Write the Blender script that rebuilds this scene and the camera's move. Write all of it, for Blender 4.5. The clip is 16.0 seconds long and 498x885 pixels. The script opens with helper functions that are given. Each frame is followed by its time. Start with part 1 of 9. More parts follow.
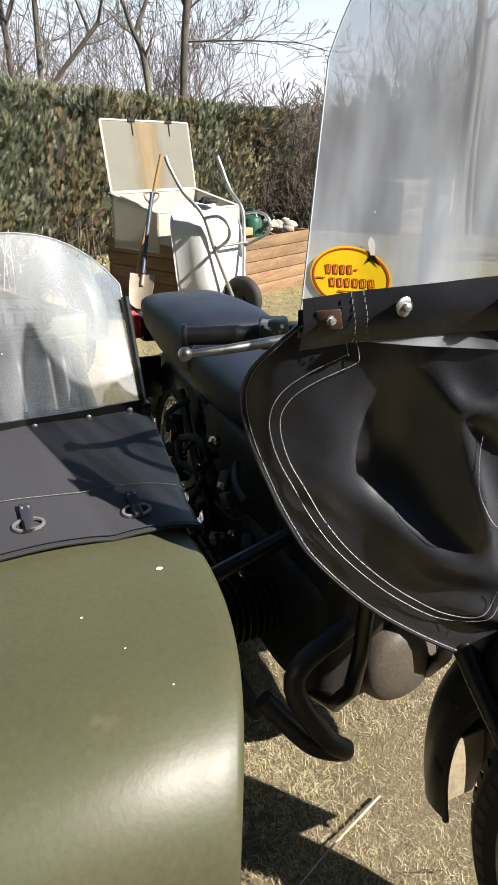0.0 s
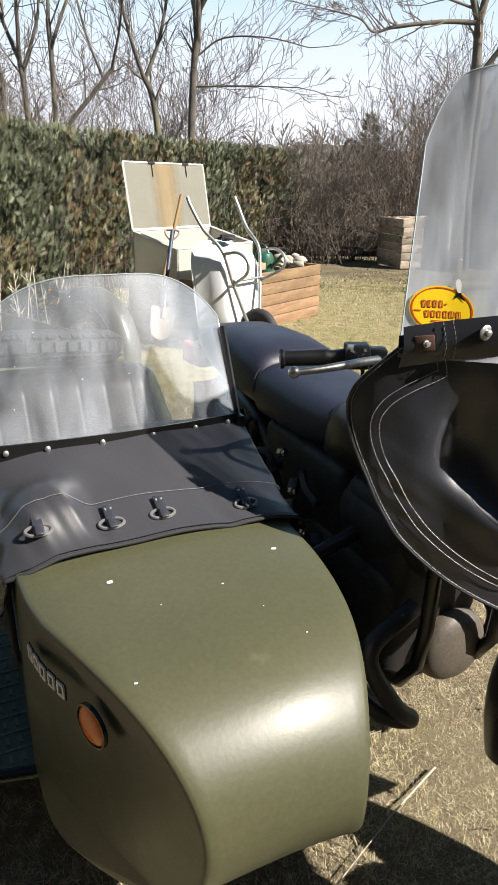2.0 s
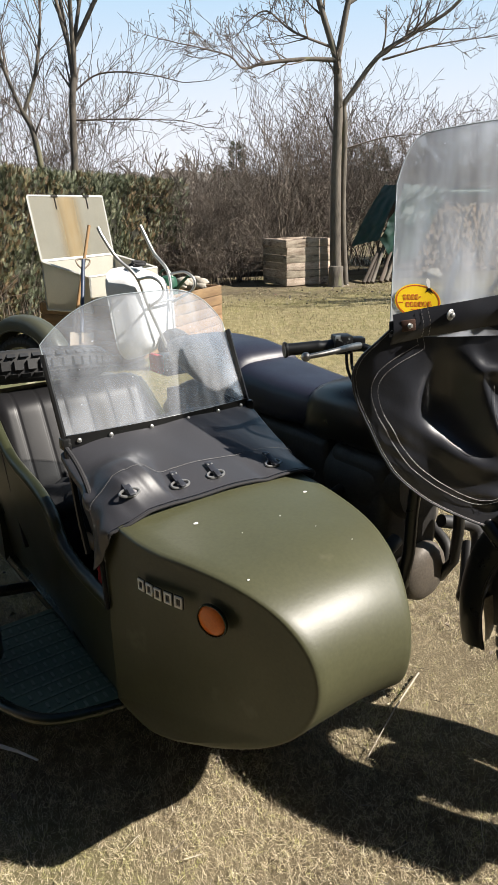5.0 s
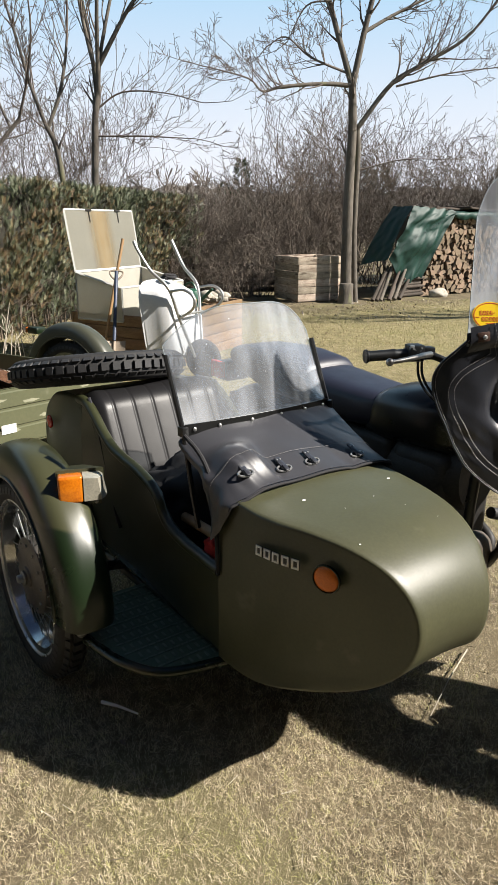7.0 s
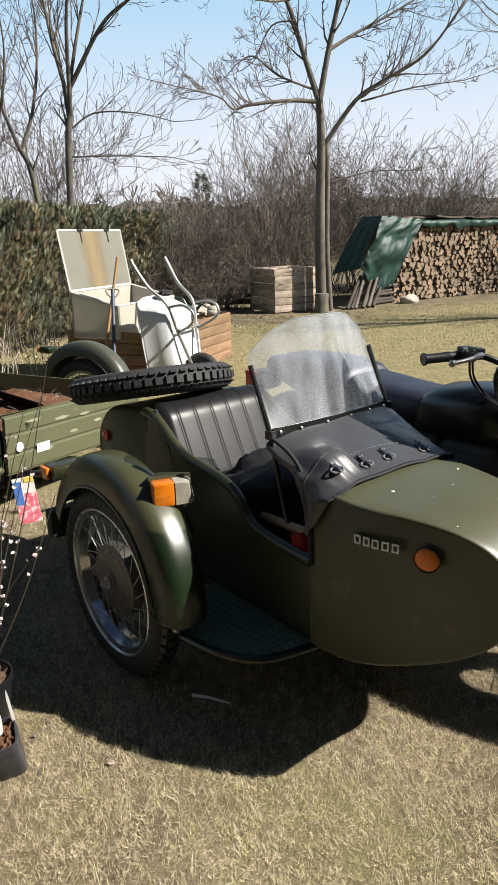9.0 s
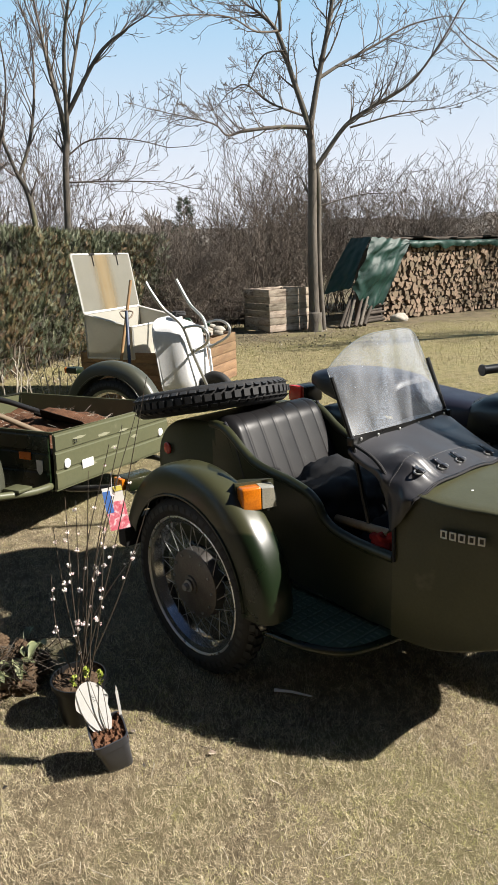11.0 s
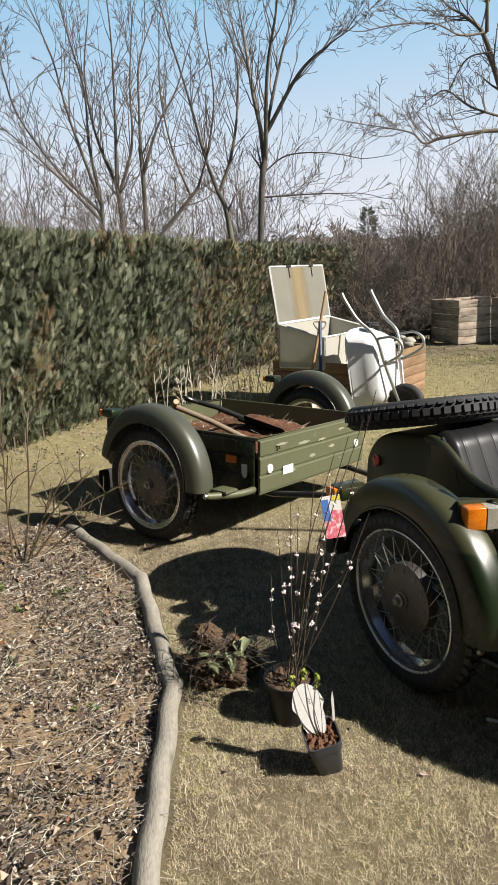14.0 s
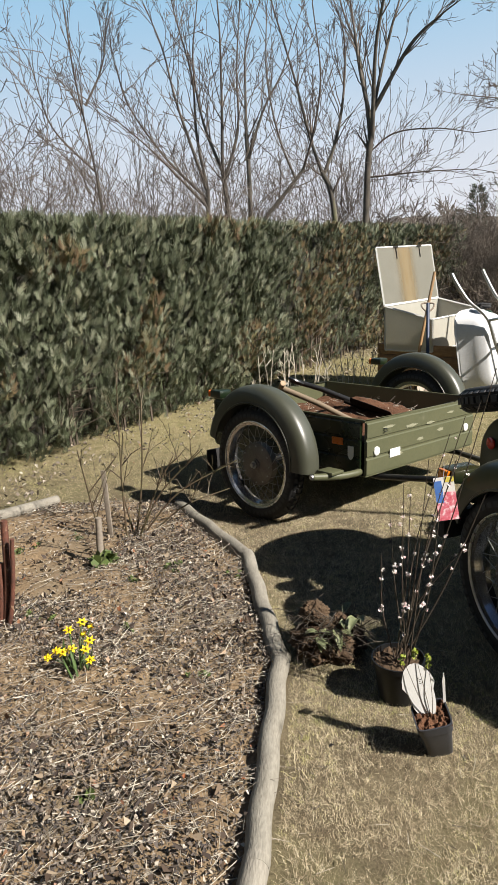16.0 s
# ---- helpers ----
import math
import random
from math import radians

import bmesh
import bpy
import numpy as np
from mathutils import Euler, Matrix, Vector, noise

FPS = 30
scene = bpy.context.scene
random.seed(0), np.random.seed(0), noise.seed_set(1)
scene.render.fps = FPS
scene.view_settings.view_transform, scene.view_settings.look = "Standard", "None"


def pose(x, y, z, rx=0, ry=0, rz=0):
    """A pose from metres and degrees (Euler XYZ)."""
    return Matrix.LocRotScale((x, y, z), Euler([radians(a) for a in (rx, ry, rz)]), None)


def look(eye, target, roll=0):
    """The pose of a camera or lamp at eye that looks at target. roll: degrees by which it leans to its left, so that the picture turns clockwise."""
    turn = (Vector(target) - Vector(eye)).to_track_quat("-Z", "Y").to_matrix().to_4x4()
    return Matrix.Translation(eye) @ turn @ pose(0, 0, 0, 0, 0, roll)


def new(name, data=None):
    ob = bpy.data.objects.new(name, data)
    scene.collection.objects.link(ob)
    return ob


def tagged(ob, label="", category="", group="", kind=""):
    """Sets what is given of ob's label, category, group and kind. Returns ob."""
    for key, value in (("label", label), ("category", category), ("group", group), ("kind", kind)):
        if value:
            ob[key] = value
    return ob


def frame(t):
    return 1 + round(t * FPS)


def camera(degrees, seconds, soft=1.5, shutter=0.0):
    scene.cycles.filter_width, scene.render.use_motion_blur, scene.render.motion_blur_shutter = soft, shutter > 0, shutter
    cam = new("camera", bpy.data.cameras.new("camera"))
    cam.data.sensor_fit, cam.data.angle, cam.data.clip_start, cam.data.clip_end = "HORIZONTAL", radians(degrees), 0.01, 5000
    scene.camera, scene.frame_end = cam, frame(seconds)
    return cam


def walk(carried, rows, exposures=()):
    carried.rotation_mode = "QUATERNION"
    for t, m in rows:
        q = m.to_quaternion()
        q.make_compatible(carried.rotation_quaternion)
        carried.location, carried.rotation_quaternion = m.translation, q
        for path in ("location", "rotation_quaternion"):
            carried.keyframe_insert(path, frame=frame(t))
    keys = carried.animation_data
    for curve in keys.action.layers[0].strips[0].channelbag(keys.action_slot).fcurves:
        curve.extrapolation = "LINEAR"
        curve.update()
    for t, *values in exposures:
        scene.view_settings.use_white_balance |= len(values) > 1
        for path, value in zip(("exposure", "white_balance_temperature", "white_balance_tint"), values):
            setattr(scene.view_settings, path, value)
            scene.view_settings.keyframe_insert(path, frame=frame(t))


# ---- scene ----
cam = camera(40.5, 16.0, soft=1.1)
PATH = [
    (0, (-0.064, 0.021, 1.363), (-0.076, 1.852, 0.558), 0.8),
    (0.5, (-0.098, 0.0, 1.365), (-0.234, 1.829, 0.567), 0.2),
    (1, (-0.109, -0.057, 1.383), (-0.301, 1.779, 0.614), 0.6),
    (1.5, (-0.162, -0.117, 1.39), (-0.267, 1.73, 0.631), 0.9),
    (2, (-0.252, -0.204, 1.4), (-0.249, 1.662, 0.68), 0.9),
    (2.5, (-0.296, -0.268, 1.399), (-0.225, 1.601, 0.69), 0.8),
    (3, (-0.318, -0.34, 1.398), (-0.167, 1.529, 0.701), 0.9),
    (3.2, (-0.333, -0.372, 1.4), (-0.157, 1.498, 0.712), 0.6),
    (5.3, (-0.639, -0.587, 1.424), (-0.284, 1.272, 0.777), -0.3),
    (5.5, (-0.674, -0.61, 1.428), (-0.31, 1.251, 0.792), 0.4),
    (6, (-0.745, -0.654, 1.426), (-0.406, 1.221, 0.817), 1.0),
    (6.5, (-0.831, -0.706, 1.431), (-0.486, 1.159, 0.797), 0.7),
    (7, (-0.894, -0.763, 1.441), (-0.55, 1.108, 0.823), 0.5),
    (7.5, (-0.991, -0.794, 1.454), (-0.639, 1.078, 0.845), 0.9),
    (8, (-1.098, -0.813, 1.46), (-0.662, 1.041, 0.849), -0.1),
    (8.2, (-1.13, -0.81, 1.462), (-0.706, 1.05, 0.86), -0.9),
    (10.3, (-1.489, -0.916, 1.462), (-0.982, 0.934, 0.896), -0.8),
    (10.5, (-1.527, -0.916, 1.46), (-1.019, 0.938, 0.907), -0.1),
    (11, (-1.609, -0.914, 1.476), (-1.107, 0.948, 0.946), -1.9),
    (11.5, (-1.692, -0.91, 1.483), (-1.208, 0.956, 0.951), -1.7),
    (12, (-1.729, -0.908, 1.49), (-1.352, 0.988, 0.976), -2.1),
    (12.5, (-1.746, -0.908, 1.501), (-1.456, 1.005, 0.995), -2.1),
    (13, (-1.762, -0.903, 1.494), (-1.561, 1.025, 1.001), -2.4),
    (13.5, (-1.773, -0.91, 1.5), (-1.659, 1.029, 1.025), -2.7),
    (14, (-1.789, -0.915, 1.497), (-1.775, 1.026, 1.012), -2.5),
    (14.5, (-1.802, -0.924, 1.504), (-1.924, 1.015, 1.032), -2.9),
    (15, (-1.809, -0.929, 1.501), (-2.046, 0.999, 1.023), -3.2),
    (15.5, (-1.834, -0.937, 1.486), (-2.121, 0.985, 1.013), -3.0),
    (16, (-1.838, -0.951, 1.484), (-2.113, 0.963, 0.972), -3.7),
]
walk(cam, [(t, look(eye, target, roll)) for t, eye, target, roll in PATH],
     exposures=[(0, 0.88), (1.5, 0.88), (3.2, 0.77), (5.3, 0.70), (12.0, 0.60), (14.0, 0.53), (16.0, 0.45)])

# ---- light ----
SUN_AZ, SUN_EL = -22.0, 40.3            # azimuth from +x, elevation
to_sun = Vector((math.cos(radians(SUN_AZ)) * math.cos(radians(SUN_EL)),
                 math.sin(radians(SUN_AZ)) * math.cos(radians(SUN_EL)), math.sin(radians(SUN_EL))))
world = bpy.data.worlds.new("sky")
scene.world = world
world.use_nodes = True
wn = world.node_tree
sky = wn.nodes.new("ShaderNodeTexSky")
sky.sky_type = "NISHITA"
sky.sun_disc = False
sky.sun_elevation = radians(SUN_EL)
sky.sun_rotation = radians(90.0 - SUN_AZ)
sky.air_density, sky.dust_density, sky.ozone_density = 1.0, 0.3, 1.5
sky.altitude = 4500
bg = wn.nodes["Background"]
bg.inputs["Strength"].default_value = 0.05
# spring haze: white at the horizon, pale blue higher up, deeper towards the zenith
co = wn.nodes.new("ShaderNodeTexCoord")
sep = wn.nodes.new("ShaderNodeSeparateXYZ")
wn.links.new(co.outputs["Generated"], sep.inputs[0])


def layer(lo, hi, below, above):
    """Blend two sky colours over a range of heights."""
    up = wn.nodes.new("ShaderNodeMapRange")
    up.interpolation_type = "SMOOTHSTEP"
    up.inputs["From Min"].default_value, up.inputs["From Max"].default_value = lo, hi
    wn.links.new(sep.outputs["Z"], up.inputs["Value"])
    hz = wn.nodes.new("ShaderNodeMix")
    hz.data_type = "RGBA"
    wn.links.new(up.outputs["Result"], hz.inputs["Factor"])
    for slot, c in (("A", below), ("B", above)):
        if isinstance(c, tuple):
            hz.inputs[slot].default_value = (*c, 1)
        else:
            wn.links.new(c, hz.inputs[slot])
    return hz.outputs["Result"]


low_sky = layer(0.05, 0.37, (11.2, 11.6, 12.6), (4.9, 8.5, 11.8))
wn.links.new(layer(0.36, 0.74, low_sky, sky.outputs["Color"]), bg.inputs["Color"])
scene.view_settings.exposure = 0.67
sun_data = bpy.data.lights.new("sun", "SUN")
sun_data.energy, sun_data.angle, sun_data.color = 7.2, radians(0.6), (1.0, 0.935, 0.850)
sun = new("sun", sun_data)
sun.matrix_world = look(to_sun * 30, (0, 0, 0))

# ---- shapes ----


def thing(name, m=None, label="", category="", group="", kind=""):
    ob = new(name)
    ob.empty_display_size = 0.1
    ob.matrix_basis = m if m is not None else Matrix()
    return tagged(ob, label, category, group, kind)


def finish(me, mat, angle=38):
    if mat:
        me.materials.append(mat)
    me.polygons.foreach_set("use_smooth", [True] * len(me.polygons))
    me.set_sharp_from_angle(angle=radians(angle))
    return me


def mesh_of(name, bm, mat, angle=38):
    me = bpy.data.meshes.new(name)
    bmesh.ops.recalc_face_normals(bm, faces=bm.faces)
    bm.to_mesh(me)
    bm.free()
    return finish(me, mat, angle)


def part(name, bm, mat, parent=None, label="", m=None, angle=38):
    ob = new(name, mesh_of(name, bm, mat, angle) if isinstance(bm, bmesh.types.BMesh) else bm)
    if parent is not None:
        ob.parent = parent
    if m is not None:
        ob.matrix_basis = m
    return tagged(ob, label)


def raw(name, verts, faces, mat, smooth=False):
    me = bpy.data.meshes.new(name)
    me.from_pydata(verts, [], faces)
    me.materials.append(mat)
    if smooth:
        me.polygons.foreach_set("use_smooth", [True] * len(me.polygons))
    return me


def fast_mesh(name, verts, faces, mat, smooth=False):
    """verts (n,3) and faces (m,k) as arrays."""
    me = bpy.data.meshes.new(name)
    k = faces.shape[1]
    me.vertices.add(len(verts))
    me.vertices.foreach_set("co", np.ascontiguousarray(verts, dtype=np.float32).ravel())
    me.loops.add(faces.size)
    me.loops.foreach_set("vertex_index", np.ascontiguousarray(faces, dtype=np.int32).ravel())
    me.polygons.add(len(faces))
    me.polygons.foreach_set("loop_start", np.arange(0, faces.size, k, dtype=np.int32))
    me.polygons.foreach_set("use_smooth", np.full(len(faces), smooth))
    me.update(calc_edges=True)
    me.materials.append(mat)
    return me


def B():
    return bmesh.new()


def box(bm, x0, x1, y0, y1, z0, z1, bevel=0.0, m=None, seg=2):
    """A box between those bounds, its edges rounded."""
    co = [(x, y, z) for x in (x0, x1) for y in (y0, y1) for z in (z0, z1)]
    vs = [bm.verts.new(m @ Vector(c) if m else c) for c in co]
    fs = [bm.faces.new([vs[i] for i in f]) for f in ((0, 1, 3, 2), (4, 6, 7, 5), (0, 4, 5, 1), (2, 3, 7, 6), (0, 2, 6, 4), (1, 5, 7, 3))]
    if bevel > 0:
        es = {e for f in fs for e in f.edges}
        bmesh.ops.bevel(bm, geom=list(es), offset=bevel, segments=seg, affect="EDGES", profile=0.5)


def loft(bm, rings, closed=True, caps=True):
    """Skin through rings of points."""
    rows = [[bm.verts.new(p) for p in r] for r in rings]
    n = len(rows[0])
    for a, b in zip(rows, rows[1:]):
        for i in range(n if closed else n - 1):
            j = (i + 1) % n
            bm.faces.new((a[i], a[j], b[j], b[i]))
    if caps and closed:
        bm.faces.new(list(reversed(rows[0])))
        bm.faces.new(rows[-1])
    return rows


def smooth_line(pts, steps=6):
    """Catmull-Rom through the points."""
    P = [Vector(p) for p in pts]
    if len(P) < 3:
        return P
    P = [P[0] * 2 - P[1]] + P + [P[-1] * 2 - P[-2]]
    out = []
    for i in range(1, len(P) - 2):
        a, b, c, d = P[i - 1:i + 3]
        for k in range(steps):
            t = k / steps
            out.append(0.5 * ((2 * b) + (c - a) * t + (2 * a - 5 * b + 4 * c - d) * t * t + (3 * b - a - 3 * c + d) * t ** 3))
    out.append(P[-2])
    return out


def tube(bm, pts, r, seg=10, steps=0, caps=True, closed=False):
    """A round bar along the points; r is one radius or one for each end."""
    P = smooth_line(pts, steps) if steps else [Vector(p) for p in pts]
    n = len(P)
    rings, side = [], None
    for i, p in enumerate(P):
        if closed:
            d = (P[(i + 1) % n] - P[i - 1]).normalized()
        else:
            d = (P[min(i + 1, n - 1)] - P[max(i - 1, 0)]).normalized()
        if side is None:
            side = d.cross(Vector((0, 0, 1)) if abs(d.z) < 0.9 else Vector((1, 0, 0))).normalized()
        side = (side - d * side.dot(d)).normalized()
        up = d.cross(side)
        rr = r if isinstance(r, (int, float)) else r[0] + (r[1] - r[0]) * i / max(n - 1, 1)
        rings.append([p + (side * math.cos(a) + up * math.sin(a)) * rr for a in (2 * math.pi * k / seg for k in range(seg))])
    rows = [[bm.verts.new(v) for v in ring] for ring in rings]
    pairs = list(zip(rows, rows[1:])) + ([(rows[-1], rows[0])] if closed else [])
    for a, b in pairs:
        for k in range(seg):
            bm.faces.new((a[k], a[(k + 1) % seg], b[(k + 1) % seg], b[k]))
    if caps and not closed:
        bm.faces.new(list(reversed(rows[0])))
        bm.faces.new(rows[-1])


def lathe(bm, prof, seg=32, m=None, caps=True, closed=False):
    """Turn a profile of (radius, height) round the z axis."""
    m = m or Matrix()
    rings = [[m @ Vector((r * math.cos(a), r * math.sin(a), h)) for a in (2 * math.pi * k / seg for k in range(seg))] for r, h in prof]
    rows = [[bm.verts.new(p) for p in ring] for ring in rings]
    pairs = list(zip(rows, rows[1:])) + ([(rows[-1], rows[0])] if closed else [])
    for a, b in pairs:
        for k in range(seg):
            bm.faces.new((a[k], a[(k + 1) % seg], b[(k + 1) % seg], b[k]))
    if caps and not closed:
        bm.faces.new(list(reversed(rows[0])))
        bm.faces.new(rows[-1])


def sheet(bm, nu, nv, f, thick=0.0, close_u=False):
    """A surface f(s, t) over the unit square, given a thickness along its normals."""
    g = [[Vector(f(i / nu, j / nv)) for j in range(nv + 1)] for i in range(nu + 1)]
    vs = [[bm.verts.new(p) for p in row] for row in g]
    fs = []
    for i in range(nu):
        for j in range(nv):
            fs.append(bm.faces.new((vs[i][j], vs[i + 1][j], vs[i + 1][j + 1], vs[i][j + 1])))
    if thick:
        bmesh.ops.recalc_face_normals(bm, faces=fs)
        bmesh.ops.solidify(bm, geom=fs, thickness=thick)


def sticks(segs, sides=4):
    """Tapered prisms for an array of rows (p0, p1, r0, r1): verts and quads."""
    S = np.asarray(segs, dtype=np.float64)
    p0, p1, r0, r1 = S[:, 0:3], S[:, 3:6], S[:, 6], S[:, 7]
    d = p1 - p0
    d /= np.linalg.norm(d, axis=1, keepdims=True) + 1e-9
    ref = np.where(np.abs(d[:, 2:3]) < 0.9, np.array([[0, 0, 1.0]]), np.array([[1.0, 0, 0]]))
    s = np.cross(d, ref)
    s /= np.linalg.norm(s, axis=1, keepdims=True) + 1e-9
    u = np.cross(d, s)
    a = np.arange(sides) * 2 * np.pi / sides
    ring = s[:, None, :] * np.cos(a)[None, :, None] + u[:, None, :] * np.sin(a)[None, :, None]
    v = np.concatenate([p0[:, None, :] + ring * r0[:, None, None], p1[:, None, :] + ring * r1[:, None, None]], axis=1)
    n = len(S)
    k = np.arange(sides)
    base = (np.arange(n) * 2 * sides)[:, None]
    f = np.stack([base + k, base + (k + 1) % sides, base + sides + (k + 1) % sides, base + sides + k], axis=2)
    return v.reshape(-1, 3), f.reshape(-1, 4)


# ---- materials ----
def mat(name, c1, c2=None, rough=0.6, metal=0.0, scale=6.0, fine=60.0, bump=0.15, dist=0.004, spec=0.5, coat=0.0,
        stretch=(1, 1, 1), rand=0.0, island=False, rough_var=0.12, spots=None, spot_at=0.64, spot_scale=3.0, space="Object"):
    """A painted, stained or grown surface: two colours mixed at two scales, with relief and uneven gloss."""
    m = bpy.data.materials.new(name)
    m.use_nodes = True
    n, l = m.node_tree.nodes, m.node_tree.links
    p = n["Principled BSDF"]
    co = n.new("ShaderNodeTexCoord")
    mp = n.new("ShaderNodeMapping")
    mp.inputs["Scale"].default_value = stretch
    l.new(co.outputs[space], mp.inputs["Vector"])
    big, small = n.new("ShaderNodeTexNoise"), n.new("ShaderNodeTexNoise")
    for tex, sc, det in ((big, scale, 4.0), (small, fine, 3.0)):
        tex.inputs["Scale"].default_value, tex.inputs["Detail"].default_value = sc, det
        l.new(mp.outputs["Vector"], tex.inputs["Vector"])
    mixf = n.new("ShaderNodeMath")
    mixf.operation = "MULTIPLY_ADD"
    l.new(small.outputs["Fac"], mixf.inputs[0])
    mixf.inputs[1].default_value = 0.5
    half = n.new("ShaderNodeMath")
    half.operation = "MULTIPLY"
    half.inputs[1].default_value = 0.5
    l.new(big.outputs["Fac"], half.inputs[0])
    l.new(half.outputs[0], mixf.inputs[2])
    ramp = n.new("ShaderNodeMapRange")
    ramp.inputs["From Min"].default_value, ramp.inputs["From Max"].default_value = 0.34, 0.66
    l.new(mixf.outputs[0], ramp.inputs["Value"])
    mix = n.new("ShaderNodeMix")
    mix.data_type = "RGBA"
    mix.inputs["A"].default_value = (*c1, 1)
    mix.inputs["B"].default_value = (*(c2 or tuple(v * 0.75 for v in c1)), 1)
    l.new(ramp.outputs["Result"], mix.inputs["Factor"])
    col = mix.outputs["Result"]
    if spots:
        sp = n.new("ShaderNodeTexNoise")
        sp.inputs["Scale"].default_value, sp.inputs["Detail"].default_value = spot_scale, 6.0
        l.new(mp.outputs["Vector"], sp.inputs["Vector"])
        st = n.new("ShaderNodeMapRange")
        st.inputs["From Min"].default_value, st.inputs["From Max"].default_value = spot_at, spot_at + 0.08
        l.new(sp.outputs["Fac"], st.inputs["Value"])
        m2 = n.new("ShaderNodeMix")
        m2.data_type = "RGBA"
        l.new(st.outputs["Result"], m2.inputs["Factor"])
        l.new(col, m2.inputs["A"])
        m2.inputs["B"].default_value = (*spots, 1)
        col = m2.outputs["Result"]
    if rand:
        src = n.new("ShaderNodeNewGeometry").outputs["Random Per Island"] if island else n.new("ShaderNodeObjectInfo").outputs["Random"]
        rv = n.new("ShaderNodeMapRange")
        rv.inputs["To Min"].default_value, rv.inputs["To Max"].default_value = 1 - rand, 1 + rand
        l.new(src, rv.inputs["Value"])
        hs = n.new("ShaderNodeHueSaturation")
        l.new(rv.outputs["Result"], hs.inputs["Value"])
        hr = n.new("ShaderNodeMapRange")
        hr.inputs["To Min"].default_value, hr.inputs["To Max"].default_value = 0.5 + 0.04 * rand, 0.5 - 0.04 * rand
        l.new(src, hr.inputs["Value"])
        l.new(hr.outputs["Result"], hs.inputs["Hue"])
        l.new(col, hs.inputs["Color"])
        col = hs.outputs["Color"]
    l.new(col, p.inputs["Base Color"])
    rr = n.new("ShaderNodeMapRange")
    rr.inputs["To Min"].default_value, rr.inputs["To Max"].default_value = max(rough - rough_var, 0.02), min(rough + rough_var, 1)
    l.new(big.outputs["Fac"], rr.inputs["Value"])
    l.new(rr.outputs["Result"], p.inputs["Roughness"])
    p.inputs["Metallic"].default_value = metal
    p.inputs["Specular IOR Level"].default_value = spec
    p.inputs["Coat Weight"].default_value = coat
    p.inputs["Coat Roughness"].default_value = 0.25
    if bump:
        bp = n.new("ShaderNodeBump")
        bp.inputs["Strength"].default_value, bp.inputs["Distance"].default_value = bump, dist
        l.new(mixf.outputs[0], bp.inputs["Height"])
        l.new(bp.outputs["Normal"], p.inputs["Normal"])
    return m


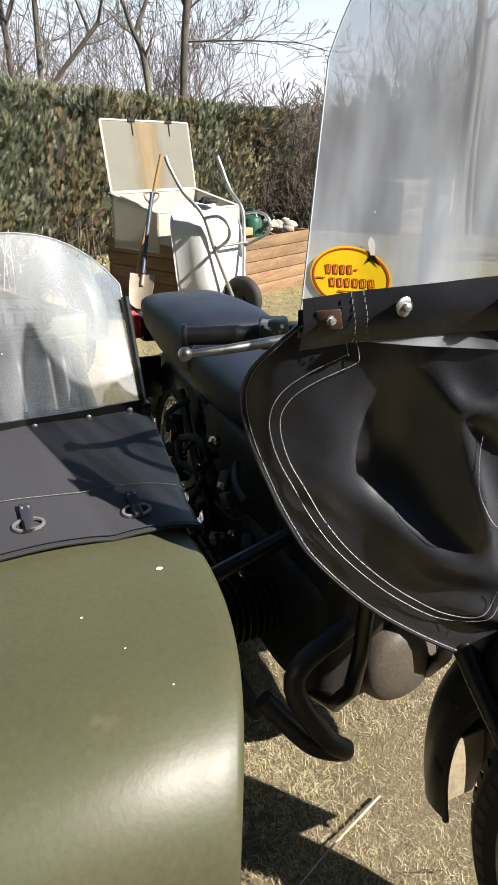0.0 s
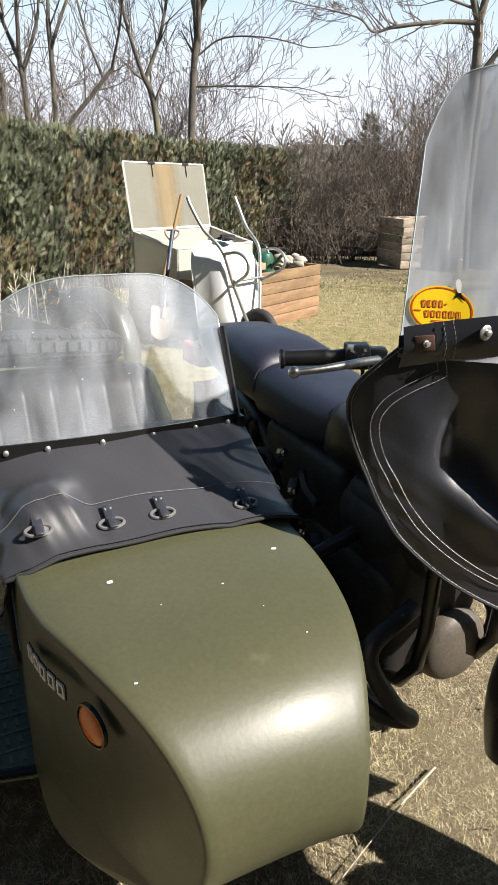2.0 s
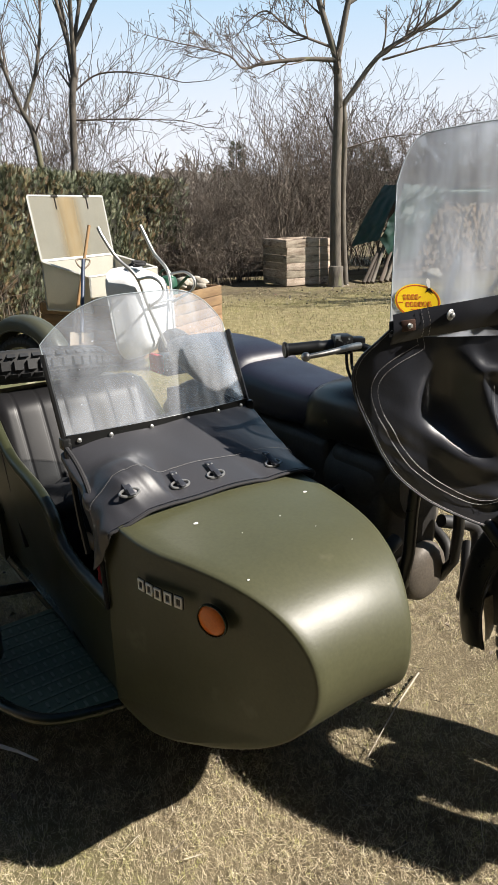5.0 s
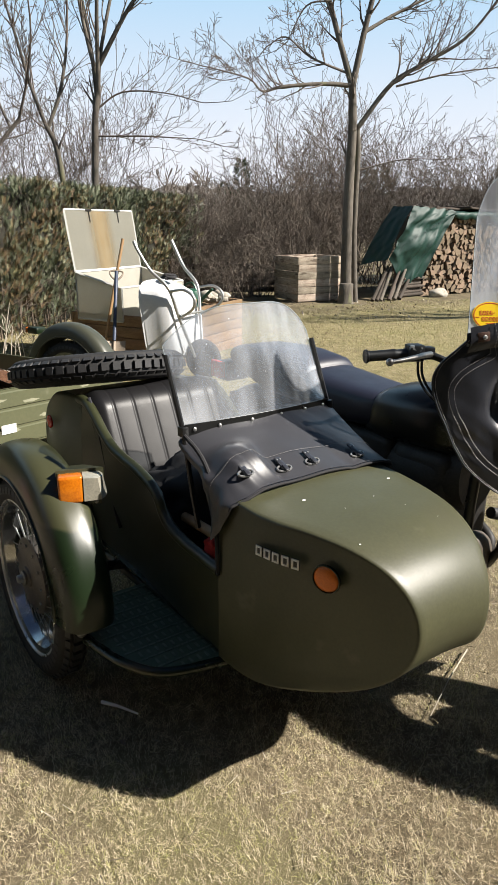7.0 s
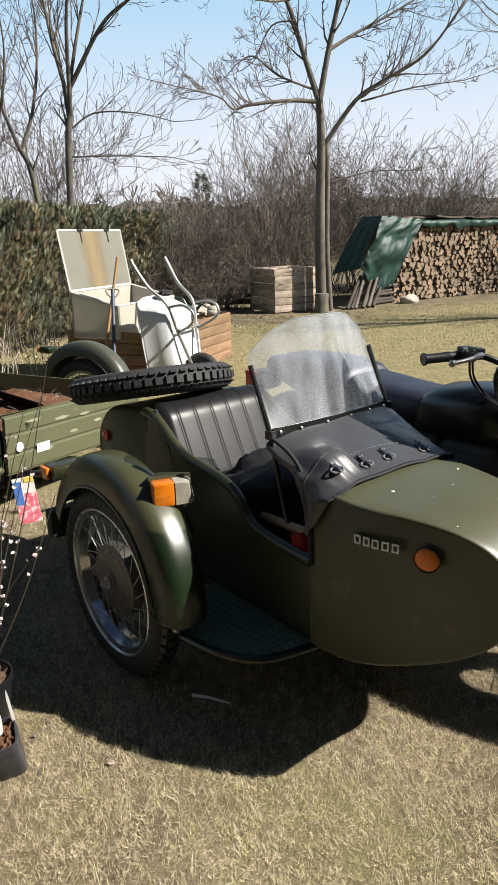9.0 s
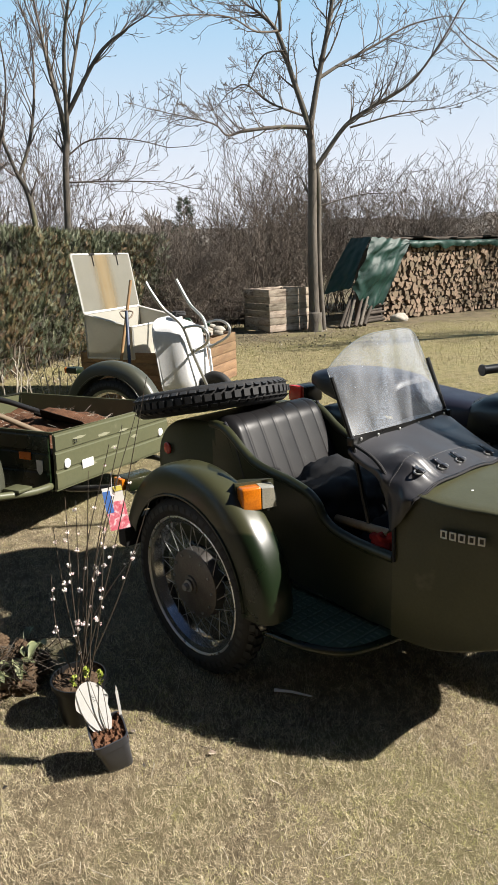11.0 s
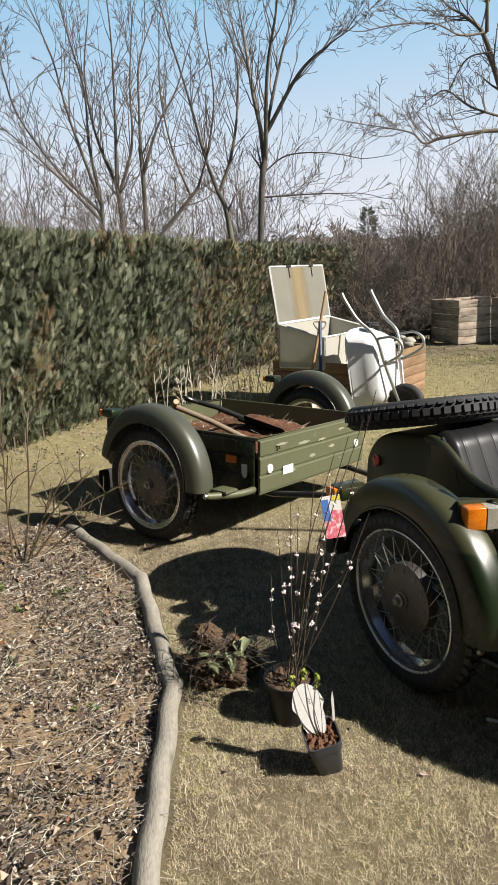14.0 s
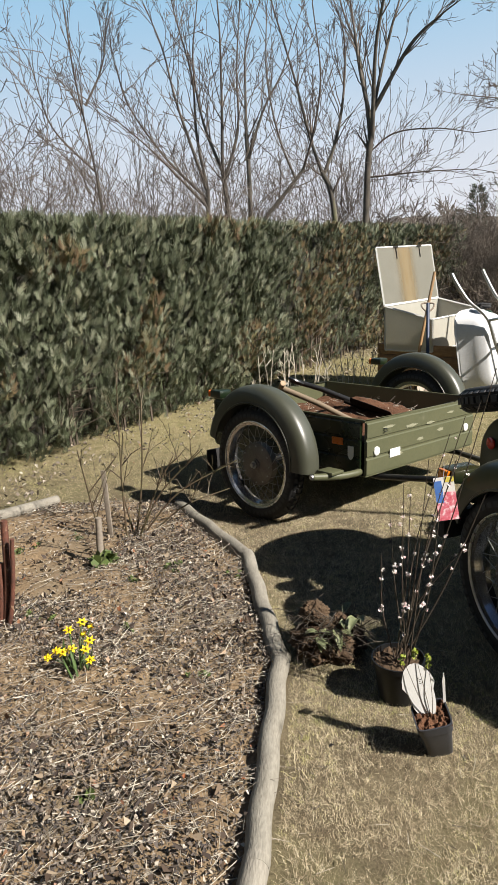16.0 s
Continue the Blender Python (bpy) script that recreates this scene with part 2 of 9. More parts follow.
def glass_mat(name, tint=(0.965, 0.985, 1.0), rough=0.015, haze=0.04, scuff=0.0):
    """Clear acrylic: mirror gloss that grows towards grazing sight, a little dust and specks, and a pale veil that
    paints in reflections.
    """
    m = bpy.data.materials.new(name)
    m.use_nodes = True
    n, l = m.node_tree.nodes, m.node_tree.links
    n.remove(n["Principled BSDF"])
    out = n["Material Output"]
    clear = n.new("ShaderNodeBsdfTransparent")
    clear.inputs["Color"].default_value = (*tint, 1)
    gloss = n.new("ShaderNodeBsdfGlossy")
    gloss.inputs["Roughness"].default_value = rough
    lw = n.new("ShaderNodeLayerWeight")
    lw.inputs["Blend"].default_value = 0.5
    pw = n.new("ShaderNodeMath")
    pw.operation = "POWER"
    pw.inputs[1].default_value = 3.5
    l.new(lw.outputs["Facing"], pw.inputs[0])
    fr = n.new("ShaderNodeMapRange")
    fr.inputs["To Min"].default_value, fr.inputs["To Max"].default_value = 0.055, 0.46
    l.new(pw.outputs[0], fr.inputs["Value"])
    m1 = n.new("ShaderNodeMixShader")
    l.new(fr.outputs["Result"], m1.inputs["Fac"])
    l.new(clear.outputs[0], m1.inputs[1])
    l.new(gloss.outputs[0], m1.inputs[2])
    if scuff:                           # fine scratches scatter the sun's mirror image
        wide = n.new("ShaderNodeBsdfGlossy")
        wide.inputs["Roughness"].default_value = 0.33
        m0 = n.new("ShaderNodeMixShader")
        m0.inputs["Fac"].default_value = scuff
        l.new(m1.outputs[0], m0.inputs[1])
        l.new(wide.outputs[0], m0.inputs[2])
        m1 = m0
    # pale veil: some dust, the rest painted glare and sky reflection
    dust = n.new("ShaderNodeBsdfDiffuse")
    dust.inputs["Color"].default_value = (0.88, 0.92, 1.0, 1)
    tl_ = n.new("ShaderNodeBsdfTranslucent")
    tl_.inputs["Color"].default_value = (0.90, 0.94, 1.0, 1)
    dd = n.new("ShaderNodeMixShader")
    dd.inputs[0].default_value = 0.38
    l.new(dust.outputs[0], dd.inputs[1])
    l.new(tl_.outputs[0], dd.inputs[2])
    co = n.new("ShaderNodeTexCoord")
    nz = n.new("ShaderNodeTexNoise")
    nz.inputs["Scale"].default_value, nz.inputs["Detail"].default_value = 3.0, 3.0
    # upright streaks in the veil imitate bright reflections
    streak = n.new("ShaderNodeMapping")
    streak.inputs["Scale"].default_value = (4.5, 4.5, 0.5)
    l.new(co.outputs["Object"], streak.inputs["Vector"])
    l.new(streak.outputs["Vector"], nz.inputs["Vector"])
    mr = n.new("ShaderNodeMapRange")
    mr.inputs["From Min"].default_value, mr.inputs["From Max"].default_value = 0.35, 0.75
    mr.inputs["To Min"].default_value, mr.inputs["To Max"].default_value = haze * 0.4, haze * 2.2
    l.new(nz.outputs["Fac"], mr.inputs["Value"])
    vor = n.new("ShaderNodeTexVoronoi")
    vor.inputs["Scale"].default_value = 22.0
    l.new(co.outputs["Object"], vor.inputs["Vector"])
    sp = n.new("ShaderNodeMath")
    sp.operation = "LESS_THAN"
    sp.inputs[1].default_value = 0.035
    l.new(vor.outputs["Distance"], sp.inputs[0])
    sc = n.new("ShaderNodeMath")
    sc.operation = "MULTIPLY_ADD"
    sc.inputs[1].default_value = 0.35
    l.new(sp.outputs[0], sc.inputs[0])
    l.new(mr.outputs["Result"], sc.inputs[2])
    m2 = n.new("ShaderNodeMixShader")
    l.new(sc.outputs[0], m2.inputs["Fac"])
    l.new(m1.outputs[0], m2.inputs[1])
    l.new(dd.outputs[0], m2.inputs[2])
    l.new(m2.outputs[0], out.inputs["Surface"])
    return m


OLIVE = mat("olive_paint", (0.064, 0.0640, 0.0330), (0.049, 0.0495, 0.0255), rough=0.43, scale=5, fine=125, bump=0.24, dist=0.0014, spots=(0.100, 0.095, 0.058), spot_at=0.66, spot_scale=7, spec=0.46, rough_var=0.14)
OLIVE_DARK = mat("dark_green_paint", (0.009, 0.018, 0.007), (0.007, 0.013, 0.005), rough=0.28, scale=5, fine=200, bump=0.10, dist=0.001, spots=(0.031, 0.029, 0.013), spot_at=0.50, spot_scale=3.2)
# olive darkened so that the tub's shade sits in the colour
TUBSIDE = mat("dark_shaded_olive_paint", (0.036, 0.038, 0.017), (0.024, 0.027, 0.012), rough=0.34, scale=4, fine=140, bump=0.2, dist=0.0014, spots=(0.05, 0.05, 0.024), spot_at=0.60, spot_scale=4)
OLIVE_FLAT = mat("faded_olive_paint", (0.095, 0.097, 0.052), (0.072, 0.077, 0.040), rough=0.45, scale=4, fine=80, bump=0.1, dist=0.002, spots=(0.17, 0.17, 0.11), spot_at=0.66, spot_scale=5)
LEATHER = mat("black_leatherette", (0.030, 0.032, 0.039), (0.019, 0.020, 0.026), rough=0.33, scale=14, fine=330, bump=0.36, dist=0.0011, spec=0.70)
VINYL = mat("grey_black_tarpaulin", (0.036, 0.036, 0.041), (0.026, 0.026, 0.030), rough=0.40, spec=0.6, scale=8, fine=350, bump=0.3, dist=0.001)
SEATL = mat("black_seat_leatherette", (0.013, 0.0125, 0.0135), (0.009, 0.009, 0.0095), rough=0.38, scale=12, fine=330, bump=0.24, dist=0.0010, spec=0.17)
NAVY = mat("navy_seat_vinyl", (0.016, 0.017, 0.030), (0.012, 0.013, 0.024), rough=0.45, scale=9, fine=380, bump=0.3, dist=0.001)
RUBBER = mat("tyre_rubber", (0.013, 0.013, 0.014), (0.023, 0.022, 0.021), rough=0.75, scale=14, fine=120, bump=0.25, dist=0.002)
# tread blocks paler than the tyre body
KNOB = mat("paler_tread_rubber", (0.030, 0.030, 0.031), (0.018, 0.018, 0.019), rough=0.6, scale=30, fine=160, bump=0.2, dist=0.001)
GRIP = mat("black_grip_rubber", (0.010, 0.010, 0.011), (0.016, 0.015, 0.015), rough=0.5, scale=20, fine=260, bump=0.15, dist=0.001)
BLACK = mat("black_paint", (0.006, 0.006, 0.006), (0.010, 0.010, 0.010), rough=0.30, scale=9, fine=90, bump=0.08, dist=0.001)
GRIME = mat("greasy_engine_metal", (0.026, 0.024, 0.022), (0.010, 0.009, 0.009), rough=0.6, metal=0.3, scale=16, fine=120, bump=0.3, dist=0.003)
ALU = mat("cast_aluminium", (0.42, 0.40, 0.37), (0.26, 0.24, 0.22), rough=0.45, metal=0.9, scale=14, fine=160, bump=0.25, dist=0.002)
DRUM = mat("brown_brake_drum", (0.185, 0.165, 0.145), (0.105, 0.092, 0.082), rough=0.5, metal=0.6, scale=14, fine=140, bump=0.2, dist=0.002)
CHROME = mat("chrome", (0.74, 0.74, 0.74), (0.58, 0.58, 0.58), rough=0.14, metal=1.0, scale=20, fine=160, bump=0.06, dist=0.001)
RIM = mat("dull_chromed_rim", (0.56, 0.56, 0.57), (0.30, 0.30, 0.30), rough=0.17, metal=0.9, scale=20, fine=160, bump=0.08, dist=0.001)
STEEL = mat("galvanised_tube", (0.42, 0.42, 0.41), (0.33, 0.33, 0.32), rough=0.42, metal=0.85, scale=20, fine=160, bump=0.1, dist=0.001)
WHITEP = mat("white_marking", (0.75, 0.75, 0.73), (0.66, 0.66, 0.64), rough=0.5, scale=20, fine=200, bump=0.05)
THREAD = mat("greyed_thread", (0.20, 0.195, 0.19), (0.12, 0.115, 0.11), rough=0.8, scale=80, fine=400, bump=0.0)
STITCH = mat("white_thread", (0.48, 0.47, 0.46), (0.34, 0.33, 0.32), rough=0.8, scale=80, fine=400, bump=0.0)
EMBLEM = mat("pale_emblem_metal", (0.78, 0.75, 0.68), (0.66, 0.63, 0.56), rough=0.4, metal=0.1, scale=40, fine=200, bump=0.1, dist=0.0005)
SCUFF = mat("scuffed_black_casting", (0.016, 0.016, 0.016), (0.010, 0.010, 0.010), rough=0.45, scale=20, fine=160, bump=0.2, dist=0.001, spots=(0.42, 0.42, 0.40), spot_at=0.56, spot_scale=55)
COVER_METAL = mat("brown_stained_casting", (0.110, 0.092, 0.072), (0.060, 0.050, 0.040), rough=0.55, metal=0.2, scale=14, fine=160, bump=0.25, dist=0.002)
AMBER = mat("amber_lens", (0.58, 0.17, 0.007), (0.36, 0.085, 0.004), rough=0.14, scale=18, fine=160, bump=0.25, dist=0.002, coat=0.4)
AMBER_DULL = mat("dull_orange_reflector", (0.78, 0.19, 0.02), (0.62, 0.14, 0.015), rough=0.3, scale=30, fine=220, bump=0.3, dist=0.001)
CLEAR_LENS = mat("clear_lamp_lens", (0.33, 0.31, 0.25), (0.22, 0.21, 0.17), rough=0.15, scale=25, fine=160, bump=0.3, dist=0.002, coat=0.4)
REDL = mat("red_lens", (0.62, 0.026, 0.014), (0.50, 0.020, 0.011), rough=0.2, scale=30, fine=160, bump=0.2, dist=0.002, coat=0.4)
YELLOW = mat("yellow_sticker", (0.85, 0.58, 0.01), (0.80, 0.54, 0.01), rough=0.4, scale=20, fine=200, bump=0.0)
REDI = mat("red_ink", (0.52, 0.07, 0.02), (0.46, 0.06, 0.02), rough=0.45, scale=20, fine=200, bump=0.0)
WOODH = mat("ash_handle", (0.34, 0.21, 0.095), (0.24, 0.14, 0.065), rough=0.5, scale=6, fine=60, stretch=(8, 8, 1), bump=0.12, dist=0.001)
TREAD = mat("green_tread_plate", (0.110, 0.160, 0.110), (0.075, 0.120, 0.080), rough=0.42, scale=10, fine=90, bump=0.12, dist=0.002)
# raised tread paler than the plate
TREAD_TOP = mat("pale_tread_top", (0.20, 0.26, 0.20), (0.13, 0.18, 0.13), rough=0.36, scale=12, fine=90, bump=0.12, dist=0.001)
CLOTH = mat("black_cloth", (0.013, 0.013, 0.015), (0.022, 0.021, 0.022), rough=0.9, scale=14, fine=260, bump=0.35, dist=0.002)
BLUE_HANDLE = mat("dark_blue_handle", (0.030, 0.045, 0.085), (0.022, 0.034, 0.065), rough=0.5, scale=10, fine=120, bump=0.1)
ACRYL = glass_mat("scratched_glare_acrylic", haze=0.110, scuff=0.085)
SHIELD = glass_mat("dusty_glare_acrylic", haze=0.26, scuff=0.20)
FROST = mat("acrylic_cut_edge", (0.34, 0.38, 0.40), (0.24, 0.28, 0.30), rough=0.3, scale=20, fine=200, bump=0.1, dist=0.0005)

# ---- ground ----
def gz(x, y):
    """Height of the lawn: gentle bumps, flat far away."""
    f = max(0.0, 1 - max(0, math.hypot(x, y - 4) - 14) / 10)
    return f * (0.014 * noise.noise(Vector((x * 0.8, y * 0.8, 0))) + 0.006 * noise.noise(Vector((x * 3.1, y * 3.1, 2))))


def scatter_mat(name, stops, rough=0.85, extra=0.0, spec=0.3, patch=2.2, tuft=0.0, tuft_scale=14.0, tone=""):
    """Each loose piece takes its own colour from a ramp; extra is the share that whole patches have in common, tuft that of each small tuft."""
    m = bpy.data.materials.new(name)
    m.use_nodes = True
    n, l = m.node_tree.nodes, m.node_tree.links
    p = n["Principled BSDF"]
    g = n.new("ShaderNodeNewGeometry")
    r = n.new("ShaderNodeValToRGB")
    while len(r.color_ramp.elements) < len(stops):
        r.color_ramp.elements.new(0.5)
    for e, (at, c) in zip(r.color_ramp.elements, stops):
        e.position, e.color = at, (*c, 1)
    co = n.new("ShaderNodeTexCoord")
    nz = n.new("ShaderNodeTexNoise")
    nz.inputs["Scale"].default_value, nz.inputs["Detail"].default_value = patch, 5.0
    l.new(co.outputs["Object"], nz.inputs["Vector"])
    wide = n.new("ShaderNodeMapRange")
    wide.inputs["From Min"].default_value, wide.inputs["From Max"].default_value = 0.32, 0.68
    wide.inputs["To Min"].default_value, wide.inputs["To Max"].default_value = 0.0, extra
    l.new(nz.outputs["Fac"], wide.inputs["Value"])
    ad = n.new("ShaderNodeMath")
    ad.operation = "MULTIPLY_ADD"
    ad.use_clamp = True
    ad.inputs[1].default_value = 1 - extra - tuft
    l.new(g.outputs["Random Per Island"], ad.inputs[0])
    common = wide.outputs["Result"]
    if tuft:
        nt = n.new("ShaderNodeTexNoise")
        nt.inputs["Scale"].default_value, nt.inputs["Detail"].default_value = tuft_scale, 4.0
        l.new(co.outputs["Object"], nt.inputs["Vector"])
        near = n.new("ShaderNodeMapRange")
        near.inputs["From Min"].default_value, near.inputs["From Max"].default_value = 0.34, 0.66
        near.inputs["To Min"].default_value, near.inputs["To Max"].default_value = 0.0, tuft
        l.new(nt.outputs["Fac"], near.inputs["Value"])
        tot = n.new("ShaderNodeMath")
        l.new(common, tot.inputs[0])
        l.new(near.outputs["Result"], tot.inputs[1])
        common = tot.outputs[0]
    l.new(common, ad.inputs[2])
    l.new(ad.outputs[0], r.inputs["Fac"])
    if tone:                            # the whole spray has one colour, stored with it
        at = n.new("ShaderNodeAttribute")
        at.attribute_name = tone
        l.new(at.outputs["Fac"], r.inputs["Fac"])
    l.new(r.outputs["Color"], p.inputs["Base Color"])
    p.inputs["Roughness"].default_value = rough
    p.inputs["Specular IOR Level"].default_value = spec
    return m


TURF = mat("dry_spring_turf", (0.192, 0.158, 0.098), (0.062, 0.050, 0.032), rough=0.95, scale=2.4, fine=150, bump=0.8, dist=0.012, spots=(0.140, 0.122, 0.066), spot_at=0.54, spot_scale=1.1, rough_var=0.04, spec=0.2)
nt_ = TURF.node_tree                     # greener and thicker towards the hedge, worn where people walk
p_ = nt_.nodes["Principled BSDF"]
worn = p_.inputs["Base Color"].links[0].from_socket
co_ = nt_.nodes.new("ShaderNodeTexCoord")
sep = nt_.nodes.new("ShaderNodeSeparateXYZ")
nt_.links.new(co_.outputs["Object"], sep.inputs[0])
wob = nt_.nodes.new("ShaderNodeTexNoise")
wob.inputs["Scale"].default_value, wob.inputs["Detail"].default_value = 0.8, 5.0
nt_.links.new(co_.outputs["Object"], wob.inputs["Vector"])
sm_ = nt_.nodes.new("ShaderNodeMath")
sm_.operation = "MULTIPLY_ADD"
sm_.inputs[1].default_value = 3.0
nt_.links.new(wob.outputs["Fac"], sm_.inputs[0])
nt_.links.new(sep.outputs["Y"], sm_.inputs[2])
edge_ = nt_.nodes.new("ShaderNodeMapRange")
edge_.inputs["From Min"].default_value, edge_.inputs["From Max"].default_value = 4.6, 6.4
nt_.links.new(sm_.outputs[0], edge_.inputs["Value"])
side_ = nt_.nodes.new("ShaderNodeMath")     # bare brown soil along the fence and under the thicket
side_.operation = "MULTIPLY_ADD"
side_.inputs[1].default_value = -0.25
nt_.links.new(sep.outputs["X"], side_.inputs[0])
nt_.links.new(sm_.outputs[0], side_.inputs[2])
soil_ = nt_.nodes.new("ShaderNodeMapRange")
soil_.inputs["From Min"].default_value, soil_.inputs["From Max"].default_value = 11.0, 12.4
soil_.inputs["To Min"].default_value, soil_.inputs["To Max"].default_value = 1.0, 0.0
nt_.links.new(side_.outputs[0], soil_.inputs["Value"])
lush = nt_.nodes.new("ShaderNodeMath")
lush.operation = "MULTIPLY"
nt_.links.new(edge_.outputs["Result"], lush.inputs[0])
nt_.links.new(soil_.outputs["Result"], lush.inputs[1])
green = nt_.nodes.new("ShaderNodeTexNoise")
green.inputs["Scale"].default_value, green.inputs["Detail"].default_value = 9.0, 8.0
nt_.links.new(co_.outputs["Object"], green.inputs["Vector"])
ramp = nt_.nodes.new("ShaderNodeValToRGB")
ramp.color_ramp.elements[0].position, ramp.color_ramp.elements[1].position = 0.35, 0.65
ramp.color_ramp.elements[0].color, ramp.color_ramp.elements[1].color = (0.145, 0.130, 0.058, 1), (0.250, 0.212, 0.110, 1)
nt_.links.new(green.outputs["Fac"], ramp.inputs["Fac"])
mx_ = nt_.nodes.new("ShaderNodeMix")
mx_.data_type = "RGBA"
nt_.links.new(lush.outputs[0], mx_.inputs[0])
nt_.links.new(worn, mx_.inputs[6])
nt_.links.new(ramp.outputs["Color"], mx_.inputs[7])
nt_.links.new(mx_.outputs[2], p_.inputs["Base Color"])
ax_ = [math.copysign((abs(t) ** 3.2) * 600 + abs(t) * 6, t) for t in np.linspace(-1, 1, 141)]
gv, gf = [], []
for j, yy in enumerate(ax_):
    for i, xx in enumerate(ax_):
        gv.append((xx, yy + 4, gz(xx, yy + 4)))
for j in range(140):
    for i in range(140):
        a = j * 141 + i
        gf.append((a, a + 1, a + 142, a + 141))
ground = tagged(part("ground", raw("ground", gv, gf, TURF, True), None, None, "lawn of dry, short spring grass"), category="lawn", kind="structure")

# planting bed, bounded by round timber edging
EDGE_LOGS = [((-2.078, -0.55), (-2.084, 0.40)), ((-2.084, 0.37), (-2.094, 1.31)), ((-2.094, 1.28), (-2.344, 2.225)), ((-2.330, 2.20), (-2.875, 2.99))]
bed_line = [(-2.09, -1.6), (-2.084, 0.4), (-2.098, 1.3), (-2.35, 2.22), (-2.88, 3.0), (-3.25, 3.12), (-3.75, 3.10), (-4.05, 2.75), (-5.2, 1.6)]


def bed_edge(y):
    """x of the bed's border at y."""
    return float(np.interp(y, [-1.6, 0.4, 1.3, 2.22, 3.0], [-2.09, -2.084, -2.098, -2.35, -2.88]))


def in_bed(x, y):
    if y > 3.08 or x > bed_edge(min(y, 3.0)):
        return False
    return not (x < -3.75 and y > 3.10 + (x + 3.75) * 1.16)


def bed_z(x, y):
    return 0.022 + 0.020 * noise.noise(Vector((x * 2.3, y * 2.3, 5))) + 0.012 * noise.noise(Vector((x * 7, y * 7, 8))) + 0.006 * noise.noise(Vector((x * 19, y * 19, 3)))


SOIL = mat("sandy_garden_soil", (0.300, 0.215, 0.128), (0.120, 0.086, 0.055), rough=0.95, scale=2.0, fine=70, bump=0.9, dist=0.015, spots=(0.20, 0.152, 0.098), spot_at=0.52, spot_scale=2.6, rough_var=0.03, spec=0.15)
NX, NY = 96, 118
bv, bf, idx = [], [], {}
for j in range(NY + 1):
    y = -1.6 + 4.72 * j / NY
    e = bed_edge(min(y, 3.0))
    for i in range(NX + 1):
        x = e - 3.6 * (i / NX) ** 1.25
        z = bed_z(x, y)
        if not in_bed(x - 0.02, y):
            z = -0.06
        elif i == 0:
            z = 0.01
        idx[i, j] = len(bv)
        bv.append((x, y, z))
for j in range(NY):
    for i in range(NX):
        bf.append((idx[i, j], idx[i, j + 1], idx[i + 1, j + 1], idx[i + 1, j]))
bed = tagged(part("planting_bed", raw("planting_bed", bv, bf, SOIL, True), None, None, "garden bed of sandy soil covered with old leaves"), category="flower bed", kind="structure")

# grass: bent blades, shorter and sparser far off
def blades(n, xr, yr, lo, hi, w, keep, rng, lay=0.93, bent=False):
    x = rng.uniform(*xr, n) + rng.normal(0, 0.16, n)      # zones run into one another
    y = rng.uniform(*yr, n) + rng.normal(0, 0.16, n)
    thin = rng.uniform(-0.85, 0.3, n)          # worn gaps between the tufts
    ok = np.array([keep(a, b) and 0.8 * noise.noise(Vector((a * 13, b * 13, 4))) + 0.7 * noise.noise(Vector((a * 34, b * 34, 6))) > c for a, b, c in zip(x, y, thin)])
    x, y = x[ok], y[ok]
    n = len(x)
    z = np.array([gz(a, b) for a, b in zip(x, y)]) + rng.uniform(0, 0.009, n)
    dens = np.array([noise.noise(Vector((a * 1.3, b * 1.3, 9))) for a, b in zip(x, y)])
    L = rng.uniform(lo, hi, n) * (1 + 0.35 * dens)
    a = rng.uniform(0, 2 * np.pi, n)
    tilt = rng.uniform(0.25, 1.0, n) * lay * np.pi / 2
    if bent:                                   # strands that rise, bend over and lie in a mat
        tilt = rng.uniform(0.35, 0.95, n) * np.pi / 2
    d = np.stack([np.cos(a) * np.sin(tilt), np.sin(a) * np.sin(tilt), np.cos(tilt)], 1)
    sd = np.stack([-np.sin(a), np.cos(a), np.zeros(n)], 1) * (w * rng.uniform(0.6, 1.3, n))[:, None]
    p = np.stack([x, y, z - 0.003], 1)
    if not bent:
        V = np.stack([p - sd, p + sd, p + d * L[:, None]], 1).reshape(-1, 3)
        return V, np.arange(3 * n).reshape(-1, 3)
    mid = p + d * (L * 0.5)[:, None]
    mid[:, 2] = np.minimum(mid[:, 2], z + 0.016)
    a2 = a + rng.normal(0, 0.55, n)
    tip = mid + np.stack([np.cos(a2), np.sin(a2), rng.normal(-0.10, 0.22, n)], 1) * (L * 0.55)[:, None]
    tip[:, 2] = np.maximum(tip[:, 2], z - 0.002)
    V = np.stack([p - sd, p + sd, mid - sd * 0.8, mid + sd * 0.8, tip], 1).reshape(-1, 3)
    b = (np.arange(n) * 5)[:, None, None]
    return V, (b + np.array([[0, 1, 3], [0, 3, 2], [2, 3, 4]])[None]).reshape(-1, 3)


GRASS = scatter_mat("worn_grass_blades", [(0.0, (0.060, 0.044, 0.028)), (0.20, (0.160, 0.122, 0.078)), (0.40, (0.330, 0.268, 0.174)), (0.52, (0.560, 0.475, 0.325)), (0.60, (0.680, 0.600, 0.444)), (0.69, (0.440, 0.400, 0.186)), (0.82, (0.300, 0.300, 0.103)), (1.0, (0.195, 0.215, 0.069))], extra=0.32, patch=1.5, tuft=0.30, tuft_scale=24.0)
GREENER = scatter_mat("lawn_grass_blades", [(0.0, (0.09, 0.068, 0.041)), (0.25, (0.24, 0.195, 0.123)), (0.45, (0.40, 0.34, 0.220)), (0.62, (0.33, 0.295, 0.149)), (0.80, (0.26, 0.255, 0.098)), (1.0, (0.17, 0.182, 0.060))], extra=0.50, patch=0.9, tuft=0.22, tuft_scale=5.0)
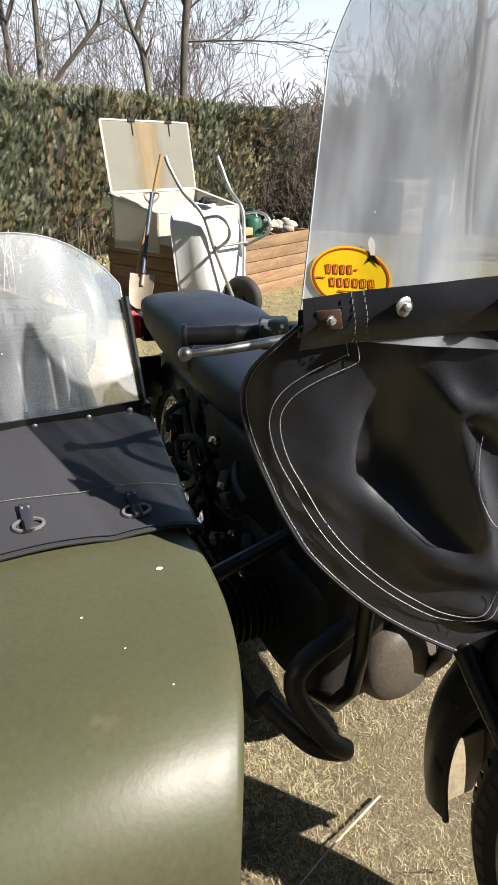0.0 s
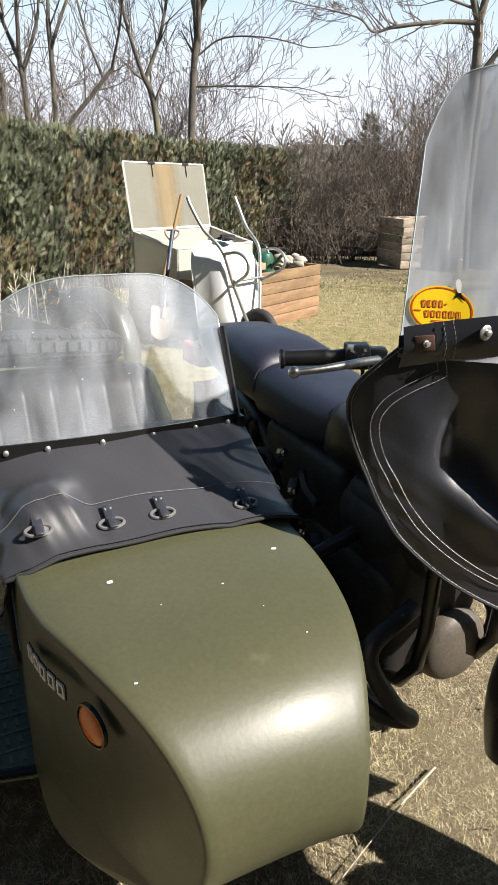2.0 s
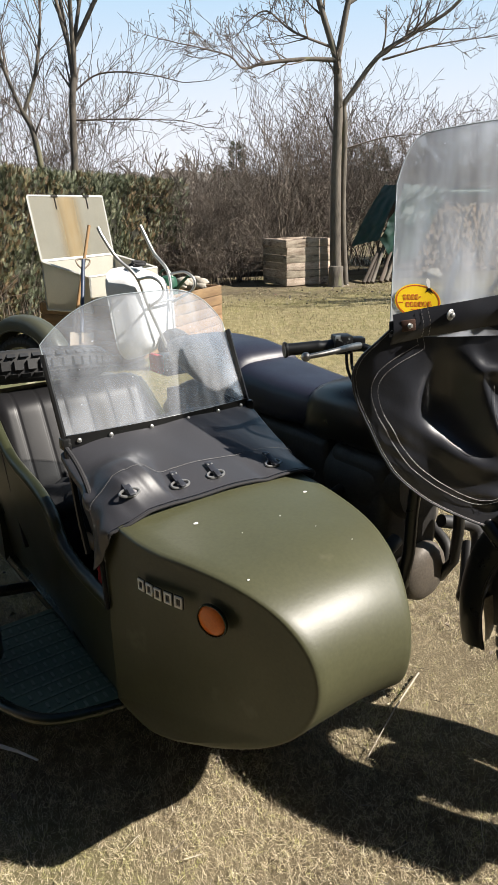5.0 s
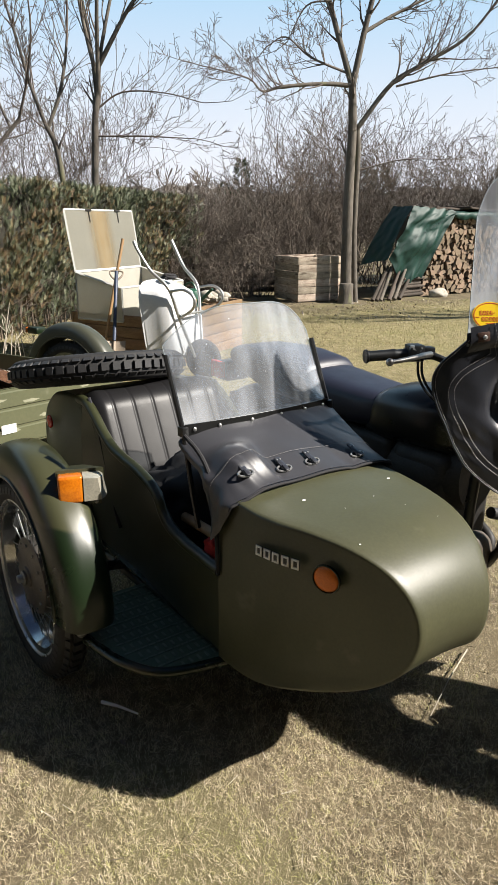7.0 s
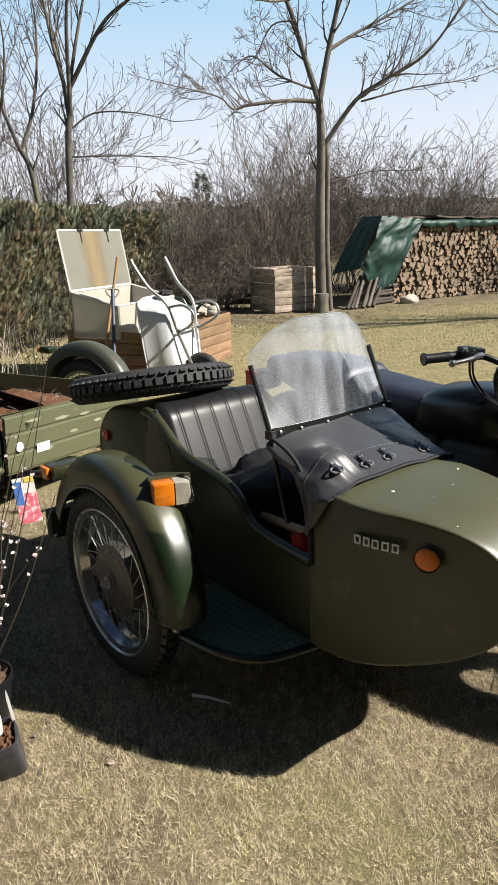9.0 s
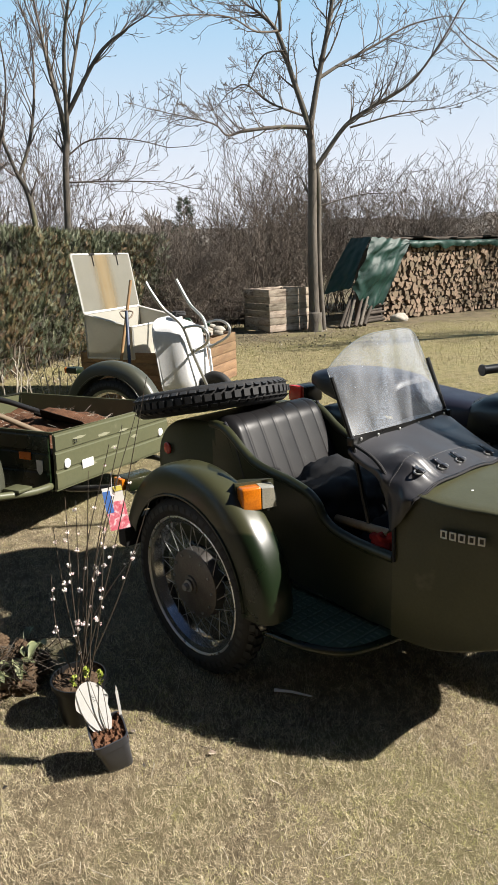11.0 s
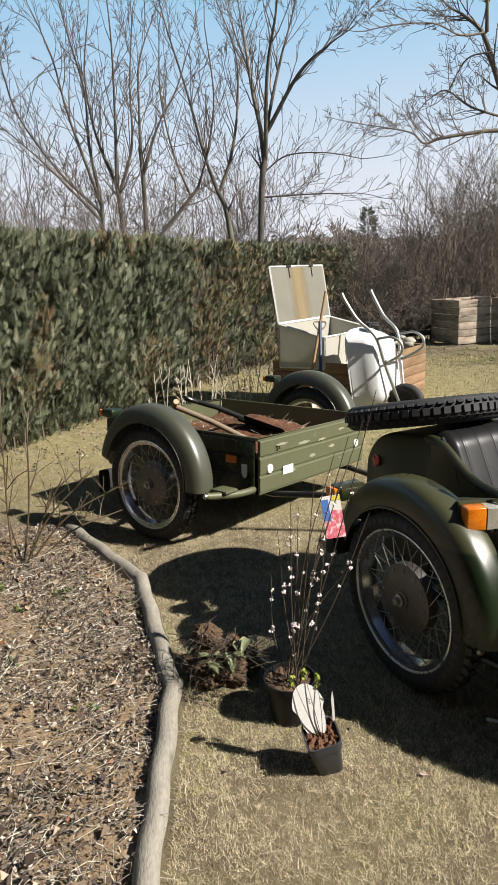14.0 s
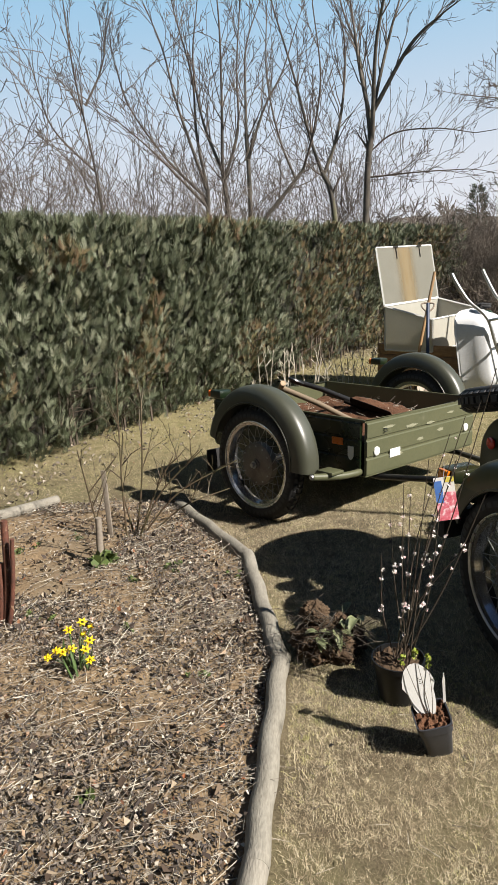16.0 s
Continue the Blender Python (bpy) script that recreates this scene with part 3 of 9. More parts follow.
lawn = lambda x, y: (x > bed_edge(min(y, 3.0)) + 0.05 or y > 3.15) and y - 0.25 * x + 1.6 * noise.noise(Vector((x * 0.9, y * 0.9, 1))) + 0.7 * noise.noise(Vector((x * 6, y * 6, 2))) < 10.6
rng = np.random.default_rng(3)
for material, label, zones in (
        (GRASS, "short dry grass, worn and straw-coloured with green tufts", ((760000, (-2.9, 1.2), (-0.2, 3.2), 0.009, 0.028, 0.00052, False), (80000, (-2.9, 1.2), (-0.2, 3.2), 0.014, 0.040, 0.00042, True), (22000, (1.2, 2.4), (0.1, 3.2), 0.02, 0.05, 0.0012, True))),
        (GREENER, "short lawn grass, straw-coloured and green", ((110000, (-4.8, 3.2), (3.2, 7.0), 0.025, 0.075, 0.0013, True), (170000, (-2.6, 9.5), (7.0, 13.4), 0.02, 0.050, 0.0028, False)))):
    gV, gF, base = [], [], 0
    for n, xr, yr, lo, hi, w, bent in zones:
        V, F = blades(n, xr, yr, lo, hi, w, lawn, rng, bent=bent)
        gV.append(V)
        gF.append(F + base)
        base += len(V)
    tagged(new("grass", fast_mesh("grass", np.concatenate(gV), np.concatenate(gF), material)), label, "grass", kind="stuff")

# round timber edging of the bed
TIMBER = mat("weathered_round_timber", (0.285, 0.265, 0.222), (0.165, 0.150, 0.122), rough=0.85, scale=7, fine=60, bump=0.8, dist=0.006, stretch=(3, 0.7, 3), spots=(0.11, 0.10, 0.08), spot_at=0.58, spot_scale=5, rand=0.08)
for k, ((x0, y0), (x1, y1)) in enumerate(EDGE_LOGS):
    bm = B()
    n = 22
    pts = [Vector((x0 + (x1 - x0) * i / n + 0.004 * math.sin(i * 0.9 + k), y0 + (y1 - y0) * i / n, 0.034 + 0.003 * math.sin(i * 0.7 + 2 * k))) for i in range(n + 1)]
    tube(bm, pts, 0.036 - 0.001 * (k % 2), 18)
    for v in bm.verts:
        v.co += Vector((0.0016 * noise.noise(v.co * 25), 0, 0.0022 * noise.noise(v.co * 30)))
    tagged(part("edging_log", bm, TIMBER, None, "grey weathered round timber edging a garden bed", angle=50), category="edging log", group="bed edging")
for (x0, y0), (x1, y1) in (((-4.25, 2.55), (-3.74, 3.12)),):
    bm = B()
    tube(bm, [(x0, y0, 0.035), ((x0 + x1) / 2, (y0 + y1) / 2, 0.038), (x1, y1, 0.030)], 0.036, 16)
    tagged(part("edging_log", bm, TIMBER, None, "grey weathered round timber edging a garden bed", angle=50), category="edging log", group="bed edging")

# leaf litter and dry stems
def litter(n, size, keep, area, z_of, rng, curl=0.35):
    V, F = [], []
    (xa, xb), (ya, yb) = area
    while len(F) < n * 2:
        x, y = rng.uniform(xa, xb) + rng.normal(0, 0.15), rng.uniform(ya, yb) + rng.normal(0, 0.15)
        if not keep(x, y) or (noise.noise(Vector((x * 2.3, y * 2.3, 30))) + 0.5 * noise.noise(Vector((x * 7, y * 7, 33))) < -0.14 and rng.uniform() < 0.72):
            continue
        s = rng.uniform(*size)
        a, tx, ty = rng.uniform(0, 6.28), rng.normal(0, 0.5), rng.normal(0, 0.5)
        m = Matrix.Translation((x, y, z_of(x, y) + 0.004 + rng.uniform(0, 0.012))) @ Euler((tx, ty, a)).to_matrix().to_4x4()
        b = len(V)
        for px, py, pz in ((0, 0, 0), (s * rng.uniform(0.3, 0.7), s * rng.uniform(0.12, 0.42), curl * s * rng.uniform(-0.5, 1.3)), (s, 0.0, curl * s * rng.uniform(0, 1)), (s * rng.uniform(0.3, 0.7), -s * rng.uniform(0.1, 0.4), curl * s * rng.uniform(-0.5, 1.3))):
            V.append(tuple(m @ Vector((px, py, pz))))
        F += [(b, b + 1, b + 2), (b, b + 2, b + 3)]
    return np.array(V), np.array(F)


LITTER = scatter_mat("dead_leaves", [(0.0, (0.030, 0.027, 0.026)), (0.34, (0.080, 0.067, 0.060)), (0.60, (0.170, 0.138, 0.110)), (0.84, (0.310, 0.268, 0.215)), (0.97, (0.52, 0.48, 0.41)), (1.0, (0.24, 0.085, 0.035))], rough=0.8)
rng = np.random.default_rng(11)
V, F = litter(64000, (0.005, 0.021), lambda x, y: in_bed(x + 0.03, y) and not (x < -3.1 and 1.75 < y < 2.9 and rng.uniform() < 0.85), ((-4.6, -2.05), (-0.4, 3.1)), bed_z, rng)
V2, F2 = litter(420, (0.012, 0.028), lambda x, y: lawn(x, y), ((-2.1, 3.0), (-0.2, 8.0)), gz, rng)
V3, F3 = litter(2600, (0.014, 0.045), lambda x, y: -0.3 < (x + 4.36) * 0.898 - (y - 3.98) * 0.44 < 0.75, ((-4.6, 0.5), (2.5, 13.5)), gz, rng)
V4, F4 = litter(500, (0.03, 0.06), lambda x, y: True, ((-1.0, 5.0), (9.5, 13.2)), gz, rng)
LV, LF, bb = [], [], 0
for a, b in ((V, F), (V2, F2), (V3, F3), (V4, F4)):
    LV.append(a)
    LF.append(b + bb)
    bb += len(a)
tagged(new("leaf_litter", fast_mesh("leaf_litter", np.concatenate(LV), np.concatenate(LF), LITTER)), "dead brown leaves lying on soil and lawn", "dead leaves", kind="stuff")

STRAW = scatter_mat("dry_stems", [(0.0, (0.065, 0.052, 0.042)), (0.40, (0.185, 0.158, 0.130)), (0.74, (0.36, 0.32, 0.255)), (1.0, (0.56, 0.52, 0.43))], rough=0.75)
rng = np.random.default_rng(12)
S = []
for k in range(13500):
    x, y = rng.uniform(-4.4, -2.1), rng.uniform(-0.5, 3.05)
    if not in_bed(x + 0.03, y) or (x < -3.1 and 1.75 < y < 2.9 and rng.uniform() < 0.8):
        continue
    a, L = rng.uniform(0, 6.28), rng.uniform(0.02, 0.085) * (3.0 if rng.uniform() < 0.14 else 1)
    z = bed_z(x, y) + 0.008 + rng.uniform(0, 0.012)
    d = Vector((math.cos(a), math.sin(a), rng.normal(0, 0.12))) * L
    mid = Vector((x, y, z)) + d * 0.5 + Vector((rng.normal(0, 0.1) * L, rng.normal(0, 0.1) * L, 0.004))
    r = rng.uniform(0.0005, 0.0014)
    S.append((x, y, z, *mid, r, r))
    S.append((*mid, x + d.x, y + d.y, z + d.z, r, r * 0.6))
for k in range(520):                     # long pale stems lying in arcs
    x, y = rng.uniform(-4.0, -2.2), rng.uniform(-0.3, 2.9)
    if not in_bed(x + 0.12, y) or noise.noise(Vector((x * 1.2, y * 1.2, 40))) < -0.1:
        continue
    a, L, bend = rng.normal(0.5, 0.7), rng.uniform(0.08, 0.30), rng.normal(0, 0.5)
    p = Vector((x, y, bed_z(x, y) + 0.014))
    r = rng.uniform(0.0008, 0.0017)
    for i in range(5):
        e = p + Vector((math.cos(a), math.sin(a), 0)) * (L / 5)
        if not in_bed(e.x + 0.05, e.y):
            break
        e.z = bed_z(e.x, e.y) + 0.016 + rng.uniform(0, 0.006)
        S.append((*p, *e, r, r * 0.92))
        p, a, r = e, a + bend / 5, r * 0.92
for k in range(900):
    x, y = rng.uniform(-2.0, 1.8), rng.uniform(-0.3, 3.2)
    if not lawn(x, y):
        continue
    a, L = rng.uniform(0, 6.28), rng.uniform(0.02, 0.06)
    z = gz(x, y) + 0.012 + rng.uniform(0, 0.012)
    S.append((x, y, z, x + math.cos(a) * L, y + math.sin(a) * L, z + rng.normal(0, 0.008), 0.0011, 0.0006))
v, f = sticks(S, 3)
tagged(new("dry_stems", fast_mesh("dry_stems", v, f, STRAW)), "dry straw and broken stems on the ground", "straw", kind="stuff")
bm = B()
tube(bm, [(0.235, 1.10, 0.020), (0.10, 0.96, 0.024), (-0.05, 0.79, 0.020)], [0.0030, 0.0012], 6)
tagged(part("reed_stalk", bm, STRAW, None, "long pale dry stalk lying on the lawn"), category="stalk")
bm = B()
tube(bm, [(-1.022, 1.035, 0.022), (-0.97, 1.0, 0.027), (-0.912, 0.962, 0.022)], [0.006, 0.003], 6)
tagged(part("wood_sliver", bm, WHITEP, None, "pale wood sliver lying on the lawn"), category="stick")

# unseen dark walls, added on the side away from the hedge to cut sky light
SKY_BLOCK = mat("sky_block_dark", (0.085, 0.066, 0.050), (0.060, 0.046, 0.036), rough=0.9, scale=1.5, fine=40, bump=0.4, dist=0.006)
bm = B()
box(bm, -14, 9, -3.9, -3.6, -0.1, 6.2, 0.01)
tagged(part("added_wall_back", bm, SKY_BLOCK, None, "unseen dark wall added behind the camera to hold back sky light"), category="wall", kind="structure")
bm = B()
box(bm, -7.3, -7.0, -3.59, 0.3, -0.1, 5.6, 0.01)
tagged(part("added_wall_side", bm, SKY_BLOCK, None, "unseen dark wall added beside the bed to hold back sky light"), category="wall", kind="structure")

# larger curled leaves lying on the bed
V5, F5 = litter(1500, (0.016, 0.038), lambda x, y: in_bed(x + 0.05, y), ((-3.6, -2.1), (0.0, 3.0)), lambda x, y: bed_z(x, y) + 0.012, rng, 0.5)
BIGLEAF = scatter_mat("large_dead_leaves", [(0.0, (0.030, 0.022, 0.018)), (0.45, (0.080, 0.056, 0.040)), (0.75, (0.17, 0.125, 0.082)), (0.93, (0.36, 0.30, 0.22)), (1.0, (0.22, 0.09, 0.04))], rough=0.75)
tagged(new("fallen_leaves", fast_mesh("fallen_leaves", V5, F5, BIGLEAF)), "large curled dead leaves on the garden bed", "dead leaves", kind="stuff")

# ---- hedge ----
HD, HN = Vector((0.4397, 0.8982, 0)), Vector((0.8982, -0.4397, 0))   # along the hedge, out of its face
H0 = Vector((-4.355, 3.978, 0))
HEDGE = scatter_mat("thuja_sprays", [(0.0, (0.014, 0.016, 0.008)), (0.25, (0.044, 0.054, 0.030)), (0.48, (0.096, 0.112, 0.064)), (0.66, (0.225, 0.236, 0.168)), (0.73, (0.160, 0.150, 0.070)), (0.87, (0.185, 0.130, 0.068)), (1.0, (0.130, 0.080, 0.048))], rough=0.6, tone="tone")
BARK = mat("twig_bark", (0.125, 0.095, 0.070), (0.070, 0.055, 0.042), rough=0.9, scale=6, fine=60, bump=0.3, dist=0.004)


def sprays(P, axis, size, rng):
    """Flat fern-like fans: narrow leaflets in pairs along a stem."""
    n = len(P)
    ref = rng.normal(0, 1, (n, 3))
    side = np.cross(axis, ref)
    side /= np.linalg.norm(side, axis=1, keepdims=True)
    V = []
    legs = ((0.06, 0.52, 0.46), (0.13, -0.52, 0.48), (0.30, 0.46, 0.46), (0.38, -0.46, 0.44), (0.56, 0.38, 0.36), (0.62, -0.36, 0.34), (0.0, 0.0, 1.0))
    for at, ang, ln in legs:
        d = axis * np.cos(ang) + side * np.sin(ang)
        o = P + axis * (at * size)[:, None]
        w = np.cross(d, np.cross(axis, side))
        L = (ln * size * rng.uniform(0.8, 1.2, n))[:, None]
        k = 0.085 if ln < 0.9 else 0.04
        V.append(np.stack([o, o + d * L * 0.5 + w * L * k, o + d * L, o + d * L * 0.5 - w * L * k], 1))
    V = np.stack(V, 1).reshape(n, 28, 3)
    b = (np.arange(n) * 28)[:, None, None]
    k = (np.arange(7) * 4)[None, :, None]
    F = (b + k + np.arange(4)[None, None, :]).reshape(-1, 4)
    return V.reshape(-1, 3), F


hd, hn = np.array(HD), np.array(HN)


def hedge_points(n, s0, s1, rng, each=9):
    """Clumps of sprays on branch tips, with dark gaps between them."""
    s = rng.uniform(s0, s1, n)
    h = 1.93 * rng.uniform(0, 1, n) ** 0.9
    top = rng.uniform(0, 1, n) < 0.17
    off = np.array([0.16 * noise.noise(Vector((a * 1.7, b * 1.6, 0))) + 0.15 * noise.noise(Vector((a * 5, b * 4, 3))) for a, b in zip(s, h)])
    depth = np.where(top, -rng.uniform(0, 0.9, n), off - rng.uniform(0.0, 0.24, n))
    hh = np.where(top, 1.84 + np.array([0.05 * noise.noise(Vector((a * 2.2, 7, 0))) + 0.04 * noise.noise(Vector((a * 7, 9, 0))) for a in s]) + rng.uniform(-0.05, 0.02, n), h)
    base_in = np.clip((0.25 - hh) / 0.25, 0, 1) * -0.06
    P = np.array(H0)[None, :] + hd[None, :] * s[:, None] + hn[None, :] * (depth + base_in)[:, None]
    P[:, 2] = hh
    ax = hn[None, :] * rng.uniform(0.10, 0.60, n)[:, None] + hd[None, :] * rng.normal(0, 0.32, n)[:, None]
    ax[:, 2] += rng.uniform(0.5, 1.5, n)
    ax[top] = rng.normal(0, 0.3, (top.sum(), 3)) + np.array([0, 0, 0.9])
    P = np.repeat(P, each, 0)
    ax = np.repeat(ax, each, 0)
    m = len(P)
    ax = ax / np.linalg.norm(ax, axis=1, keepdims=True)
    along = rng.uniform(-0.10, 0.13, m)
    P = P + ax * along[:, None] + rng.normal(0, 0.021, (m, 3))
    P[:, 2] = np.clip(P[:, 2], 0.01, 1.90)
    ax = ax + rng.normal(0, 0.25, (m, 3))
    ax /= np.linalg.norm(ax, axis=1, keepdims=True)
    # one tone for each branch, a little for each spray; brown patches, more of them farther on
    branch = np.repeat(rng.uniform(0, 1, n) ** 1.3, each)
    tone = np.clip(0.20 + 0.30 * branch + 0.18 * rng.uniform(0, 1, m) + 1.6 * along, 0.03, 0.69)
    dry = np.array([noise.noise(Vector((a * 0.9, b * 1.2, 12))) + 0.5 * noise.noise(Vector((a * 2.6, b * 2.2, 15))) for a, b in zip(s, hh)])
    dry = np.repeat(dry > np.interp(s, [-2.0, 2.5, 6.0], [0.60, 0.28, -0.04]), each) & (rng.uniform(0, 1, m) < 0.55)
    tone[dry] = rng.uniform(0.70, 1.0, dry.sum())
    return P, ax, tone


rng = np.random.default_rng(21)
V, F, T, base = [], [], [], 0
for n, s0, s1, lo, hi in ((4300, -2.6, 4.2, 0.06, 0.130), (2000, 4.2, 11.4, 0.075, 0.125)):
    P, ax, tone = hedge_points(n, s0, s1, rng)
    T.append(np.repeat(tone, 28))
    v, f = sprays(P, ax, rng.uniform(lo, hi, len(P)), rng)
    V.append(v)
    F.append(f + base)
    base += len(v)
# rounded far end
n = 1500
P = np.array(H0)[None, :] + hd[None, :] * (11.35 + rng.uniform(-0.1, 0.15, n))[:, None] + hn[None, :] * (-rng.uniform(-0.1, 0.95, n))[:, None]
P[:, 2] = rng.uniform(0.1, 1.95, n)
ax = rng.normal(0, 0.4, (n, 3)) + hd[None, :] * 0.6 + np.array([0, 0, 0.6])
ax /= np.linalg.norm(ax, axis=1, keepdims=True)
v, f = sprays(P, ax, rng.uniform(0.1, 0.2, n), rng)
V.append(v)
F.append(f + base)
T.append(np.repeat(np.clip(rng.uniform(0.05, 0.85, n), 0, 0.9), 28))
hedge = thing("hedge", None, "tall clipped evergreen hedge, grey-green with brown patches", "hedge")
sprays_me = fast_mesh("foliage", np.concatenate(V), np.concatenate(F), HEDGE)
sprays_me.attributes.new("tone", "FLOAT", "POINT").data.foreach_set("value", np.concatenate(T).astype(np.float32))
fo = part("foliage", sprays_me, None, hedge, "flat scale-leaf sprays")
tagged(fo, kind="stuff")
# dark sheet behind the sprays carries the hedge's inner shade in its colour
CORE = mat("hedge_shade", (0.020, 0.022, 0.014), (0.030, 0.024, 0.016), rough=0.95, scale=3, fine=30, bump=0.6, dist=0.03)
bm = B()


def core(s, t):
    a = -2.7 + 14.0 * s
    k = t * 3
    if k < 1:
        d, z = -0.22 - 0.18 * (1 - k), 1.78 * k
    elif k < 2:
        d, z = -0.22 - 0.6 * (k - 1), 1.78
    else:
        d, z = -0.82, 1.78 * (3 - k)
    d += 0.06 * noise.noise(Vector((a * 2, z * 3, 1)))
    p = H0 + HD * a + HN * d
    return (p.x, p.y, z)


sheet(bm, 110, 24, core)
part("inner_shade_sheet", bm, CORE, hedge, "dark sheet standing in for the shade inside the hedge")
S = []
for k in range(150):
    s = rng.uniform(-2.5, 11.3)
    p = H0 + HD * s - HN * rng.uniform(0.12, 0.35)
    S.append((p.x, p.y, 0, p.x + rng.normal(0, 0.04), p.y + rng.normal(0, 0.04), rng.uniform(0.4, 0.9), 0.012, 0.007))
    for j in range(3):
        z = rng.uniform(0.1, 0.6)
        d = HN * rng.uniform(0.1, 0.3) + HD * rng.normal(0, 0.15)
        S.append((p.x, p.y, z, p.x + d.x, p.y + d.y, z + rng.uniform(0, 0.25), 0.006, 0.003))
v, f = sticks(S, 4)
tagged(part("stem_mass", fast_mesh("stem_mass", v, f, BARK), None, hedge), kind="stuff")

# ---- bare trees ----
TWIG = mat("bare_twigs", (0.150, 0.120, 0.095), (0.078, 0.062, 0.050), rough=0.9, scale=1.2, fine=9, bump=0.0)
TRUNK = mat("grey_tree_bark", (0.135, 0.116, 0.092), (0.066, 0.056, 0.046), rough=0.9, scale=2.2, fine=26, bump=0.8, dist=0.02, stretch=(1, 1, 0.35), spots=(0.135, 0.130, 0.070), spot_at=0.60, spot_scale=2.5)


def grow(out, p, d, L, r, level, rng, curl=0.16, up=0.10, kids=5, rmin=0.004, spread=0.75):
    """One branch with its side branches, as tapered pieces."""
    n = max(2, int(2.4 + L * 2.2))
    d = d.normalized()
    for i in range(n):
        d = (d + Vector((rng.normal(0, curl), rng.normal(0, curl), rng.normal(0, curl) + up)) * (0.6 if level == 0 else 1.0)).normalized()
        p2 = p + d * (L / n)
        r2 = max(rmin, r * (1 - 0.72 * (i + 1) / n))
        r1 = max(rmin, r * (1 - 0.72 * i / n))
        out.append((*p, *p2, r1, r2))
        if level < 3 and (i or level == 0 or n < 3):
            for k in range(max(1, int(round(kids / n + rng.uniform(-0.3, 0.6))))):
                side = Vector((rng.normal(), rng.normal(), rng.normal(0, 0.5)))
                side = (side - d * side.dot(d)).normalized()
                nd = d * (1 - spread * 0.5) + side * spread + Vector((0, 0, 0.15))
                grow(out, p.lerp(p2, rng.uniform(0.3, 1.0)), nd, L * rng.uniform(0.32, 0.58) * (1 - 0.45 * i / n), r2 * rng.uniform(0.5, 0.7), level + 1, rng, curl * 1.15, up * 0.8, kids * 0.85, rmin, spread)
        p = p2


def limb(out, pts, r0, r1, rng, kids=9, klen=1.1, level=1, rmin=0.004, start=0.2, tip=True, whip=0.0):
    """A limb along guide points, set with side branches."""
    P = smooth_line([Vector(a) for a in pts], 5)
    n = len(P) - 1
    for i in range(n):
        a = r0 + (r1 - r0) * i / n
        b = r0 + (r1 - r0) * (i + 1) / n
        out.append((*P[i], *P[i + 1], a, b))
    for k in range(kids):
        i = int(n * (start + (1 - start) * rng.uniform()))
        d = (P[min(i + 1, n)] - P[i - 1]).normalized()
        side = Vector((rng.normal(), rng.normal(), rng.normal()))
        side = (side - d * side.dot(d)).normalized()
        rr = (r0 + (r1 - r0) * i / n) * 0.5
        grow(out, P[i].copy(), d * (0.6 + whip) + side * 0.7 + Vector((0, 0, 0.25)), klen * rng.uniform(0.6, 1.2), max(rr, rmin * 1.5), level, rng, curl=0.15 - 0.08 * whip, rmin=rmin, kids=5 - whip, spread=0.75 - 0.2 * whip)
    if tip:
        grow(out, P[-1].copy(), (P[-1] - P[-2]), klen * 1.1, r1, level, rng, rmin=rmin, kids=6)


def tree_object(name, trunk, twigs, label, category="tree"):
    t = thing(name, None, label, category)
    if trunk:
        v, f = sticks(trunk, 10)
        part("trunk", fast_mesh("trunk", v, f, TRUNK, True), None, t)
    v, f = sticks(twigs, 3)
    tagged(part("crown", fast_mesh("crown", v, f, TWIG, True), None, t, "bare branches and twigs"), kind="stuff")
    return t


def thick_thin(out, cut):
    return [s for s in out if s[6] >= cut], [s for s in out if s[6] < cut]


rng = np.random.default_rng(5)


def plane_limb(out, y, pts, r0, r1, sway=0.0, **more):
    """A limb given by its x and height, near one distance y; sway carries its tip towards or away from the camera."""
    n = len(pts) - 1
    limb(out, [(x, y + sway * i / n, z) for i, (x, z) in enumerate(pts)], r0, r1, rng, **more)


# the tall tree at the end of the lawn
Y0 = 11.95
out = []
plane_limb(out, Y0, [(3.33, -0.08), (3.29, 0.7), (3.27, 2.02), (3.28, 3.04), (3.24, 3.78)], 0.112, 0.066, kids=3, klen=0.5, start=0.6, tip=False)
plane_limb(out, Y0 + 0.1, [(3.54, -0.06), (3.47, 0.8), (3.44, 1.49), (3.44, 2.63), (3.40, 3.14)], 0.064, 0.048, kids=2, klen=0.4, start=0.7, tip=False)
plane_limb(out, Y0, [(3.24, 3.74), (2.95, 4.58), (2.69, 5.34), (2.42, 5.64), (2.12, 5.84)], 0.056, 0.020, 0.3, kids=16, klen=1.0)
plane_limb(out, Y0, [(2.69, 5.34), (2.64, 5.82), (2.59, 6.34), (2.5, 7.0)], 0.034, 0.014, -0.3, kids=10, klen=0.9)
plane_limb(out, Y0, [(3.24, 3.74), (3.37, 4.49), (3.53, 5.24), (3.64, 5.88), (3.70, 6.41), (3.8, 7.1)], 0.058, 0.018, -0.2, kids=18, klen=1.0)
plane_limb(out, Y0 + 0.05, [(3.40, 3.10), (3.93, 3.79), (4.39, 4.09), (5.20, 4.55), (5.77, 5.25), (6.11, 5.83)], 0.046, 0.016, -0.4, kids=20, klen=1.0)
plane_limb(out, Y0, [(4.05, 3.78), (4.98, 4.00), (5.95, 4.12)], 0.022, 0.009, -0.3, kids=12, klen=0.8)
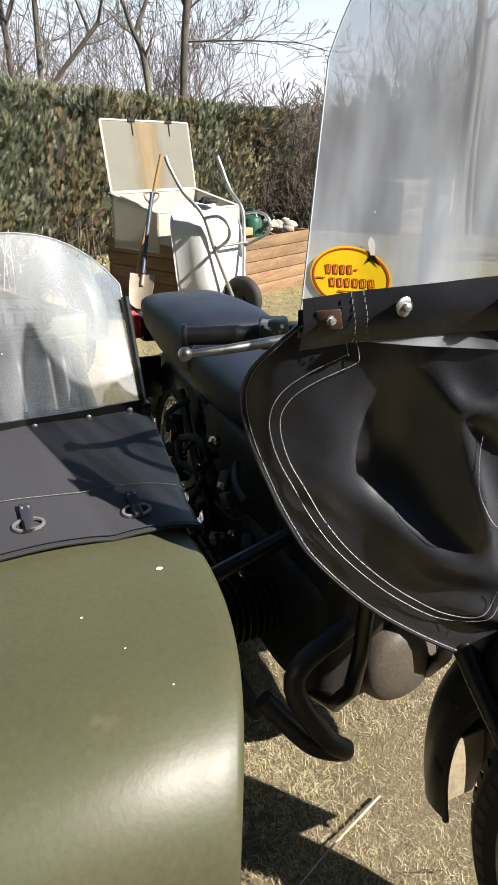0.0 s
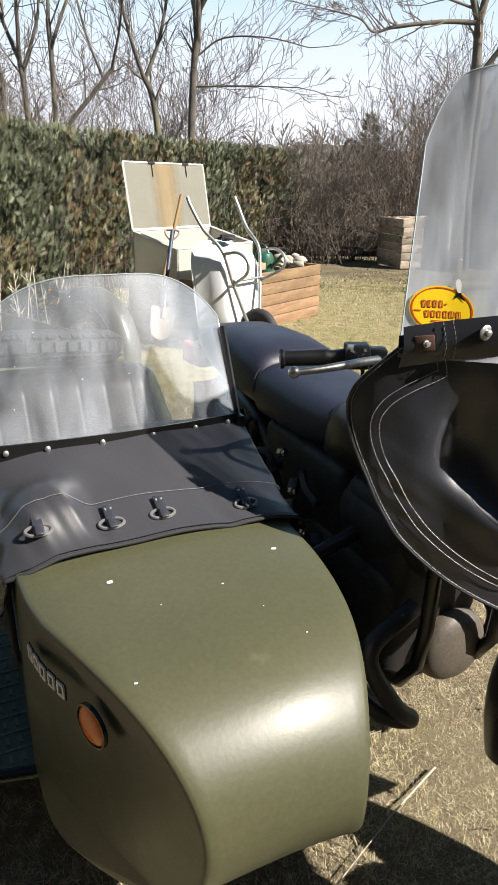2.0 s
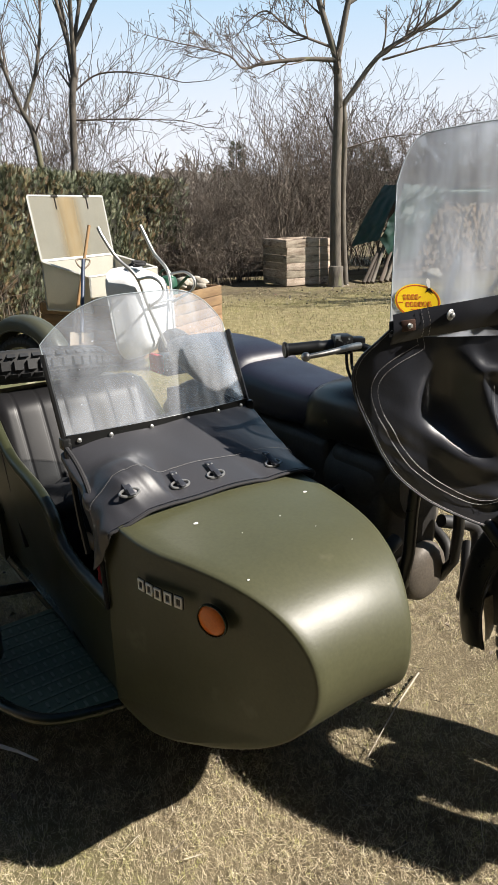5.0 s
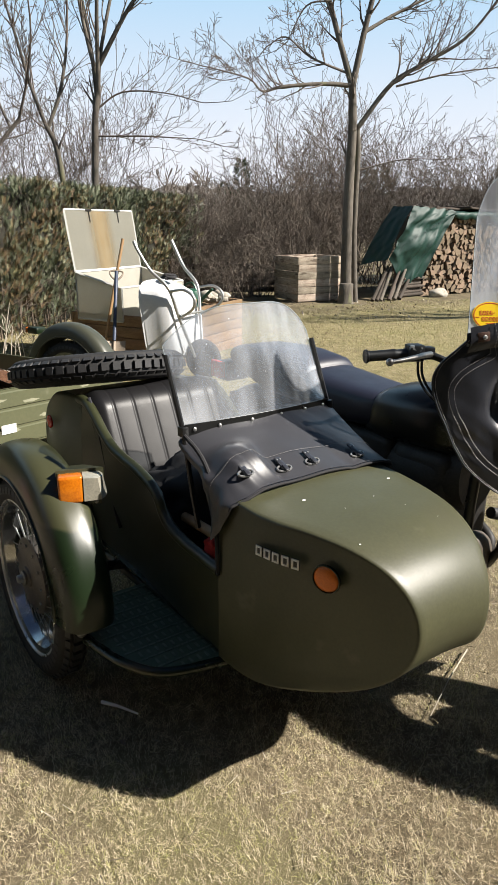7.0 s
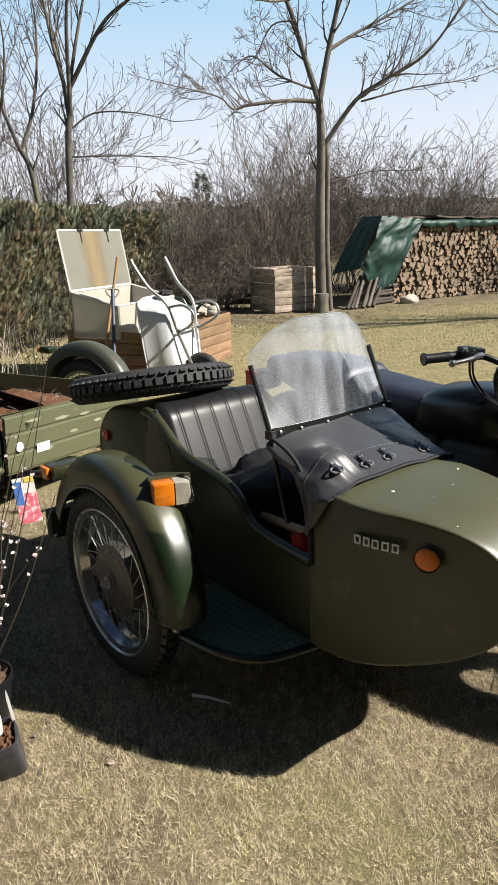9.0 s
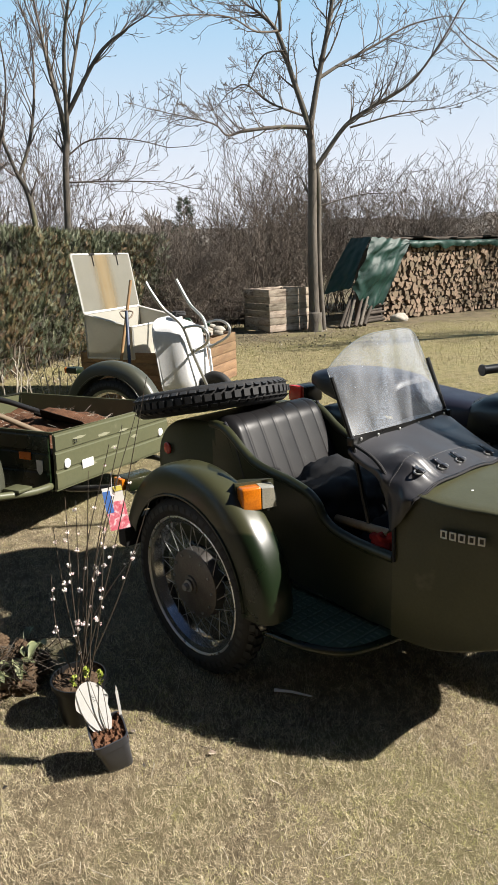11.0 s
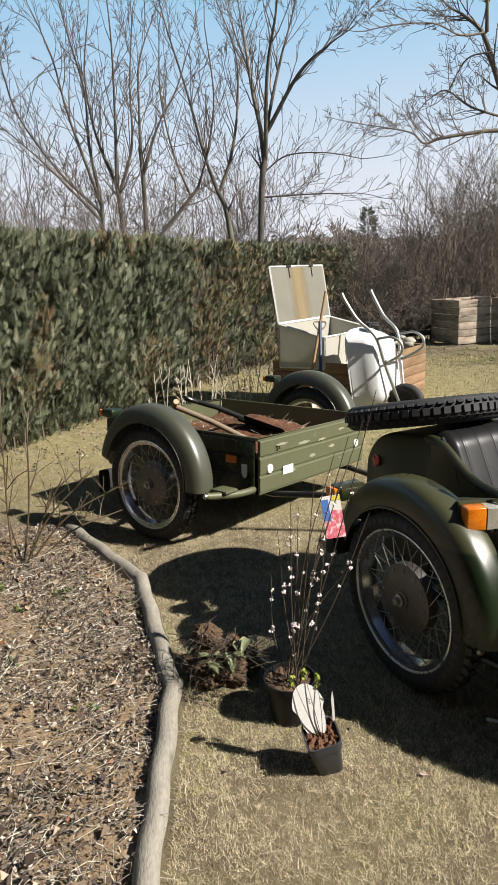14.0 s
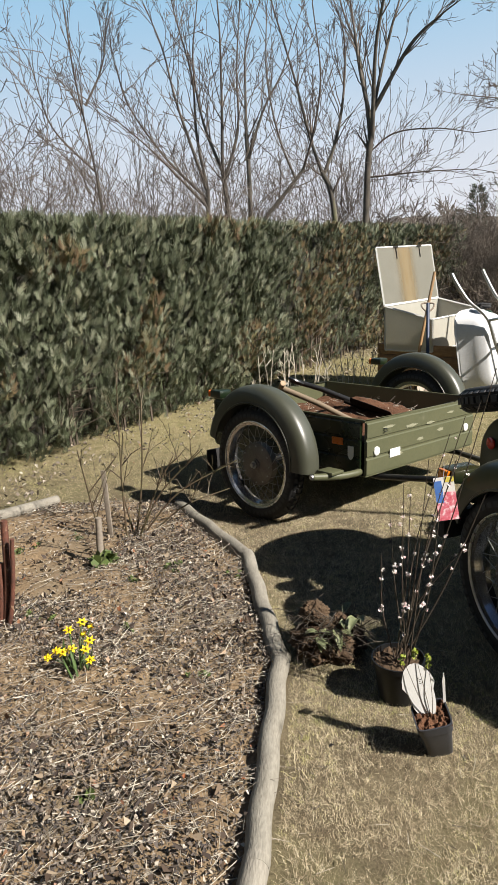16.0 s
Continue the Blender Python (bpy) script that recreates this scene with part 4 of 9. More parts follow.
plane_limb(out, Y0, [(3.22, 3.76), (2.69, 3.75), (1.94, 3.66), (1.56, 3.56), (1.31, 3.72), (0.70, 3.83)], 0.040, 0.011, -0.5, kids=22, klen=0.75)
plane_limb(out, Y0, [(3.17, 3.94), (2.49, 4.19), (2.07, 4.50), (1.75, 4.36)], 0.026, 0.010, 0.3, kids=14, klen=0.75)
plane_limb(out, Y0, [(2.80, 5.03), (2.40, 4.97), (2.12, 4.46)], 0.020, 0.009, 0.3, kids=9, klen=0.6)
plane_limb(out, Y0, [(3.40, 4.59), (3.92, 4.89), (4.71, 5.29), (5.40, 5.65), (6.22, 5.88)], 0.034, 0.012, 0.4, kids=18, klen=0.9)
plane_limb(out, Y0 + 0.1, [(3.45, 2.38), (4.29, 2.58), (5.27, 2.59)], 0.020, 0.006, -0.2, kids=7, klen=0.45)
plane_limb(out, Y0, [(2.69, 5.34), (2.20, 5.27), (1.69, 5.43), (0.99, 5.39), (0.50, 5.28)], 0.024, 0.009, -0.5, kids=16, klen=0.7)
tree_object("bare_tree", *thick_thin(out, 0.028), "tall bare tree with a forked grey trunk on the lawn")
# multi-stemmed trees behind the hedge: distance, stem, then limbs
GROVE = (
    (9.8, (0.064, [(-1.44, -0.05), (-1.42, 1.3), (-1.35, 2.72), (-1.29, 3.15)]),
     ([(-1.30, 3.05), (-1.35, 3.70), (-1.45, 4.38), (-1.64, 4.96), (-1.76, 5.46)], [(-1.29, 3.10), (-1.23, 3.62), (-1.02, 4.44), (-0.88, 4.87), (-0.73, 5.37)], [(-1.28, 3.3), (-1.43, 4.00), (-1.52, 4.67), (-1.61, 5.32)], [(-1.28, 3.12), (-1.23, 4.22), (-1.10, 4.88), (-1.05, 5.45)], [(-1.31, 2.95), (-0.95, 3.18), (-0.36, 3.20), (0.19, 3.10)], [(-1.35, 2.60), (-0.64, 2.61), (0.05, 2.59)], [(-1.25, 3.5), (-0.78, 4.21), (-0.40, 4.50), (-0.11, 4.64)])),
    (11.2, (0.055, [(-1.72, -0.05), (-1.77, 1.2), (-1.90, 2.49), (-2.04, 2.86)]),
     ([(-2.03, 2.82), (-2.22, 3.40), (-2.45, 4.36), (-2.71, 5.28), (-2.84, 5.84)], [(-2.03, 2.82), (-1.80, 3.39), (-1.65, 4.17), (-1.64, 5.01), (-1.90, 5.82)])),
    (11.2, (0.042, [(-3.55, -0.05), (-3.35, 1.4), (-3.13, 2.08), (-2.71, 2.57), (-2.35, 2.96)]),
     ([(-2.37, 2.94), (-2.16, 3.49), (-2.02, 4.2), (-2.1, 5.1)], [(-2.5, 2.8), (-2.75, 3.5), (-2.9, 4.4), (-2.85, 5.4)])),
    (11.2, (0.052, [(-3.62, -0.05), (-3.66, 1.2), (-3.70, 2.57), (-3.74, 3.11)]),
     ([(-3.74, 3.05), (-3.65, 3.97), (-3.58, 5.06), (-3.58, 5.86)], [(-3.72, 2.85), (-3.45, 3.71), (-3.44, 4.64), (-3.32, 5.85)], [(-3.73, 3.0), (-4.0, 3.8), (-4.1, 4.7), (-3.95, 5.6)])),
    (11.4, (0.048, [(-3.30, -0.05), (-3.34, 1.0), (-3.31, 2.91), (-3.32, 3.62)]),
     ([(-3.32, 3.55), (-3.31, 4.30), (-3.27, 5.05), (-2.97, 5.85)], [(-3.31, 3.25), (-3.00, 4.04), (-2.68, 4.62), (-2.43, 5.35)])),
    (11.2, (0.050, [(-4.08, -0.05), (-4.09, 1.0), (-4.03, 2.49), (-4.01, 2.76)]),
     ([(-4.01, 2.72), (-4.14, 3.65), (-4.14, 4.49), (-4.34, 5.40), (-4.44, 5.96)], [(-4.03, 2.46), (-4.45, 2.95), (-4.86, 3.41), (-5.42, 3.94)], [(-4.02, 2.72), (-4.41, 4.08), (-4.57, 4.92), (-4.76, 5.49)], [(-4.03, 2.6), (-4.7, 3.3), (-5.3, 4.2), (-5.5, 4.9)])),
    (11.0, (0.040, [(-5.80, -0.05), (-5.83, 1.2), (-5.85, 2.29), (-5.88, 3.04)]),
     ([(-5.88, 3.0), (-5.98, 3.87), (-6.08, 4.67), (-6.12, 5.44), (-6.13, 5.95)], [(-5.89, 3.15), (-6.58, 3.92), (-6.81, 4.82)], [(-5.95, 4.2), (-5.61, 4.80), (-5.49, 5.46)])))
for y, (r, stem), limbs in GROVE:
    out = []
    if stem[0][0] > -2 and y < 12:      # these two stand farther back, clear of the hedge
        k = (12.4 + 0.91) / (y + 0.91)
        stem, limbs = [[(-1.77 + (a + 1.77) * k, 1.5 + (b - 1.5) * k) for a, b in line] for line in (stem,)][0], [[(-1.77 + (a + 1.77) * k, 1.5 + (b - 1.5) * k) for a, b in line] for line in limbs]
        y, r, stem[0] = 12.4, r * 1.12, (stem[0][0], -0.05)
    plane_limb(out, y, stem, r, r * 0.72, kids=3, klen=0.7, start=0.7, tip=False)
    for pts in limbs:
        plane_limb(out, y, pts, r * (0.58 if pts[-1][1] - pts[0][1] > 0.5 else 0.28), 0.009, rng.normal(0, 0.45), kids=11 if len(pts) < 5 else 15, klen=0.95, rmin=0.0040, whip=0.45)
    tree_object("garden_tree", *thick_thin(out, 0.024), "bare multi-stemmed tree behind the hedge")
# trees at the garden's east side, one of them reaching over the firewood
for x, y, h in ((10.6, 14.6, 1.0), (9.8, 8.2, 1.1)):
    out = []
    limb(out, [(x, y, 0), (x + 0.1, y - 0.1, 1.8 * h), (x - 0.2, y - 0.2, 3.5 * h)], 0.12, 0.07, rng, kids=6, klen=1.4)
    for k in range(6):
        limb(out, [(x - 0.1, y - 0.1, (2.4 + 0.2 * k) * h), (x - 0.6 + rng.normal(0, 0.7), y - 0.4 + rng.normal(0, 0.4), (4.0 + 0.2 * k) * h), (x - 1.0 + rng.normal(0, 1.3), y - 0.6 + rng.normal(0, 0.9), 5.9 * h)], 0.05, 0.015, rng, kids=9, klen=1.3)
    tree_object("bare_tree", *thick_thin(out, 0.03), "bare tree at the side of the garden")

# thicket of bushes beyond the lawn and hedge
def bush(out, x, y, h, rng, stems=9, r=0.014, tangle=0.13):
    for k in range(stems):
        a = rng.uniform(0, 6.28)
        lean = rng.uniform(0.05, 0.45 + tangle)
        grow(out, Vector((x + rng.normal(0, 0.2), y + rng.normal(0, 0.2), -0.02)), Vector((math.cos(a) * lean, math.sin(a) * lean, 1)), h * rng.uniform(0.7, 1.1), r * rng.uniform(0.6, 1.2), 1, rng, curl=tangle, up=0.05, kids=4, rmin=0.0046, spread=0.6 + tangle)


rng = np.random.default_rng(8)
for k in range(56):
    x, y = rng.uniform(0.6, 11.5), rng.uniform(13.6, 17.5)
    if 4.8 < x < 9.6 and y < 15.4:
        y += 2
    out = []
    bush(out, x, y, rng.uniform(1.6, 2.6) if x < 2.6 else rng.uniform(2.4, 4.0), rng, stems=8, tangle=0.20 if x < 2.6 else 0.12)
    tagged(tree_object("bush", None, out, "bare brown bush beyond the lawn", "bush"), group="thicket")
for k in range(56):
    s = rng.uniform(-6.0, 12.5) if k % 3 else rng.uniform(3.0, 12.5)
    p = H0 + HD * s - HN * rng.uniform(1.6, 8.0)
    out = []
    bush(out, p.x, p.y, rng.uniform(2.4, 4.2), rng, stems=6, r=0.010, tangle=0.13)
    tagged(tree_object("bush", None, out, "bare brown bush behind the hedge", "bush"), group="thicket")
for k in range(5):
    p = H0 + HD * rng.uniform(8.5, 13.0) - HN * rng.uniform(1.6, 6.0)
    out = []
    bush(out, p.x, p.y, rng.uniform(3.5, 5.0), rng, stems=4, r=0.011, tangle=0.13)
    tagged(tree_object("sapling", None, out, "tall thin bare sapling behind the hedge", "sapling"), group="saplings")
for k in range(44):
    out = []
    far = k >= 16
    bush(out, rng.uniform(-0.2, 5.0) if far else rng.uniform(-0.4, 2.2), rng.uniform(13.7, 16.5) if far else rng.uniform(12.85, 13.2), rng.uniform(1.2, 2.4) if far else rng.uniform(0.5, 1.1), rng, stems=9, r=0.009, tangle=0.20)
    tagged(tree_object("bush", None, out, "low brown brush before the fence", "bush"), group="thicket")
# farther woods, one mass of stems
WOODS = mat("far_bare_woods", (0.165, 0.135, 0.110), (0.095, 0.078, 0.064), rough=0.95, scale=0.3, fine=3, bump=0.0)
out = []
for k in range(300):
    x, y = rng.uniform(-34, 40), rng.uniform(19, 46)
    if abs(x) > y * 0.95:
        continue
    h = rng.uniform(1.2, 2.7) * (0.75 + y / 70)
    grow(out, Vector((x, y, 0)), Vector((rng.normal(0, 0.1), rng.normal(0, 0.1), 1)), h, 0.05 * rng.uniform(0.5, 1.2), 1, rng, curl=0.10, up=0.05, kids=9, rmin=0.010 + 0.0002 * y, spread=0.6)
v, f = sticks(out, 3)
tagged(new("far_woods", fast_mesh("far_woods", v, f, WOODS)), "bare woodland in the distance", "woods", kind="stuff")
HILL = mat("distant_woodland", (0.105, 0.090, 0.076), (0.062, 0.056, 0.048), rough=1.0, scale=0.12, fine=1.2, bump=0.6, dist=0.6)
bm = B()


def hill(s, t):
    a = radians(-62 + 124 * s)
    D = 78 + 16 * t
    h = (2.6 + 3.0 * t + 0.9 * noise.noise(Vector((a * 6, t, 0))) + 0.7 * noise.noise(Vector((a * 40, 2 * t, 3))) + 0.5 * noise.noise(Vector((a * 120, 3 * t, 6)))) * (0.0 if t == 0 else 1.0)
    return (D * math.sin(a), D * math.cos(a), h)


sheet(bm, 400, 8, hill)
tagged(part("backdrop", bm, HILL, None, "far wooded hillside"), category="hillside", kind="structure")
CONIFER = scatter_mat("conifer_needles", [(0.0, (0.020, 0.030, 0.016)), (0.6, (0.040, 0.052, 0.028)), (1.0, (0.062, 0.070, 0.040))], rough=0.8)


def conifer(x, y, h, w, label):
    n = 900
    t = rng.uniform(0, 1, n)
    a = rng.uniform(0, 6.28, n)
    rr = w * (1 - t ** 3) ** 0.7 * rng.uniform(0.5, 1.0, n) * (0.8 + 0.3 * np.sin(a * 3 + t * 9))
    P = np.stack([x + rr * np.cos(a), y + rr * np.sin(a), 0.15 * h + t * 0.85 * h], 1)
    ax = np.stack([np.cos(a), np.sin(a), rng.uniform(0.1, 0.9, n)], 1)
    ax /= np.linalg.norm(ax, axis=1, keepdims=True)
    v, f = sprays(P, ax, rng.uniform(0.06, 0.13, n) * h * 0.7, rng)
    t_ = thing("conifer", None, label, "tree")
    tv, tf = sticks([(x, y, 0, x, y, h * 0.9, 0.02 * h, 0.005 * h)], 8)
    part("trunk", fast_mesh("trunk", tv, tf, TRUNK, True), None, t_)
    tagged(part("crown", fast_mesh("crown", v, f, CONIFER), None, t_, "dark evergreen needles"), kind="stuff")


conifer(6.9, 45.0, 5.2, 0.75, "dark evergreen tree above the far thicket")
conifer(5.8, 45.5, 3.9, 0.9, "dark evergreen tree in the far thicket")
conifer(14.5, 44.0, 5.0, 1.8, "dark evergreen tree behind the bushes")
conifer(17.0, 47.0, 5.2, 1.6, "dark evergreen tree behind the bushes")

# ---- motorcycle and sidecar: own axes, u across, v towards the front wheel ----
RIG = pose(-0.5145, 1.119, 0, 0, 0, 26)


def q(u, v, z):
    return Vector((u, -v, z))


LIP = mat("bright_chrome_lip", (0.80, 0.80, 0.80), (0.66, 0.66, 0.66), rough=0.3, metal=0.9, scale=30, fine=160, bump=0.05, dist=0.0005)


def wheel_parts(parent, m, side=1, front_disc=True, tread=True, spokes=True):
    """A 19-inch spoked wheel; its axle along m's x axis, outer side towards -x when side is 1. The rim is the part, the rest hang on it."""
    ax = Matrix.Rotation(radians(-90 * side), 4, "Y")
    bm = B()
    prof = [(0.236, -0.034), (0.257, -0.040), (0.2575, -0.033), (0.247, -0.028), (0.232, -0.012), (0.230, 0.0), (0.232, 0.012), (0.247, 0.028), (0.2575, 0.033), (0.257, 0.040), (0.236, 0.034), (0.222, 0.0)]
    lathe(bm, prof, 64, ax, closed=True)
    wheel = part("wheel", bm, RIM, parent, "spoked wheel with a chromed rim", m=m, angle=25)
    bm = B()
    ring = [ax @ Vector((0.2585 * math.cos(a), 0.2585 * math.sin(a), 0.0405)) for a in (2 * math.pi * k / 64 for k in range(64))]
    tube(bm, ring, 0.0052, 8, closed=True)
    part("rim_lip", bm, LIP, wheel, "bright rolled lip of the rim")
    bm = B()
    body = [(0.246, -0.030), (0.262, -0.044), (0.285, -0.052), (0.308, -0.049), (0.322, -0.040), (0.329, -0.022), (0.331, 0.0), (0.329, 0.022), (0.322, 0.040), (0.308, 0.049), (0.285, 0.052), (0.262, 0.044), (0.246, 0.030)]
    lathe(bm, body, 72, ax, closed=True)
    part("tyre", bm, RUBBER, wheel, "black block-tread tyre")
    if tread:
        bm = B()
        tread_blocks(bm, 0.329, ax, 52)
        tagged(part("tread", bm, KNOB, wheel, "square rubber tread blocks"), kind="stuff")
    bm = B()
    lathe(bm, [(0.0, 0.047), (0.024, 0.047), (0.024, 0.040), (0.034, 0.038), (0.036, 0.032), (0.118, 0.026), (0.129, 0.020), (0.131, -0.018), (0.120, -0.030), (0.03, -0.034), (0.0, -0.034)], 40, ax, caps=False)
    part("hub", bm, DRUM, wheel, "brown-grey full-width brake drum", angle=30)
    bm = B()
    lathe(bm, [(0.0, 0.066), (0.012, 0.066), (0.014, 0.062), (0.014, 0.050), (0.022, 0.049), (0.024, 0.045), (0.0, 0.045)], 20, ax, caps=False)
    part("hub_cap", bm, STEEL, wheel, "worn steel axle nut")
    for i in range(12):
        a = 2 * math.pi * i / 12
        if i == 0:
            bm = B()
            tube(bm, [ax @ Vector((0.110, 0, 0.024)), ax @ Vector((0.110, 0, 0.031))], 0.005, 6)
            bolt = part("rivet", bm, STEEL, wheel)
        else:
            ob = new("rivet", bolt.data)
            ob.parent = wheel
            ob.matrix_basis = Matrix.Rotation(a, 4, "X")
    if spokes:
        data = []
        for sgn in (1, -1):
            bm = B()
            tube(bm, [ax @ Vector((0.126, 0, 0.016 * sgn)), ax @ Vector((0.235 * math.cos(0.42), 0.235 * math.sin(0.42) * sgn, 0.004 * sgn))], 0.0017, 5)
            data.append(mesh_of("spoke", bm, STEEL))
        for i in range(36):
            ob = new("spoke", data[i % 2])
            ob.parent = wheel
            ob.matrix_basis = Matrix.Rotation(2 * math.pi * i / 36, 4, "X")
    return wheel


def tread_blocks(bm, r, ax, n):
    """Rows of square blocks round a tyre, every other row half a step on; they follow the tyre's round."""
    def skin(h):
        return r + float(np.interp(abs(h), [0, 0.022, 0.040, 0.049, 0.053], [0.0, -0.002, -0.010, -0.022, -0.040]))
    for k in range(n):
        for row, (h0, h1) in enumerate(((-0.053, -0.0245), (-0.0155, 0.0155), (0.0245, 0.053))):
            a = 2 * math.pi * (k + (0.5 if row % 2 else 0)) / n
            w = 0.37 * 2 * math.pi / n
            lo, hi = [], []
            for (s, h, hh) in ((-1, h0, h0 + 0.002), (1, h0, h0 + 0.002), (1, h1, h1 - 0.002), (-1, h1, h1 - 0.002)):
                lo.append(bm.verts.new(ax @ Vector(((skin(h) - 0.006) * math.cos(a + s * w), (skin(h) - 0.006) * math.sin(a + s * w), h))))
                hi.append(bm.verts.new(ax @ Vector(((skin(h) + 0.0130) * math.cos(a + s * w * 0.88), (skin(h) + 0.0130) * math.sin(a + s * w * 0.88), hh))))
            bm.faces.new(hi)
            for i in range(4):
                bm.faces.new((lo[i], lo[(i + 1) % 4], hi[(i + 1) % 4], hi[i]))


def fender_mesh(r, width, a0, a1, crown=0.045, seg=34, across=14, drop=0.05, squash=1.0, lip=0.006):
    """A domed mudguard from angle a0 to a1 (0 is the front, 90 the top), in a plane of v and z."""
    bm = B()

    def f(s, t):
        a = radians(a0 + (a1 - a0) * s)
        w = (t - 0.5) * 2
        th = abs(w) * math.pi / 2
        rr = r - (crown + drop) * (1 - math.cos(th)) ** 1.35
        ww = math.copysign(math.sin(th) ** 0.85, w) * width / 2
        return (ww, -rr * math.cos(a), rr * math.sin(a) * squash)
    sheet(bm, seg, across * 2, f, 0.003)
    # rolled edges
    for t in (0.0, 1.0):
        tube(bm, [f(i / seg, t) for i in range(seg + 1)], lip, 6)
    return bm


def side_w(v):
    """Half width of the nose on its outer side."""
    if v < 0.40:
        return float(np.interp(v, [0.0, 0.275, 0.337, 0.40], [0.266, 0.2655, 0.2615, 0.2497]))
    x = v - 0.27
    return 0.289 - 0.275 * x - 0.209 * x * x


def inner_w(v):
    """Half width of the nose on the motorcycle's side."""
    x = max(0.0, v - 0.27)
    return 0.257 + 0.055 * x - 0.656 * x * x


sidecar = thing("sidecar", RIG, "olive-green military sidecar with black seat, acrylic windscreen and tonneau cover", "sidecar")

# the round nose: a top sheet wrapped round two flat flanks
PROF = [(0.17, 0.802), (0.25, 0.790), (0.33, 0.783), (0.41, 0.777), (0.49, 0.771), (0.56, 0.763), (0.62, 0.749), (0.67, 0.728), (0.708, 0.700), (0.736, 0.667), (0.754, 0.628), (0.760, 0.585), (0.753, 0.540), (0.735, 0.498), (0.705, 0.458), (0.66, 0.420), (0.60, 0.386), (0.52, 0.352), (0.42, 0.322), (0.30, 0.302), (0.17, 0.292)]
fine_prof = [(0.17 + (p.x - 0.17) * 0.954, 0.56 + (p.y - 0.56) * 1.02) for p in smooth_line([(v, z, 0) for v, z in PROF], 3)]


def crown(u, v):
    """Drop of the sheet towards its two borders."""
    if u > 0:
        return -0.020 * (u / inner_w(v)) ** 2
    return -(0.004 + 0.010 * min(1.0, max(0.0, (0.46 - v) / 0.14))) * (u / side_w(v)) ** 2


def top_z(u, v):
    """Height of the nose's upper side."""
    half = fine_prof[:len(fine_prof) // 2]
    return float(np.interp(v, [p[0] for p in half if p[1] > 0.66], [p[1] for p in half if p[1] > 0.66])) + crown(u, v)


bm = B()
cv, cz = 0.44, 0.56
rows = []
for v, z in fine_prof:
    d = Vector((v - cv, z - cz)).normalized()
    if v < 0.2:
        d = Vector((0, 1 if z > 0.5 else -1))
    w, b = side_w(v), inner_w(v)
    row = []
    for u, inset in ((-w, 0.010), (-w + 0.001, 0.005), (-w + 0.004, 0.002), (-w + 0.010, 0.0), (-w * 0.8, 0.0), (-w * 0.5, 0.0), (-w * 0.25, 0.0), (0, 0.0), (b * 0.25, 0.0), (b * 0.5, 0.0), (b * 0.8, 0.0), (b - 0.014, 0.0), (b - 0.006, 0.002), (b - 0.0015, 0.007), (b, 0.014)):
        row.append(bm.verts.new(q(u, v - d.x * inset, z - d.y * inset + crown(u, v))))
    rows.append(row)
for a, b in zip(rows, rows[1:]):
    for i in range(len(a) - 1):
        bm.faces.new((a[i], a[i + 1], b[i + 1], b[i]))
bm.faces.new([r[0] for r in rows])
bm.faces.new([r[-1] for r in reversed(rows)])
bm.faces.new((*rows[0], *reversed(rows[-1])))
nose = part("nose", bm, OLIVE, sidecar, "olive nose, leathery paint with white chips", angle=50)
# paint chips
for (u, v, r) in ((0.174, 0.355, 0.0045), (-0.128, 0.351, 0.005), (0.041, 0.427, 0.0018), (0.08, 0.50, 0.0012), (-0.152, 0.573, 0.0025), (0.12, 0.57, 0.0013), (-0.07, 0.44, 0.0012)):
    z = top_z(u, v)
    bm = B()
    lathe(bm, [(r, 0), (r * 0.9, 0.0008), (0.0001, 0.001)], 9, Matrix.Translation(q(u, v, z + 0.001)) @ Matrix.Diagonal((1.2, 0.8, 1, 1)))
    part("paint_chip", bm, WHITEP, nose)

# tub: two flanks with a dipped edge, floor, trunk with deck
EDGE = [(0.17, 0.548), (0.06, 0.553), (-0.02, 0.562), (-0.085, 0.580), (-0.125, 0.610), (-0.150, 0.648), (-0.195, 0.678), (-0.28, 0.700), (-0.38, 0.712), (-0.46, 0.728), (-0.53, 0.764), (-0.59, 0.806), (-0.65, 0.838), (-0.72, 0.842)]
edge = [(p.x, p.y) for p in smooth_line([(v, z, 0) for v, z in EDGE], 4)]
for sgn in (-1, 1):
    bm = B()
    wide = (lambda v: 0.260 + 0.006 * min(1.0, max(0.0, (0.17 - v) / 0.35))) if sgn < 0 else (lambda v: 0.251 + 0.012 * min(1.0, max(0.0, (0.17 - v) / 0.35)))
    top = [q(wide(v) * sgn, v, z) for v, z in edge]
    low = [q((wide(v) - 0.03 * min(1.0, max(0.0, (0.05 - v) / 0.4))) * sgn, v, 0.292) for v, z in edge]
    mid = [q((wide(v) + 0.004 * min(1.0, max(0.0, (0.17 - v) / 0.35))) * sgn, v, z * 0.55 + 0.292 * 0.45) for v, z in edge]
    rr = [[bm.verts.new(p) for p in line] for line in (top, mid, low)]
    fs = []
    for a, b in zip(rr, rr[1:]):
        for i in range(len(a) - 1):
            fs.append(bm.faces.new((a[i], a[i + 1], b[i + 1], b[i])))
    bmesh.ops.recalc_face_normals(bm, faces=fs)
    bmesh.ops.solidify(bm, geom=fs, thickness=0.008)
    # flank colour includes the shade between tub and wheel
    flank = part("flank", bm, TUBSIDE, sidecar, "olive side panel of the tub with shade in its colour")
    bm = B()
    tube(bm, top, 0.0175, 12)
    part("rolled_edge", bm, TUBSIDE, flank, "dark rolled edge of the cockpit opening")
bm = B()
box(bm, -0.255, 0.255, -0.17, 0.72, 0.285, 0.297, 0.003)
